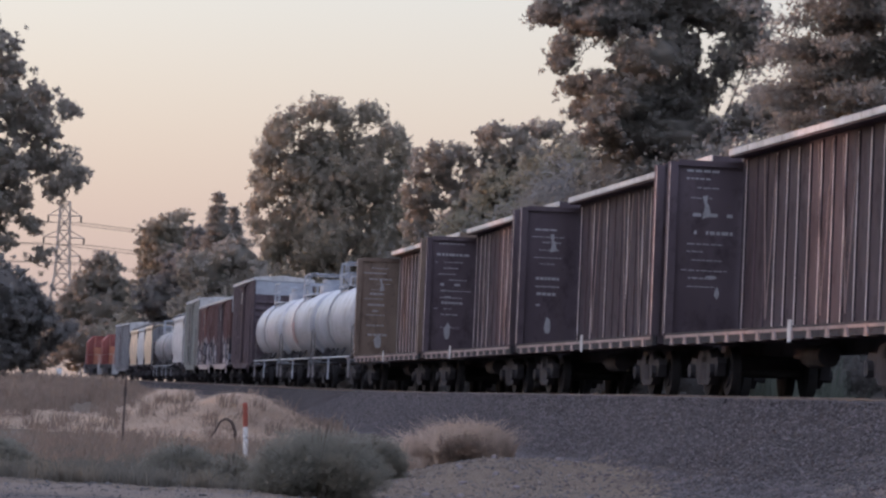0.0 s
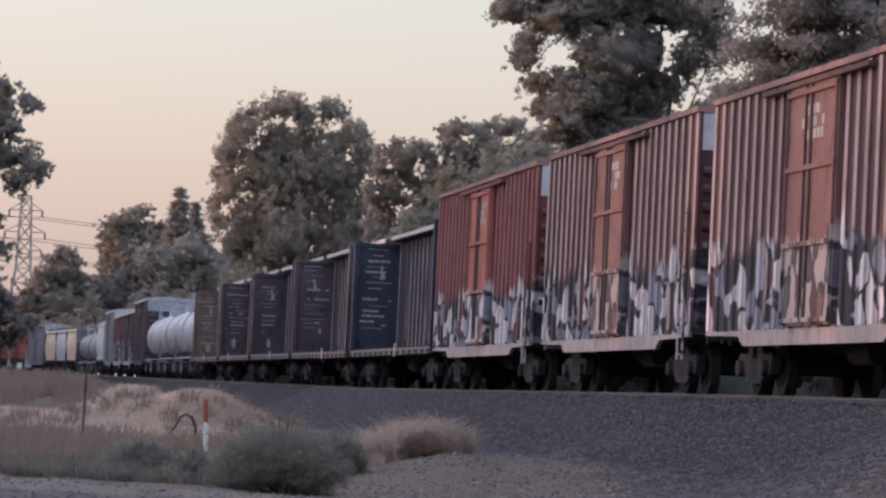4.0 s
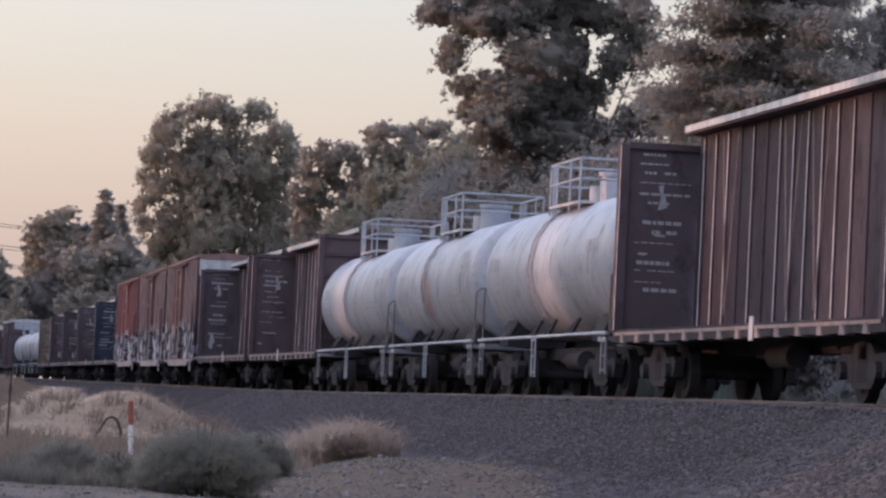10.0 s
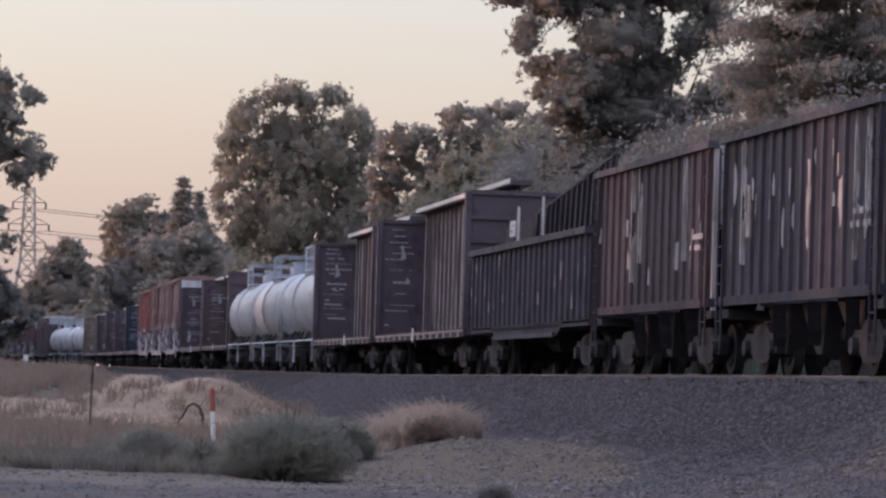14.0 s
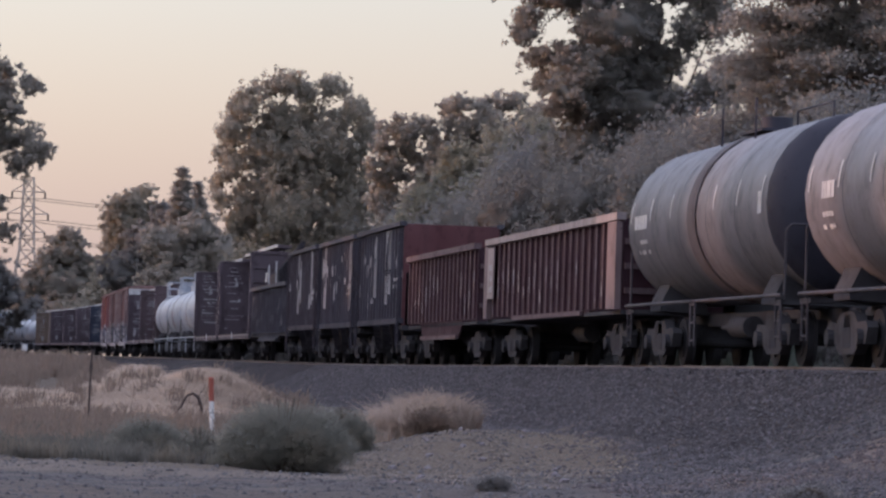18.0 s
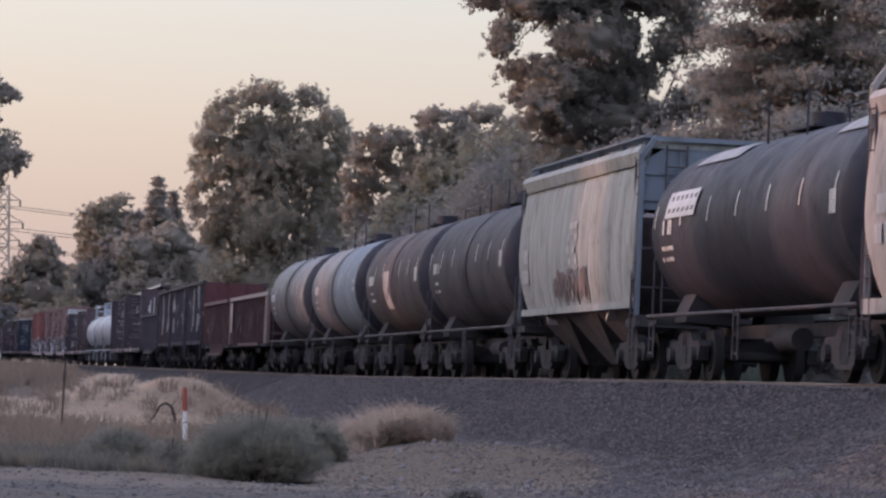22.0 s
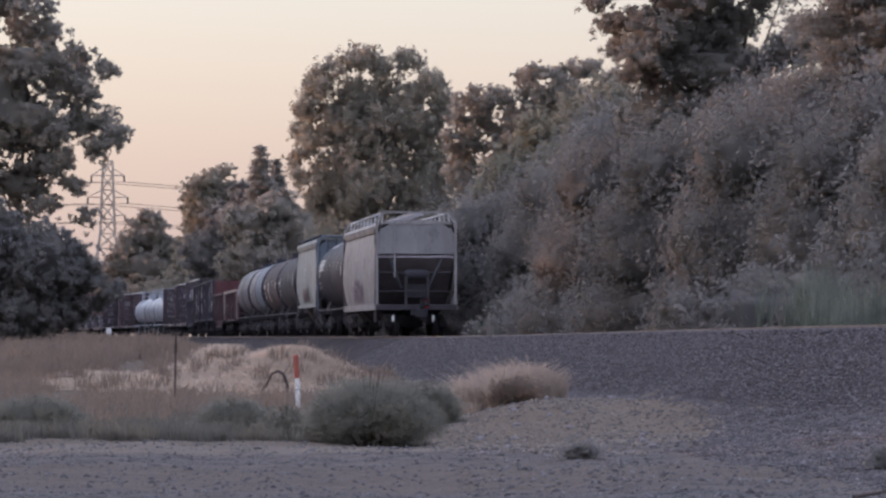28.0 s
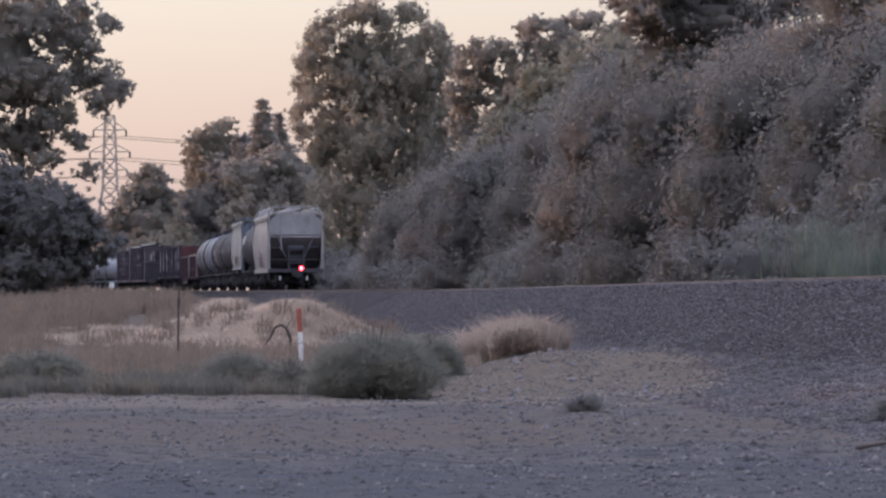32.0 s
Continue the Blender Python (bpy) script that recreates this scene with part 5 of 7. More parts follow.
def boxcar(label, length, mat, door, seed, graffiti=1.0, roof=None, band=M_OFFWHITE, top=5.28, ribmat=None):
    rng = random.Random(seed)
    root = vehicle("boxcar", label, "freight car")
    hl, W = length / 2, 1.44
    running_gear(root, length)
    bm = bmesh.new()
    box(bm, -W, W, -hl + 0.06, hl - 0.06, 1.08, top - 0.12)
    part("body", bm, mat, root)
    bm = bmesh.new()
    loft(bm, [[V(-W - 0.08, y, top - 0.12), V(-W - 0.08, y, top - 0.02), V(0, y, top + 0.12), V(W + 0.08, y, top - 0.02), V(W + 0.08, y, top - 0.12)] for y in (-hl, hl)])
    rf = part("roof", bm, roof or M_OFFWHITE, root)
    for k in range(12):
        y = -hl + length * (k + 0.5) / 12
        bm = bmesh.new()
        beam(bm, (-W - 0.06, y, top + 0.0), (0, y, top + 0.14), 0.07, 0.05)
        beam(bm, (0, y, top + 0.14), (W + 0.06, y, top + 0.0), 0.07, 0.05)
        part("roof_rib", bm, roof or M_OFFWHITE, rf)
    bm = bmesh.new()
    box(bm, -0.03, 0.03, -0.06, 0.06, 1.1, top - 0.14)
    rib = mesh_of("rib", bm, ribmat or mat)
    for s in (-1, 1):
        n = int(length / 0.62)
        for k in range(n + 1):
            y = -hl + 0.12 + (length - 0.24) * k / n
            if abs(y) > 1.72 and s > 0:
                share("rib", rib, root, pose(s * (W + 0.028), y, 0))
            elif abs(y) > 1.72:          # each rib on the near side carries its own share of the graffiti
                bm = bmesh.new()
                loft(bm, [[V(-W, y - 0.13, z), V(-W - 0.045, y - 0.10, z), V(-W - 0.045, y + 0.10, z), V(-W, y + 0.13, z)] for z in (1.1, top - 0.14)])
                # lit face and shaded flanks painted in two colours
                shade_flanks(part("rib", bm, ribmat or mat, root).data, mat)
        bm = bmesh.new()
        loft(bm, [[V(s * x, y, z) for y, z in ((-hl + 0.1, 1.08), (-hl + 0.1, 1.02), (-hl + 2.6, 0.99), (-hl + 3.0, 0.82), (hl - 3.0, 0.82), (hl - 2.6, 0.99), (hl - 0.1, 1.02), (hl - 0.1, 1.08))] for x in (W - 0.02, W + 0.06)])
        part("side_sill", bm, M_SILL if graffiti > 0.4 else mat, root, "pale weathered side sill" if graffiti > 0.4 else "")
        dr = root
        bm = bmesh.new()
        box(bm, s * (W + 0.02), s * (W + 0.12), -1.62, 1.62, 1.12, top - 0.28)
        dr = part("door", bm, door, root, "sliding door with stiffening bars")
        for k in range(4):
            z = 1.2 + (top - 1.6) * k / 3
            bm = bmesh.new()
            box(bm, s * (W + 0.12), s * (W + 0.17), -1.58, 1.58, z - 0.04, z + 0.04)
            part("door_bar", bm, door, dr)
        for y in (-1.55, 0, 0.35, 1.55):
            bm = bmesh.new()
            rod(bm, (s * (W + 0.15), y, 1.15), (s * (W + 0.15), y, top - 0.3), 0.022, 6)
            part("lock_rod", bm, M_MAROON if y in (0, 0.35) else door, dr)
        bm = bmesh.new()
        box(bm, s * (W + 0.02), s * (W + 0.17), -3.4, 3.4, top - 0.28, top - 0.20)
        part("door_track", bm, mat, root)
    for s in (-1, 1):
        y = s * (hl - 0.06)
        bm = bmesh.new()
        box(bm, -W + 0.05, W - 0.05, y - 0.012 * s, y + 0.02 * s, top - 0.82, top - 0.12)
        part("end_band", bm, band, root, "pale band across the top of the end")
        for k in range(9):
            z = 1.35 + k * 0.34
            bm = bmesh.new()
            loft(bm, [[V(x, y, z - 0.1), V(x, y + 0.07 * s, z - 0.03), V(x, y + 0.07 * s, z + 0.03), V(x, y, z + 0.1)] for x in (-W + 0.1, W - 0.1)])
            part("end_rib", bm, mat, root)
        ladder(root, -0.95, y + s * 0.1, 0.9, 3.2, mat, face="y")
    ladder(root, -W - 0.13, -hl + 0.42, 0.6, 3.4, mat)
    bm = bmesh.new()
    bars(rng, bm, lambda u, v: V(-W - 0.126, u, v), -0.9, 0.7, top - 1.2, top - 0.6, 3, 0.16)
    part("lettering", bm, M_LETTER, root)
    return root


def tank_rings(length, r, zc, n=28, heads=0.62):
    ys = [(-length / 2 + heads * (1 - math.cos(a)), r * math.sin(a)) for a in (0.05, 0.35, 0.7, 1.05, 1.35, math.pi / 2)]
    ys += [(-y, rr) for y, rr in ys[::-1]]
    return [[V(rr * math.cos(math.tau * k / n), y, zc + rr * math.sin(math.tau * k / n)) for k in range(n)] for y, rr in ys]


def tank_car(label, length, body, head, seed, r=1.43, zc=2.60, deckcol=M_WHITE, dome=True, band=None, marks=None, rust=None, second=None):
    rng = random.Random(seed)
    root = vehicle("tank_car", label, "tank car")
    hl = length / 2
    running_gear(root, length, 2.0)
    tl = length - (0.15 if dome else 0.5)
    rings = tank_rings(tl, r, zc)
    bm = bmesh.new()
    loft(bm, rings[5:7], caps=False)
    shell = part("shell", bm, body, root, smooth=True)
    for s, rr in ((-1, rings[:6]), (1, rings[6:])):
        bm = bmesh.new()
        loft(bm, rr)
        part("tank_head", bm, head, root, smooth=True)
    flat = tl / 2 - 0.62

    def skin(u, ang, lift=0.006):
        return V(-(r + lift) * math.cos(ang), u, zc + (r + lift) * math.sin(ang))

    def strip(y0, y1, a0, a1, lift, steps=16):
        bm = bmesh.new()
        row = [(bm.verts.new(skin(y0, a0 + (a1 - a0) * k / steps, lift)), bm.verts.new(skin(y1, a0 + (a1 - a0) * k / steps, lift))) for k in range(steps + 1)]
        for (p, q), (p2, q2) in zip(row, row[1:]):
            bm.faces.new((p, q, q2, p2))
        return bm
    for k in range(1, 5):
        y = -flat + 2 * flat * k / 5
        part("weld_seam", strip(y - 0.015, y + 0.015, -2.2, math.pi + 2.2, 0.006, 40), head, shell, smooth=True)
    if band:
        part("jacket_band", strip(-0.35, 0.35, -1.4, math.pi + 1.4, 0.022, 40), band, shell, "dark band round the middle", smooth=True)
    if second:
        part("repainted_section", strip(-flat, -0.35, -1.5, math.pi + 1.5, 0.012, 40), second, shell, smooth=True)
    if rust:
        bm = bmesh.new()
        splashes(rng, bm, lambda u, v: skin(u, v, 0.016), 0.1, 1.5, -0.55, 0.15, 90, 0.11, 1.2)
        part("worn_patch", bm, rust, shell, "bare worn patch down the shell")
    # lettering: dashes, data panels, reporting marks as plain bars
    if marks:
        for k in range(7):
            y = -flat + 0.3 + (2 * flat - 0.6) * k / 6
            part("reflective_stripe", strip(y - 0.035, y + 0.035, 0.02, 0.30, 0.018, 3), marks, shell)
        bm = bmesh.new()
        bars(rng, bm, lambda u, v: skin(u, v, 0.018), flat - 1.9, flat - 0.6, -0.12, 0.16, 1, 0.17, 0.95)
        bars(rng, bm, lambda u, v: skin(u, v, 0.018), flat - 1.9, flat - 0.7, -0.42, -0.16, 2, 0.05, 0.8)
        part("lettering", bm, marks, shell)
        bm = bmesh.new()
        bars(rng, bm, lambda u, v: skin(u, v, 0.018), -flat + 0.2, -flat + 0.85, -0.1, 0.12, 1, 0.24, 1)
        part("data_panel", bm, marks, shell)
    else:
        bm = bmesh.new()
        bars(rng, bm, lambda u, v: skin(u, v, 0.012), flat - 1.6, flat - 0.4, 0.0, 0.25, 1, 0.2, 0.9)
        bars(rng, bm, lambda u, v: skin(u, v, 0.012), flat - 1.6, flat - 0.5, -0.35, -0.1, 2, 0.06, 0.8)
        bars(rng, bm, lambda u, v: skin(u, v, 0.012), -flat + 0.3, -flat + 2.4, 0.1, 0.5, 2, 0.16, 0.5)
        bars(rng, bm, lambda u, v: skin(u, v, 0.012), -flat + 0.4, -1.0, -0.4, -0.1, 3, 0.03, 0.5)
        part("lettering", bm, M_LETTERSOFT, shell, "small grey lettering")
        for y in (-flat + 1.4, -1.1, 0.8):
            part("stripe", strip(y - 0.02, y + 0.02, -0.2, 0.25, 0.012, 3), M_LETTERDARK, shell)
    # side rail, saddles, end platforms and hand hoops
    for s in (-1, 1):
        bm = bmesh.new()
        rod(bm, (s * 1.42, -hl + 0.15, 1.17), (s * 1.42, hl - 0.15, 1.17), 0.035, 8)
        part("side_rail", bm, deckcol, root)
        for e in (-1, 1):
            y = e * (hl - 2.0)
            bm = bmesh.new()
            loft(bm, [[V(s * 0.25, yy, 1.0), V(s * 1.2, yy, 1.05), V(s * 1.2, yy, 1.2), V(s * 1.0, yy, 1.62), V(s * 0.3, yy, 1.3)] for yy in (y - 0.5, y + 0.5)])
            part("saddle", bm, M_UNDER, root)
            ye = e * (hl - 0.25)
            bm = bmesh.new()
            pts = [V(s * 1.35, ye, 1.1), V(s * 1.35, ye, 2.25), V(s * 1.25, ye, 2.36), V(s * 0.5, ye, 2.36)]
            for p, q in zip(pts, pts[1:]):
                rod(bm, p, q, 0.022, 6)
            part("hand_rail", bm, M_STEEL if not marks else deckcol, root)
        for y in (-flat * 0.5, -0.75, 0.75, flat * 0.55) if not marks else ():
            bm = bmesh.new()
            beam(bm, (s * 1.40, y - 0.22, 1.18), (s * 1.18, y, 1.52), 0.04, 0.07)
            beam(bm, (s * 1.40, y + 0.22, 1.18), (s * 1.18, y, 1.52), 0.04, 0.07)
            part("rail_bracket", bm, M_UNDER if not marks else head, root)
    for e in (-1, 1):
        bm = bmesh.new()
        box(bm, -1.4, 1.4, e * (hl - 0.55) - 0.25, e * (hl - 0.55) + 0.45, 1.02, 1.10)
        part("end_platform", bm, deckcol if not marks else M_UNDER, root)
        ladder(root, -1.40, e * (hl - 0.45), 0.4, 1.1, M_GREY if dome else deckcol, 0.36)
    ladder(root, -1.45, 0.15, 0.35, 1.2, deckcol, 0.36)
    if dome:
        bm = bmesh.new()
        top = zc + r
        rod(bm, (0, -0.55, top - 0.1), (0, -0.55, top + 0.46), 0.36, 20)
        rod(bm, (0, -0.55, top + 0.46), (0, -0.55, top + 0.54), 0.40, 20)
        part("dome", bm, body, root, smooth=True)
        bm = bmesh.new()
        rod(bm, (-0.25, 0.25, top - 0.05), (-0.25, 0.25, top + 0.3), 0.16, 12)
        rod(bm, (0.2, 0.55, top - 0.05), (0.2, 0.55, top + 0.36), 0.12, 12)
        part("valve", bm, M_OFFWHITE, root, smooth=True)
        bm = bmesh.new()
        for s in (-1, 1):
            box(bm, s * 0.55, s * 1.0, -1.5, 1.5, top - 0.16, top - 0.11)
        part("top_walkway", bm, M_OFFWHITE, root)
        for s in (-1, 1):
            bm = bmesh.new()
            for z in (top + 0.33, top + 0.74):
                rod(bm, (s * 0.98, -1.5, z), (s * 0.98, 1.5, z), 0.024, 6)
            for y in (-1.5, -0.5, 0.85, 1.15, 1.5):
                rod(bm, (s * 0.98, y, top - 0.3), (s * 0.98, y, top + 0.74), 0.024, 6)
            part("guard_rail", bm, M_WHITE, root)
        for e in (-1.5, 1.5):
            for z in (top + 0.33, top + 0.74):
                bm = bmesh.new()
                rod(bm, (-0.98, e, z), (0.98, e, z), 0.024, 6)
                part("end_bar", bm, M_WHITE, root)
        bm = bmesh.new()
        for e in (-0.2, 0.2):
            row = [skin(0.9 + e, a, 0.06) for a in (-0.75, -0.4, 0, 0.4, 0.7, 1.0)] 
            for p, q in zip(row, row[1:]):
                rod(bm, p, q, 0.02, 5)
        for k in range(10):
            a = -0.7 + k * 0.18
            rod(bm, skin(0.7, a, 0.06), skin(1.1, a, 0.06), 0.016, 5)
        part("shell_ladder", bm, M_LETTERSOFT, root)
    else:
        top = zc + r
        bm = bmesh.new()
        rod(bm, (0, 0.0, top - 0.1), (0, 0.0, top + 0.30), 0.30, 16)
        part("manway", bm, head, root, smooth=True)
        bm = bmesh.new()
        box(bm, -0.5, 0.5, -0.9, 0.9, top + 0.0, top + 0.045)
        part("top_walkway", bm, head, root)
        bm = bmesh.new()
        rod(bm, (0.72, -1.35, top + 0.55), (0.72, 1.35, top + 0.55), 0.02, 5)
        part("guard_rail", bm, head, root)
        for e in (-1.35, 1.35):
            for s in (-0.72, 0.72):
                bm = bmesh.new()
                rod(bm, (s, e, top - 0.3), (s, e, top + 0.55), 0.02, 5)
                part("rail_post", bm, head, root)
    return root


def open_hopper(label, length, mat, rib, seed, end=None, peeled=()):
    rng = random.Random(seed)
    root = vehicle("open_hopper_car", label, "freight car")
    hl, W, T = length / 2, 1.42, 4.12
    running_gear(root, length, 1.8)
    for s in (-1, 1):
        bm = bmesh.new()
        box(bm, s * (W - 0.04), s * W, -hl + 0.1, hl - 0.1, 1.32, T)
        part("side_sheet", bm, mat, root)
        bm = bmesh.new()
        box(bm, s * (W - 0.08), s * (W + 0.13), -hl, hl, T - 0.04, T + 0.09)
        part("top_rail", bm, rib, root)
        bm = bmesh.new()
        box(bm, s * (W - 0.06), s * (W + 0.08), -hl, hl, 1.20, 1.36)
        part("side_sill", bm, mat, root)
        bm = bmesh.new()
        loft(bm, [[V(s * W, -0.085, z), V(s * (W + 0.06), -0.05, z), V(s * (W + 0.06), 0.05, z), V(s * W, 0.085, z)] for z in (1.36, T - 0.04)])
        # flanks painted darker to stand for their shade
        me = shade_flanks(mesh_of("rib", bm, rib), mat)
        n = int(length / 0.72)
        for k in range(n + 1):
            y = -hl + 0.25 + (length - 0.5) * k / n
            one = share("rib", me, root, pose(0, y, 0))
            if s < 0:                   # flakes of old paint hang on some ribs
                bm = bmesh.new()
                lo = rng.uniform(1.5, 3.0)
                hi = rng.uniform(lo + 0.5, 4.0)
                many = rng.randint(0, 1)
                if k in peeled:
                    lo, hi, many = rng.uniform(1.6, 2.4), 4.05, 15
                splashes(rng, bm, lambda u, v: V(-W - u, -0.09 + 0.58 * u, v), 0.0, 0.06, lo, hi, many, 0.035, 9)
                splashes(rng, bm, lambda u, v: V(-W - 0.064, u, v), -0.05, 0.05, lo, hi, many, 0.04, 8)
                part("peeled_paint", bm, M_HOPPALE, one)
    for e in (-1, 1):
        bm = bmesh.new()
        # sloped floor sheet and the plate above it
        loft(bm, [[V(x, e * (hl - 0.1), 2.75), V(x, e * (hl - 0.1), 2.68), V(x, e * (hl - 2.9), 1.15), V(x, e * (hl - 2.9), 1.22)] for x in (-W + 0.04, W - 0.04)])
        part("slope_sheet", bm, mat, root)
        bm = bmesh.new()
        box(bm, -W, W, e * (hl - 0.06) - 0.03, e * (hl - 0.06) + 0.03, 2.7, T + 0.02)
        part("end_sheet", bm, end or mat, root)
        for x in (-W + 0.05, -0.5, 0.5, W - 0.05):
            bm = bmesh.new()
            beam(bm, (x, e * (hl - 0.06), 1.1), (x, e * (hl - 0.06), 2.75), 0.1, 0.1)
            part("end_post", bm, end or rib, root)
        bm = bmesh.new()
        box(bm, -W, W, e * (hl - 0.3) - 0.3, e * (hl - 0.3) + 0.3, 1.0, 1.14)
        part("end_platform", bm, M_UNDER, root)
    for k in range(3):
        y = (k - 1) * length * 0.22
        bm = bmesh.new()
        loft(bm, [[V(-1.1, y - 0.9, 1.2), V(1.1, y - 0.9, 1.2), V(1.1, y + 0.9, 1.2), V(-1.1, y + 0.9, 1.2)], [V(-0.95, y + 0.0, 0.35), V(0.95, y + 0.0, 0.35), V(0.95, y + 0.35, 0.35), V(-0.95, y + 0.35, 0.35)]])
        part("chute", bm, M_UNDER, root)
        bm = bmesh.new()
        beam(bm, (-1.3, y - 0.8, 1.2), (-1.05, y + 0.1, 0.5), 0.22, 0.05)
        part("chute_flap", bm, rib, root)
    bm = bmesh.new()
    for k in range(4):
        y = rng.uniform(-hl + 0.4, hl - 0.4)
        splashes(rng, bm, lambda u, v: V(-W - 0.004, u, v), y - 0.25, y + 0.25, rng.uniform(1.5, 2.6), rng.uniform(2.8, 4.0), 3, 0.22, 2.4)
    part("peeled_paint", bm, M_SMEAR, root, "pale peeled paint patches")
    bm = bmesh.new()
    bars(rng, bm, lambda u, v: V(-W - 0.126, u, v), -hl + 0.3, -hl + 1.6, 2.2, 2.6, 2, 0.1)
    part("lettering", bm, M_LETTER, root)
    ladder(root, -W - 0.1, -hl + 0.25, 0.5, 4.0, mat, 0.36)
    ladder(root, -W - 0.1, hl - 0.25, 0.5, 4.0, mat, 0.36)
    return root


def gondola(label, length, mat, rib, seed, belly=0.3, top=3.05, posts=False, tagplate=None):
    rng = random.Random(seed)
    root = vehicle("gondola_car", label, "freight car")
    hl, W = length / 2, 1.42
    running_gear(root, length, 1.9)
    prof = [(-hl, 1.14), (-hl * 0.62, 1.14), (-hl * 0.52, 1.14 - belly), (hl * 0.52, 1.14 - belly), (hl * 0.62, 1.14), (hl, 1.14), (hl, top), (-hl, top)]
    for s in (-1, 1):
        bm = bmesh.new()
        loft(bm, [[V(s * x, y, z) for y, z in prof] for x in (W - 0.05, W)])
        part("side_sheet", bm, mat, root)
        bm = bmesh.new()
        box(bm, s * (W - 0.06), s * (W + 0.14), -hl - 0.02, hl + 0.02, top - 0.02, top + 0.13)
        part("top_rail", bm, M_TOPRAIL if tagplate else rib, root)
        bm = bmesh.new()
        loft(bm, [[V(s * (W + 0.01), y, z - 0.05), V(s * (W + 0.09), y, z - 0.05), V(s * (W + 0.09), y, z + 0.05), V(s * (W + 0.01), y, z + 0.05)] for y, z in ((-hl * 0.52, 1.17 - belly), (hl * 0.52, 1.17 - belly))])
        part("side_sill", bm, rib, root)
        bm = bmesh.new()
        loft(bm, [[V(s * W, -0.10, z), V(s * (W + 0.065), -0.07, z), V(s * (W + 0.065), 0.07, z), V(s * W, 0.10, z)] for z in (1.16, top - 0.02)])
        # rib face painted as lit, its flanks as shaded
        me = shade_flanks(mesh_of("rib", bm, rib), mat)
        n = int(length / 0.75)
        for k in range(n + 1):
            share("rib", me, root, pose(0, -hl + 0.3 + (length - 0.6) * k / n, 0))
    for e in (-1, 1):
        bm = bmesh.new()
        box(bm, -W + 0.02, W - 0.02, e * (hl - 0.03) - 0.03, e * (hl - 0.03) + 0.03, 1.1, top + 0.02)
        sheet = part("end_sheet", bm, mat, root)
        for k in range(3):
            bm = bmesh.new()
            z = 1.5 + 0.5 * k
            box(bm, -W + 0.05, W - 0.05, e * hl, e * (hl + 0.08), z - 0.06, z + 0.06)
            part("end_rib", bm, rib, sheet)
    bm = bmesh.new()
    box(bm, -W, W, -hl, hl, 1.02, 1.10)
    part("floor_plate", bm, M_UNDER, root)
    if tagplate:
        bm = bmesh.new()
        box(bm, -W - 0.15, -W - 0.125, hl - 1.5, hl - 0.6, 1.6, 2.85)
        plate = part("painted_panel", bm, tagplate, root, "pale panel with worn markings")
        bm = bmesh.new()
        bars(rng, bm, lambda u, v: V(-W - 0.155, u, v), hl - 1.4, hl - 0.7, 1.7, 2.75, 4, 0.14)
        part("lettering", bm, M_LETTER, plate)
        for e in (-1, 1):
            bm = bmesh.new()
            wide = 0.26 if e > 0 else 0.46
            box(bm, -W - 0.14, -W - 0.01, e * (hl - 0.02 - wide) - wide, e * (hl - 0.02 - wide) + wide, 1.12, top - 0.05)
            part("corner_plate", bm, M_PINKPLATE, root, "faded pinkish corner plate")
    bm = bmesh.new()
    n = int(length / 0.75)
    for k in range(n + 1):
        y = -hl + 0.3 + (length - 0.6) * k / n
        lo = rng.uniform(1.25, top - 1.0)
        splashes(rng, bm, lambda u, v: V(-W - 0.069, u, v), y - 0.065, y + 0.065, lo, min(top - 0.1, lo + rng.uniform(0.4, 1.1)), rng.randint(0, 3), 0.045, 5.0)
    part("scraped_paint", bm, M_SMEAR, root, "pale scrapes on the ribs")
    if posts:
        for y, h in ((1.9, 1.0), (-1.6, 1.08)):
            bm = bmesh.new()
            beam(bm, (-W + 0.1, y, 1.1), (-W + 0.1, y, top + h), 0.05, 0.09)
            part("stake", bm, M_OFFWHITE, root, "pale upright stake")
        bm = bmesh.new()
        box(bm, -W + 0.03, -W + 0.05, 1.95, 2.75, top + 0.30, top + 0.68)
        pl = part("placard", bm, M_OFFWHITE, root, "small white placard")
        bm = bmesh.new()
        bars(rng, bm, lambda u, v: V(-W + 0.024, u, v), 2.05, 2.68, top + 0.36, top + 0.62, 2, 0.08)
        part("lettering", bm, M_LETTERDARK, pl)
    return root


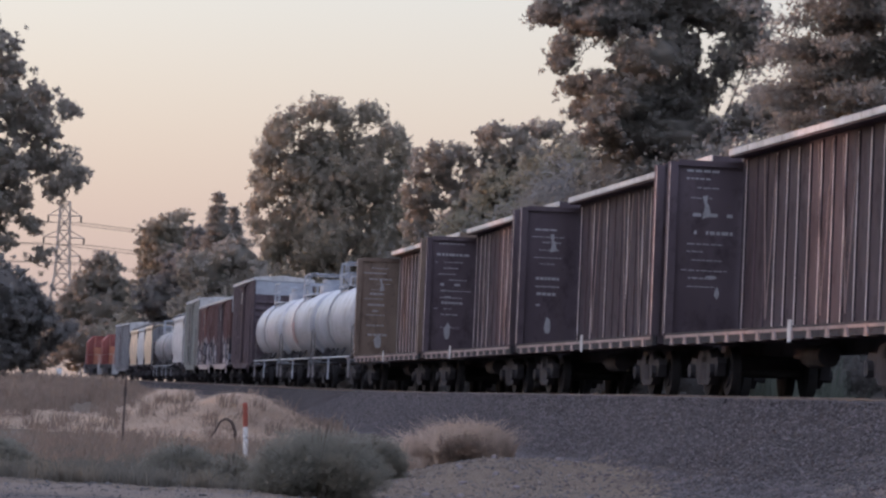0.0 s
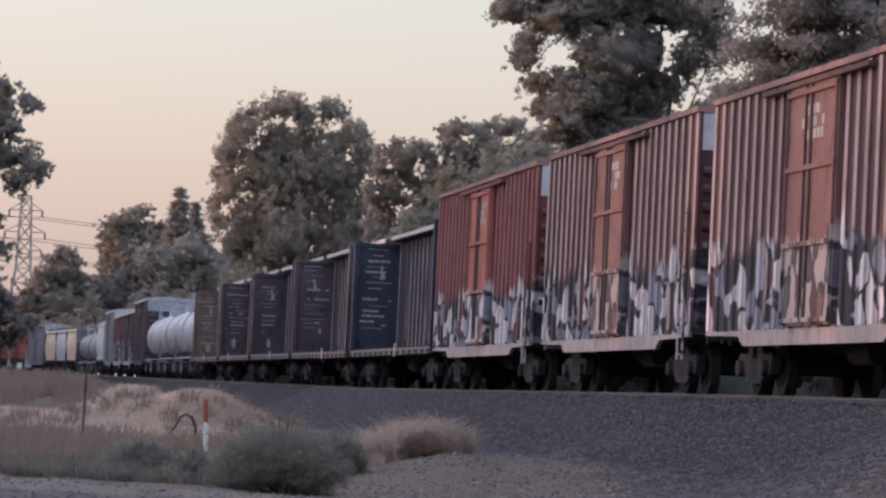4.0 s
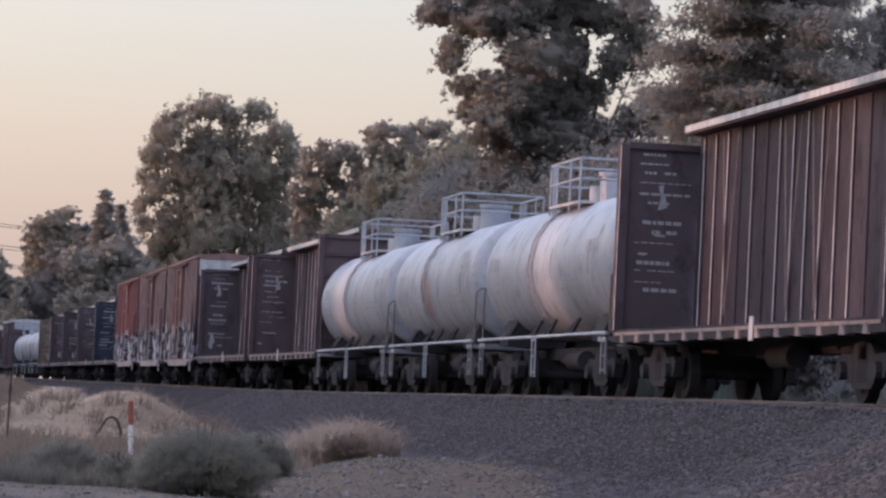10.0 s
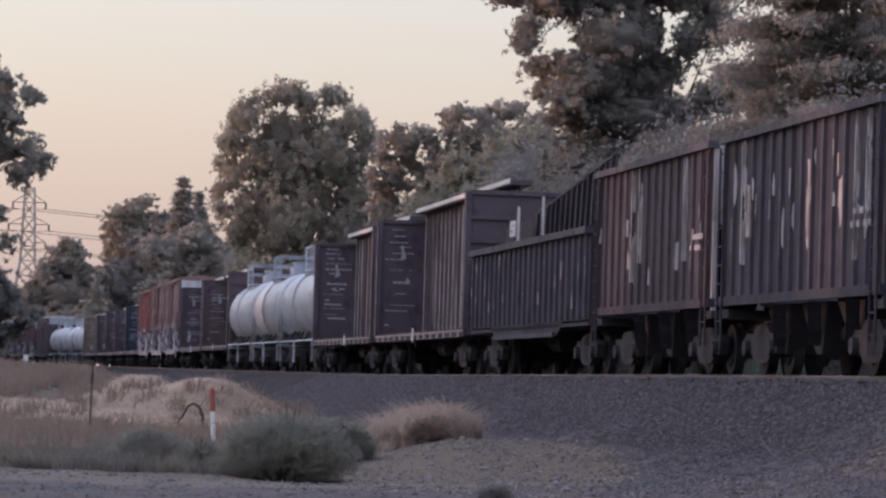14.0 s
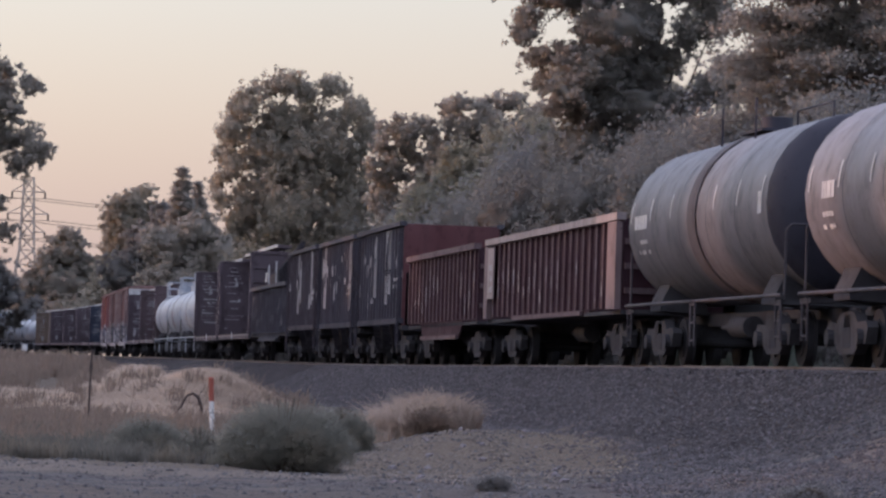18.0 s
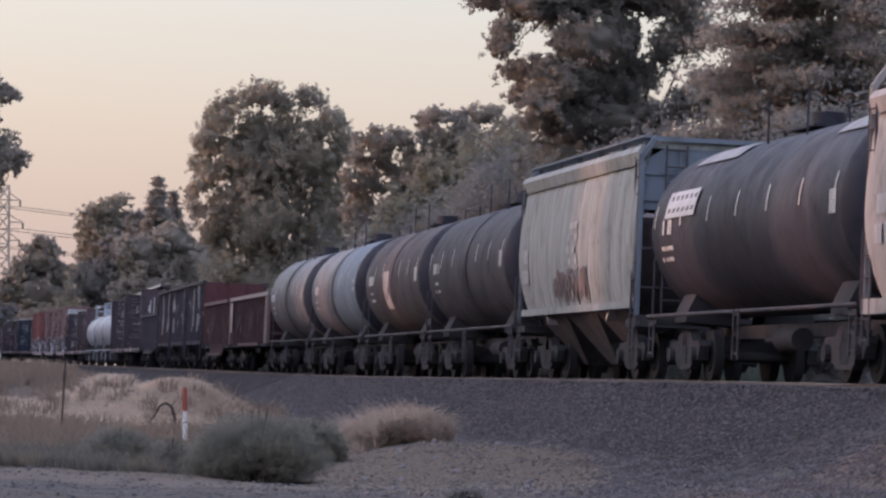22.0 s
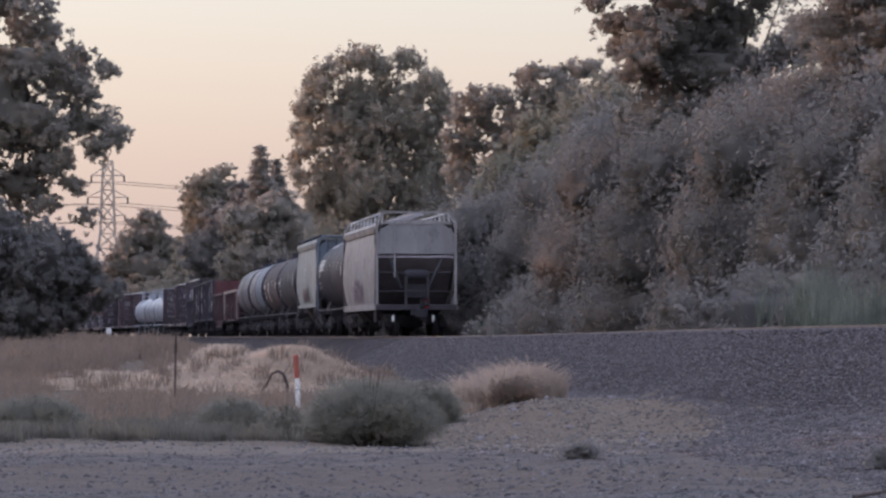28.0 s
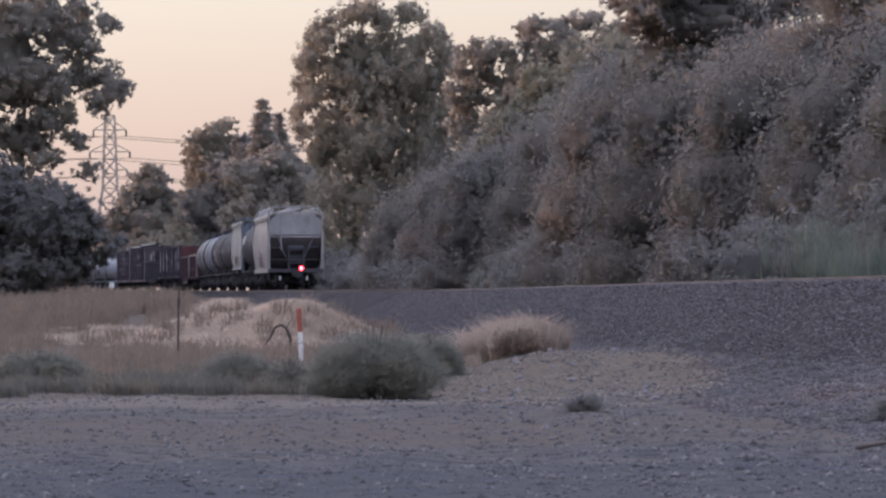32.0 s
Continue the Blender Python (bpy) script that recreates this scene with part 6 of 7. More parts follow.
def covered_hopper(label, length, side, endcol, seed, graf=None, last=False, rails=True):
    rng = random.Random(seed)
    root = vehicle("covered_hopper_car", label, "freight car")
    hl, T = length / 2, 4.42
    low = 1.2 if last else 1.46         # foot of the side sheets
    running_gear(root, length, 1.9)

    def skin_x(z):
        q = (z - low - 0.05) / (T - low - 0.05)
        return 1.36 + 0.16 * math.sin(math.pi * min(1, max(0, q)) ** 0.8) - (0.10 * max(0, q - 0.85) / 0.15)

    def reach(z):
        """How far the side sheet runs towards the end at that height."""
        q = (z - low) / (T - low)
        return hl - 0.12 - 0.62 * max(0.0, 1 - q / 0.42) ** 1.6
    n = 11
    zs = [low + (T - low) * k / 14 for k in range(15)]
    for s in (-1, 1):
        for k in range(n):
            bm = bmesh.new()
            rows = []
            for z in zs:
                r = reach(z)
                y0, y1 = -r + 2 * r * k / n, -r + 2 * r * (k + 1) / n
                g = 0.02
                rows.append([V(s * (skin_x(z) - 0.05), y0, z), V(s * (skin_x(z) - 0.012), y0 + g, z), V(s * (skin_x(z) + 0.03), (y0 + y1) / 2, z), V(s * (skin_x(z) - 0.012), y1 - g, z), V(s * (skin_x(z) - 0.05), y1, z)])
            loft(bm, rows, closed=False)
            part("side_panel", bm, side, root, smooth=True)
        bm = bmesh.new()
        box(bm, s * 1.33, s * 1.47, -hl + (0.0 if last else 0.5), hl - (0.0 if last else 0.5), low - (0.2 if last else 0.1), low + 0.04)
        part("side_sill", bm, side, root)
        bm = bmesh.new()
        loft(bm, [[V(s * 1.44, y, T - 0.30), V(s * 1.50, y, T - 0.06), V(s * 1.43, y, T + 0.06), V(s * 1.3, y, T + 0.05)] for y in (-hl + 0.1, hl - 0.1)])
        part("eave", bm, side, root)
        if rails:
            bm = bmesh.new()
            rod(bm, (s * 1.18, -hl + 0.15, T + 0.5), (s * 1.18, hl - 0.15, T + 0.5), 0.03, 6)
            rod(bm, (s * 1.18, -hl + 0.15, T + 0.5), (s * 1.38, -hl + 0.02, T + 0.1), 0.03, 6)
            for k in range(10):
                y = -hl + 0.3 + (length - 0.6) * k / 9
                rod(bm, (s * 1.22, y, T + 0.06), (s * 1.18, y, T + 0.5), 0.026, 6)
            part("roof_rail", bm, M_OFFWHITE, root)
    bm = bmesh.new()
    loft(bm, [[V(-1.43, y, T + 0.02), V(-1.0, y, T + 0.14), V(0, y, T + 0.2), V(1.0, y, T + 0.14), V(1.43, y, T + 0.02)] for y in (-hl + 0.12, hl - 0.12)])
    rf = part("roof", bm, side, root)
    for k in range(8):
        y = -hl + 1.1 + (length - 2.2) * k / 7
        bm = bmesh.new()
        rod(bm, (0, y, T + 0.16), (0, y, T + 0.26), 0.33, 14, 0.3)
        part("hatch_cover", bm, endcol, rf)
    if not rails:
        bm = bmesh.new()
        box(bm, -1.32, -0.98, -hl + 0.5, hl - 0.2, T + 0.25, T + 0.29)
        for k in range(6):
            y = -hl + 0.9 + (length - 1.5) * k / 5
            box(bm, -1.2, -1.1, y - 0.03, y + 0.03, T + 0.02, T + 0.25)
        part("running_board", bm, endcol, root, "narrow walkway along the roof")
    for e in (-1, 1):
        ye = e * (hl - 0.14)
        bm = bmesh.new()
        arch = [(-1.40, 3.25), (1.40, 3.25), (1.40, 4.0), (1.28, 4.24), (1.02, 4.42), (0.6, 4.54), (0, 4.58), (-0.6, 4.54), (-1.02, 4.42), (-1.28, 4.24), (-1.40, 4.0)]
        loft(bm, [[V(x, y, z) for x, z in arch] for y in (ye - 0.03 * e, ye)])
        sheet = part("end_sheet", bm, endcol, root)
        for x in (-0.65, 0.65) if not last else ():
            bm = bmesh.new()
            box(bm, x - 0.03, x + 0.03, ye, ye + 0.05 * e, 3.15, 4.4)
            part("end_rib", bm, endcol, sheet)
        for z in (3.45, 3.95) if not last else ():
            bm = bmesh.new()
            box(bm, -1.38, 1.38, ye, ye + 0.04 * e, z - 0.025, z + 0.025)
            part("end_rib", bm, endcol, sheet)
        bm = bmesh.new()
        loft(bm, [[V(x, ye, 3.18), V(x, ye, 3.1), V(x, e * (hl - 3.3), 1.15), V(x, e * (hl - 3.3), 1.25)] for x in (-1.36, 1.36)])
        part("slope_sheet", bm, M_RECESS, root)
        bm = bmesh.new()
        box(bm, -1.45, 1.45, e * (hl - 0.45) - 0.45, e * (hl - 0.45) + 0.45, 1.0, 1.14)
        part("end_platform", bm, M_UNDER, root)
        bm = bmesh.new()
        box(bm, -1.46, 1.46, e * (hl + 0.0) - 0.03, e * (hl + 0.0) + 0.03, 1.0, 1.22)
        part("end_sill", bm, M_HOPRIB, root)
        bend, crown_z = (4.55, 4.92) if last else (4.25, 4.62)
        for x in (-1.42, 1.42):
            bm = bmesh.new()
            beam(bm, (x, e * (hl - 0.06), 1.2), (x, e * (hl - 0.06), bend), 0.09, 0.09)
            beam(bm, (x, e * (hl - 0.06), bend), (x * 0.84, e * (hl - 0.06), crown_z), 0.09, 0.09)
            part("corner_post", bm, side if last else endcol, root)
        bm = bmesh.new()
        beam(bm, (-1.2, e * (hl - 0.06), crown_z), (1.2, e * (hl - 0.06), crown_z), 0.09, 0.09)
        part("top_bar", bm, side if last else endcol, root)
        for x in (-1, 1):
            bm = bmesh.new()
            beam(bm, (x * 1.05, e * (hl - 0.2), 3.3), (x * 0.5, e * (hl - 0.5), 1.9), 0.10, 0.07)
            part("end_brace", bm, M_TANKGREY if last else M_HOPRIB, root)
        for z in (1.75, 2.5):
            bm = bmesh.new()
            rod(bm, (-1.42, e * (hl - 0.06), z), (1.42, e * (hl - 0.06), z), 0.025, 6)
            part("hand_rail", bm, M_HOPRIB, root)
        ladder(root, -1.46, e * (hl - 0.25), 0.5, 4.3, M_HOPRIB, 0.36)
        if last:
            bm = bmesh.new()
            rod(bm, (-0.78, e * (hl - 0.04), 2.3), (-0.78, e * (hl - 0.04), 4.6), 0.035, 6)
            part("grab_post", bm, M_ENDGREY, root)
            for x in (-0.35, 0.45):
                bm = bmesh.new()
                beam(bm, (x, e * (hl - 0.3), 1.14), (x, e * (hl - 0.3), 2.35), 0.10, 0.10)
                part("valve_post", bm, M_HOPRIB, root)
            bm = bmesh.new()
            rings = [[V(x, e * (hl - 0.45) + r * math.cos(q * math.tau / 14), 2.42 + r * math.sin(q * math.tau / 14)) for q in range(14)] for x, r in ((-0.42, 0.06), (-0.36, 0.18), (-0.26, 0.22), (0.36, 0.22), (0.46, 0.18), (0.52, 0.06))]
            loft(bm, rings)
            part("air_reservoir", bm, M_DARKTANK, root, "rounded grimy air tank", True)
            bm = bmesh.new()
            box(bm, -0.28, 0.38, e * (hl - 0.6) - 0.15, e * (hl - 0.6) + 0.15, 1.5, 2.05)
            part("brake_valve", bm, M_UNDER, root)
        else:
            ladder(root, -0.75, e * (hl - 0.02), 1.1, 4.5, M_HOPRIB, 0.40, "y")
        if not last:
            bm = bmesh.new()
            rod(bm, (0.45, e * (hl - 0.1), 1.2), (0.45, e * (hl - 0.1), 2.1), 0.03, 6)
            rod(bm, (0.45, e * (hl - 0.1), 1.95), (0.45, e * (hl + 0.0), 1.95), 0.28, 16)
            part("brake_wheel", bm, M_HOPRIB, root)
    for k in range(3):
        y = (k - 1) * length * 0.25
        bm = bmesh.new()
        loft(bm, [[V(-1.3, y - 1.7, low - 0.05), V(1.3, y - 1.7, low - 0.05), V(1.3, y + 1.7, low - 0.05), V(-1.3, y + 1.7, low - 0.05)], [V(-0.5, y - 0.4, 0.32), V(0.5, y - 0.4, 0.32), V(0.5, y + 0.4, 0.32), V(-0.5, y + 0.4, 0.32)]])
        part("hopper_bay", bm, M_UNDER if last else M_HOPRIB, root)
    if graf:
        for material, cnt, wide, lift in ((graf, 9, 0.16, 0.036), (M_LETTERDARK, 6, 0.05, 0.042)) if not last else ((M_GRAF3, 9, 0.20, 0.034), (graf, 14, 0.11, 0.038), (M_LETTERDARK, 6, 0.05, 0.042), (M_GRAF1, 6, 0.05, 0.044)):
            bm = bmesh.new()
            scribble(rng, bm, lambda u, v: V(-skin_x(v) - lift, u, v), -hl * 0.26, hl * 0.30, low + 0.12, 2.3, cnt, wide)
            part("graffiti", bm, material, root, "sprayed graffiti low on the side")
    bm = bmesh.new()
    bars(rng, bm, lambda u, v: V(-skin_x(v) - 0.036, u, v), -0.9, 0.5, 2.3, 3.3, 4, 0.14, 0.7)
    bars(rng, bm, lambda u, v: V(-skin_x(v) - 0.036, u, v), hl - 1.6, hl - 0.8, 2.0, 2.9, 2, 0.3, 0.9)
    part("lettering", bm, M_LETTERSOFT, root, "faded grey lettering")
    return root


def locomotive(label):
    root = vehicle("locomotive", label, "locomotive")
    running_gear(root, 20, 3.6)
    bm = bmesh.new()
    box(bm, -1.45, 1.45, -9.6, 9.6, 1.1, 1.5)
    part("frame", bm, M_UNDER, root)
    bm = bmesh.new()
    loft(bm, [[V(-0.85, y, 1.5), V(-0.85, y, 3.9), V(-0.6, y, 4.3), V(0.6, y, 4.3), V(0.85, y, 3.9), V(0.85, y, 1.5)] for y in (-9.0, 5.0)])
    part("hood", bm, M_ORANGE, root)
    bm = bmesh.new()
    loft(bm, [[V(-1.5, y, 1.5), V(-1.5, y, 3.9), V(-0.9, y, 4.6), V(0.9, y, 4.6), V(1.5, y, 3.9), V(1.5, y, 1.5)] for y in (5.0, 7.6)])
    part("cab", bm, M_RED, root)
    bm = bmesh.new()
    box(bm, -1.52, 1.52, -6.5, -4.2, 3.3, 4.35)
    part("radiator", bm, M_RED, root)
    for e in (-1, 1):
        bm = bmesh.new()
        box(bm, -1.5, 1.5, e * 9.65 - 0.08, e * 9.65 + 0.08, 0.5, 1.5)
        part("pilot", bm, M_OFFWHITE, root, "white pilot plate")
        for s in (-1, 1):
            bm = bmesh.new()
            beam(bm, (s * 1.4, e * 9.6, 1.5), (s * 1.4, e * 9.6, 2.5), 0.05, 0.05)
            beam(bm, (s * 1.4, e * 9.6, 2.5), (s * 1.4, e * 2, 2.5), 0.04, 0.04)
            part("hand_rail", bm, M_OFFWHITE, root)
    bm = bmesh.new()
    rod(bm, (-1.0, -3, 0.75), (-1.0, 3, 0.75), 0.5, 12)
    part("fuel_tank", bm, M_UNDER, root)
    return root


def scrap_load(seed):
    """Ribbed steel panels stood on edge in the gondola, higher towards the rear."""
    rng = random.Random(seed)
    root = tagged(new("steel_panel_load"), "dark ribbed steel panels standing on edge in a gondola", "cargo", "cars of the freight train")
    for k, x in enumerate((-0.85, -0.3, 0.3, 0.85)):
        y0, y1 = 2.6 - 0.5 * k, -7.9
        h0, h1 = 3.75 + rng.uniform(-0.05, 0.1), 4.65 - 0.08 * k
        bm = bmesh.new()
        loft(bm, [[V(x + d, y0 + 4.2, 1.12), V(x + d, y0 + 3.9, h0 - 0.12), V(x + d, y0 - 0.7, h0), V(x + d, y1 - 0.1, h1), V(x + d, y1, 1.12)] for d in (-0.03, 0.03)])
        p = part("panel", bm, M_UNDER, root)
        for j in range(15):
            q = (j + 0.5) / 15
            y = y0 - 0.5 + (y1 - y0 + 0.5) * q
            z = h0 + (h1 - h0) * q
            bm = bmesh.new()
            beam(bm, (x - 0.07, y + 0.35, 1.2), (x - 0.07, y - 0.35, z), 0.07, 0.09)
            part("rib", bm, M_BLACK, p)
        bm = bmesh.new()
        beam(bm, (x, y0 - 0.7, h0 + 0.03), (x, y1 - 0.1, h1 + 0.03), 0.16, 0.06)
        part("flange", bm, M_BLACK, p)
    return root


M_LETTERSOFT = plain("soft_grey_lettering", (0.40, 0.40, 0.42), 0.8)
TRAIN = []


def couple(car, front, rear):
    TRAIN.append((car, (front + rear) / 2))
    return car


couple(locomotive("orange and red diesel locomotive at the head of the train"), 349.5, 329)
couple(locomotive("orange and red diesel locomotive coupled in front"), 370.5, 350)
couple(boxcar("grey weathered boxcar behind the locomotive", 20, M_GREY, M_GREY, 300, 0), 327, 307)
for f, m in ((306, M_CREAM), (291, M_OFFWHITE), (276, M_CREAM)):
    couple(covered_hopper("cream covered hopper with dark side seams", 14, m, M_GREY, int(f), rails=False), f - 1.5, f - 15.5)
for f in (260, 245):
    couple(tank_car("pale grey tank car near the head of the train", 14, M_GREY, M_GREY, f, 1.40, 2.55), f - 2.5, f - 16.5)
couple(covered_hopper("white covered hopper near the head of the train", 14.5, M_OFFWHITE, M_OFFWHITE, 228, rails=False), 227, 212.5)
couple(boxcar("grey-green boxcar with a whitish roof", 15, M_GREENISH, M_GREENISH, 211, 0.3), 210, 195)
couple(boxcar("brown boxcar with a whitish roof and lower side", 15, M_BOX2, M_BOX2D, 195, 0.8, top=4.7), 194, 179)
couple(boxcar("brown boxcar with whitened lower side", 15, M_BOX2, M_MAROON, 180, 1.0, top=4.7), 178, 163)
couple(boxcar("maroon boxcar with a white band across its end", 15.5, M_MAROON, M_MAROON, 162, 0.3, band=M_WHITE), 161, 145.5)
for f, rs in ((145.6, None), (129.5, M_GRAF3), (113.4, None)):
    couple(tank_car("white tank car with a railed platform on top", 15.2, M_WHITE, M_WHITE, int(f), rust=rs), f - 1, f - 16.4)
couple(centerbeam("tan centerbeam flatcar, empty, with worn bulkheads", 18.3, M_TAN, M_TAN, 96), 95.2, 76.9)
for f, r, m, rb, sd, lb in ((75.8, 58.2, M_MAROON, M_RIB, 78, "dark maroon centerbeam flatcar with tan posts"), (57.3, 39.4, M_MAROON, M_RIB, 59, "dark maroon centerbeam flatcar with faded lettering"),
                            (38.5, 20.2, M_MAROON, M_RIB, 39, "dark maroon centerbeam flatcar, empty"), (19.3, 0.4, M_BLUE, M_GREY, 19, "blue centerbeam flatcar with white lettering")):
    couple(centerbeam(lb, f - r, m, rb, sd), f, r)
couple(boxcar("faded red boxcar with a bright red door and graffiti", 16.0, M_BOX1, M_BOX1D, 1, 1.0, M_BOXROOF, ribmat=M_BOX1RIB), -0.1, -16.1)
couple(boxcar("red boxcar with pale ribs and white graffiti", 15.6, M_BOX2, M_BOX2D, 17, 1.1, M_BOXROOF, ribmat=M_BOXRIB), -17.3, -33.1)
couple(boxcar("dull red boxcar with whitened ribs and graffiti", 15.0, M_BOX2, M_BOX2D, 34, 1.2, M_BOXROOF, ribmat=M_BOXRIB), -34.1, -49.2)
for f, r, m, rb, sd, lb in ((-51.0, -69.4, M_MAROON, M_RIB, 51, "dark maroon centerbeam flatcar with pale highlights on its posts"), (-70.4, -88.7, M_BROWN, M_RIB, 70, "brown centerbeam flatcar with faded lettering")):
    couple(centerbeam(lb, f - r, m, rb, sd), f, r)
for f, r, rs, lb in ((-89.5, -103.5, None, "white tank car with a railed platform on top"), (-104.0, -116.7, M_GRAF3, "white tank car with a rusty worn patch"), (-117.2, -130.9, None, "white tank car with a ladder and a railed platform")):
    couple(tank_car(lb, f - r, M_WHITE, M_WHITE, int(-f), rust=rs), f + 1.0, r + 1.0)
for f, r, m, rb, sd, lb in ((-130.3, -147.8, M_MAROON, M_RIB, 131, "dark maroon centerbeam flatcar, empty, with a high top chord"), (-148.7, -167.7, M_MAROON, M_RIB, 148, "dark maroon centerbeam flatcar with reddish posts")):
    couple(centerbeam(lb, f - r, m, rb, sd, crest=0.10, tall=0.12 if f < -140 else 0.0), f, r)
couple(gondola("black ribbed gondola car with pale upright stakes", 16.6, M_HOPPER, M_GONRIB, 168, 0.3, 3.0, True), -168.7, -185.3)
couple(scrap_load(5), -170.7, -183.3)
for f, r, e, pale, lb in ((-186.0, -197.0, M_HOPPALE, (3, 9, 10), "dark open hopper car with ribbed sides and peeled paint"), (-197.7, -208.6, M_HOPRIB, (1, 2, 13), "dark open hopper car with rusty streaked ribs"), (-209.3, -220.3, M_REDEND, (4, 5, 9), "dark open hopper car with a dull red end")):
    couple(open_hopper(lb, f - r, M_HOPRED if f > -190 else M_HOPPER, M_HOPSTREAK, int(-f), e, pale), f, r)
couple(gondola("dull red gondola car with worn ribs", 13.2, M_DULLRED, M_REDRIB, 222, 0.45, 2.95), -221.9, -235.1)
couple(gondola("red gondola car with pale top rail and corner plates", 17.2, M_DULLRED, M_REDRIB, 237, 0.08, 2.95, False, M_TOPRAIL), -237.0, -254.0)
couple(tank_car("grey tank car with a dark band round its middle", 13.4, M_TANKGREY, M_BLACK, 254, 1.56, 2.74, M_HOPRIB, False, M_DARKTANK, M_OFFWHITE), -254.3, -267.7)
couple(tank_car("pale grey tank car with a bluish repainted half", 13.6, M_TANKPALE, M_BLACK, 269, 1.56, 2.74, M_HOPRIB, False, M_DARKTANK, M_OFFWHITE, None, M_BLUEGREY), -268.5, -282.1)
couple(tank_car("brown tank car with a whitish worn patch", 12.8, M_RUSTTANK, M_BLACK, 284, 1.56, 2.74, M_HOPRIB, False, M_DARKTANK, M_OFFWHITE, M_SMEAR), -283.0, -295.6)
couple(tank_car("dark grimy tank car with white stripes", 13.7, M_DARKTANK, M_BLACK, 296, 1.56, 2.74, M_HOPRIB, False, M_BLACK, M_OFFWHITE), -295.9, -309.6)
couple(covered_hopper("whitish covered hopper with a blue-grey end", 13.0, M_HOPWHITE, M_BLUEGREY, 309, M_PINKPLATE, rails=False), -310.3, -323.3)
black = couple(tank_car("black tank car with a white plate on its side", 15.2, M_BLACK, M_BLACK, 323, 1.56, 2.74, M_HOPRIB, False, None, M_OFFWHITE), -324.0, -339.2)
tail_car = couple(covered_hopper("pale grey covered hopper with graffiti at the end of the train", 14.4, M_PALEGREY, M_ENDGREY, 340, M_GRAF2, True), -339.9, -354.1)
for ob in tail_car.children:            # this car is a little wider and lower than the others
    if ob.name.split(".")[0] not in ("bogie", "coupler"):
        ob.data.transform(Matrix.Translation((-0.06, 0, 0.06)) @ Matrix.Diagonal((1.05, 1, 0.94, 1)))

# white plate on the black tank car, with its worn mark as plain bars
bm = bmesh.new()
R = 1.59
for k in range(4):
    a0, a1 = 0.12 + 0.08 * k, 0.20 + 0.08 * k
    bm.faces.new([bm.verts.new(V(-R * math.cos(a), y, 2.74 + R * math.sin(a))) for a, y in ((a0, 5.6), (a0, 3.2), (a1, 3.2), (a1, 5.6))])
plate = part("white_plate", bm, M_WHITE, black, "white plate with black bars")
bm = bmesh.new()
R = 1.595
for k in range(6):
    y = 5.4 - k * 0.37
    bm.faces.new([bm.verts.new(V(-R * math.cos(a), yy, 2.74 + R * math.sin(a))) for a, yy in ((0.18, y), (0.18, y - 0.2), (0.38, y - 0.26), (0.38, y - 0.06))])
part("lettering", bm, M_LETTERDARK, plate)
R = 1.585
for y0, y1 in ((5.4, 2.2), (-4.5, -6.2)):
    bm = bmesh.new()
    for k in range(4):
        a0, a1 = 0.85 + 0.09 * k, 0.94 + 0.09 * k
        bm.faces.new([bm.verts.new(V(-R * math.cos(a), y, 2.74 + R * math.sin(a))) for a, y in ((a0, y0), (a0, y1), (a1, y1), (a1, y0))])
    bmesh.ops.remove_doubles(bm, verts=bm.verts, dist=0.001)
    part("pale_patch", bm, M_GREY, black, "pale patch high on the shell")

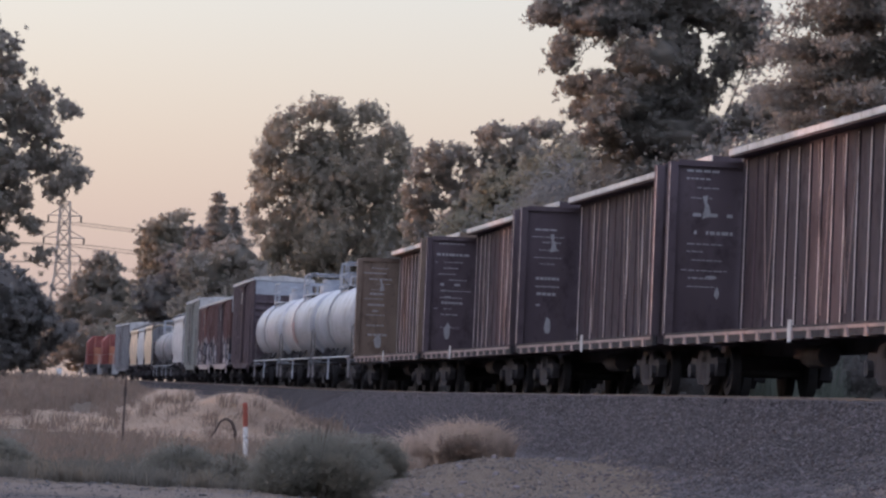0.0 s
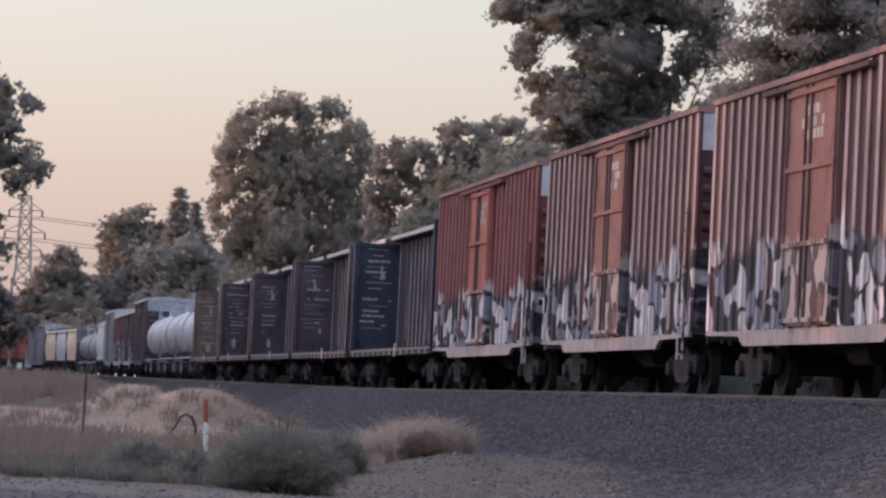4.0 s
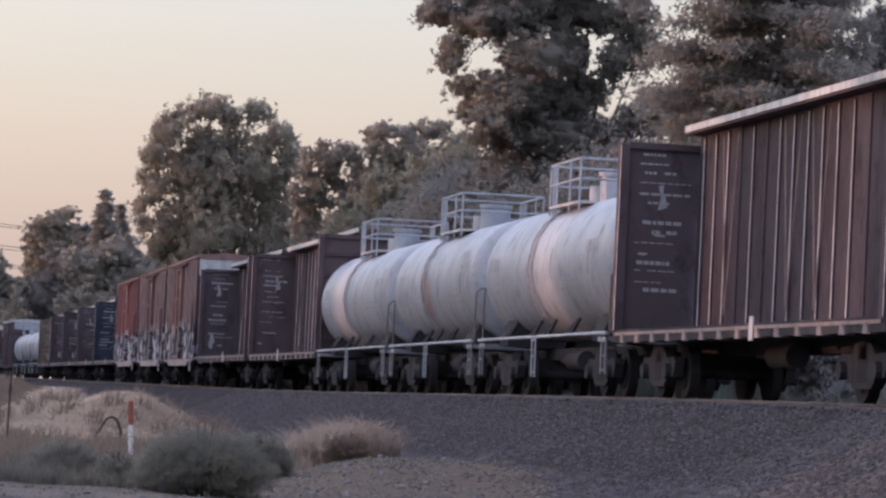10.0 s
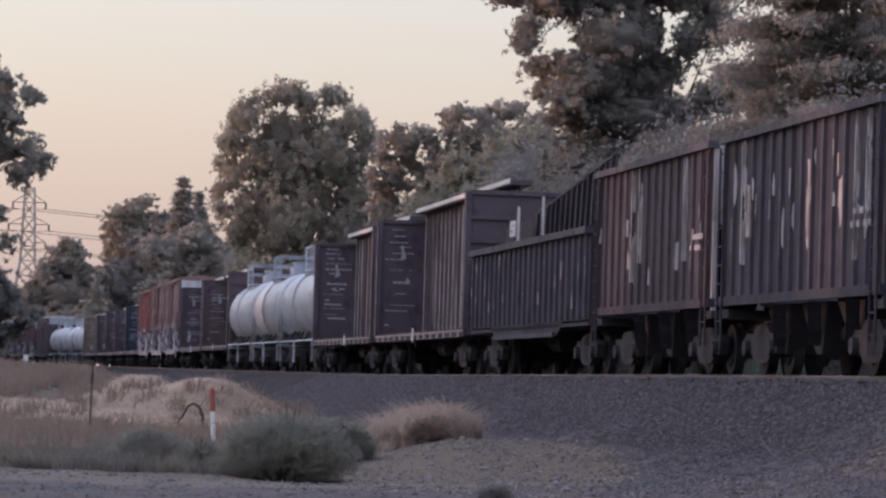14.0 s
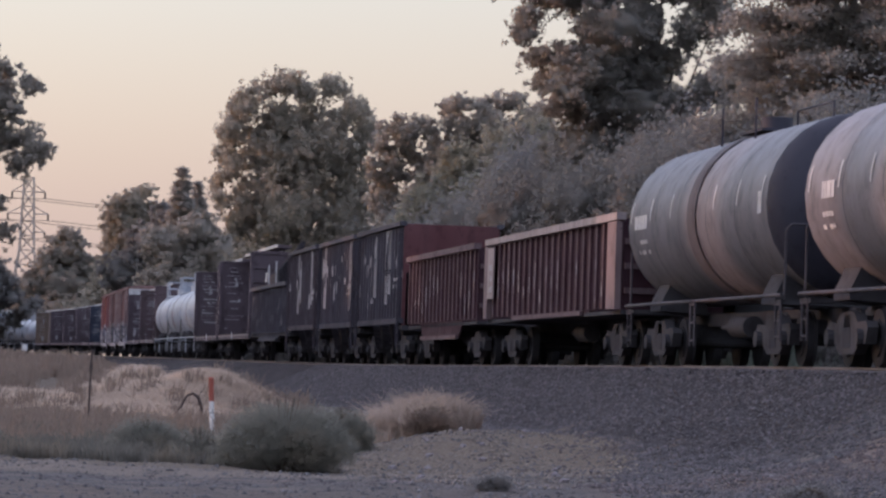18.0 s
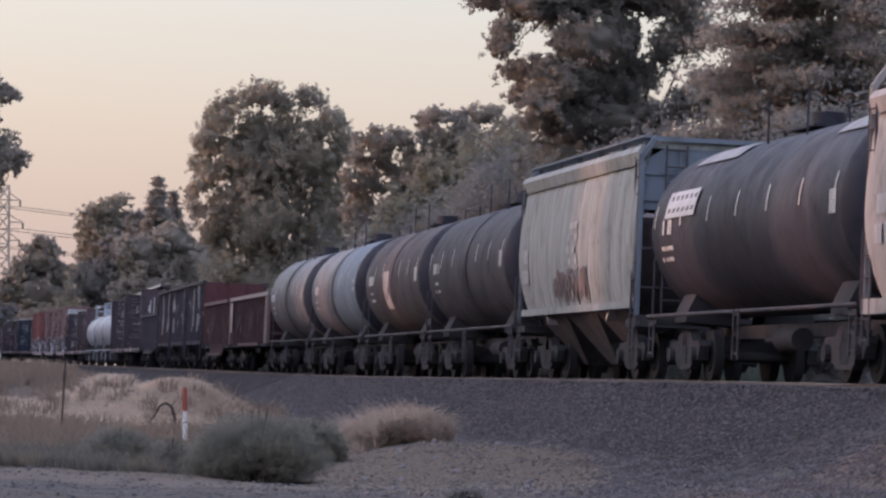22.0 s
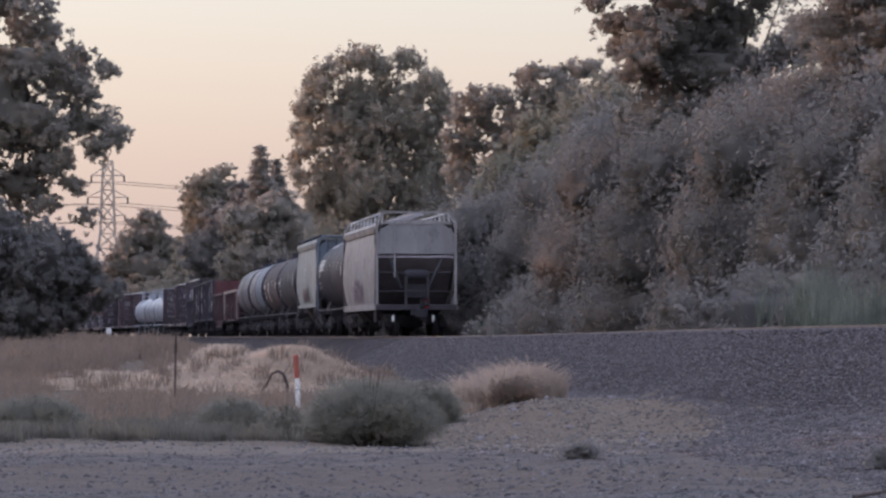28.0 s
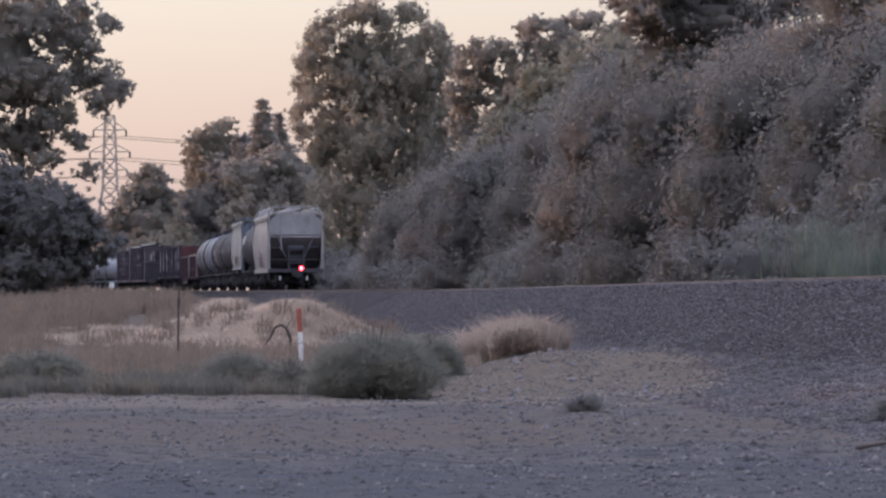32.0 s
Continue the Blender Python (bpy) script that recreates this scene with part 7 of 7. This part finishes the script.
# flashing marker on the last coupler: the lamp turns inside its hood
eot = bmesh.new()
box(eot, -0.11, 0.11, -0.12, 0.12, 0.98, 1.40)
marker = part("end_marker", eot, M_BLACK, tail_car, "end-of-train marker with a red flashing lamp")
marker.matrix_basis = pose(0.2, -7.2 - 0.45, -0.36)
eot = bmesh.new()
rod(eot, (0, 0, 0.70), (0, 0, 0.98), 0.05, 8)
part("stem", eot, M_UNDER, marker)
for x0, x1, y0, y1, z0, z1 in ((-0.15, -0.13, -0.15, 0.15, 1.42, 1.76), (0.13, 0.15, -0.15, 0.15, 1.42, 1.76), (-0.13, 0.13, 0.13, 0.15, 1.42, 1.76), (-0.15, 0.15, -0.15, 0.15, 1.76, 1.785)):
    eot = bmesh.new()
    box(eot, x0, x1, y0, y1, z0, z1)
    part("hood_plate", eot, M_BLACK, marker)
lamp_bm = bmesh.new()
rings = [[V(r * math.cos(math.tau * k / 16), y, r * math.sin(math.tau * k / 16)) for k in range(16)] for r, y in ((0.04, 0.10), (0.128, 0.08), (0.128, -0.12), (0.117, -0.12), (0.117, 0.02), (0.04, 0.02))]
loft(lamp_bm, rings)
lamp = part("turning_lamp", lamp_bm, M_UNDER, marker)
lens_bm = bmesh.new()
rod(lens_bm, (0, 0.0, 0), (0, -0.05, 0), 0.115, 16)
lens = part("red_lens", lens_bm, M_REDGLOW, marker, "glowing red lens")
# reflectors below the end sill
for x in (-0.95, 0.57):
    bm = bmesh.new()
    box(bm, x - 0.04, x + 0.04, -7.27, -7.21, 0.56, 0.79)
    part("reflector", bm, M_BULB, tail_car, "white reflector plate")


# ---- what moves ----
def motions():
    for car, u in TRAIN:
        walk(car, [(t, track_pose(train_at(t) + u)) for t in range(0, 33, 2)])
    # the lamp turns once in a second and a half; its lens faces back at 28.9, 30.4 and 31.9 s
    turn = [k * 0.3 for k in range(107)] + [32.0]
    for ob in (lamp, lens):
        walk(ob, [(t, pose(0, 0, 1.59, 0, 0, (t - 31.95) * 240)) for t in turn])


for ob in scene.objects:            # lettering and flakes of paint cannot be told apart piece by piece
    if ob.name.split(".")[0] in ("lettering", "graffiti", "peeled_paint", "scraped_paint", "worn_patch", "twig_tangle", "data_panel", "lattice", "shell_ladder", "bough"):
        ob["kind"] = "stuff"

motions()
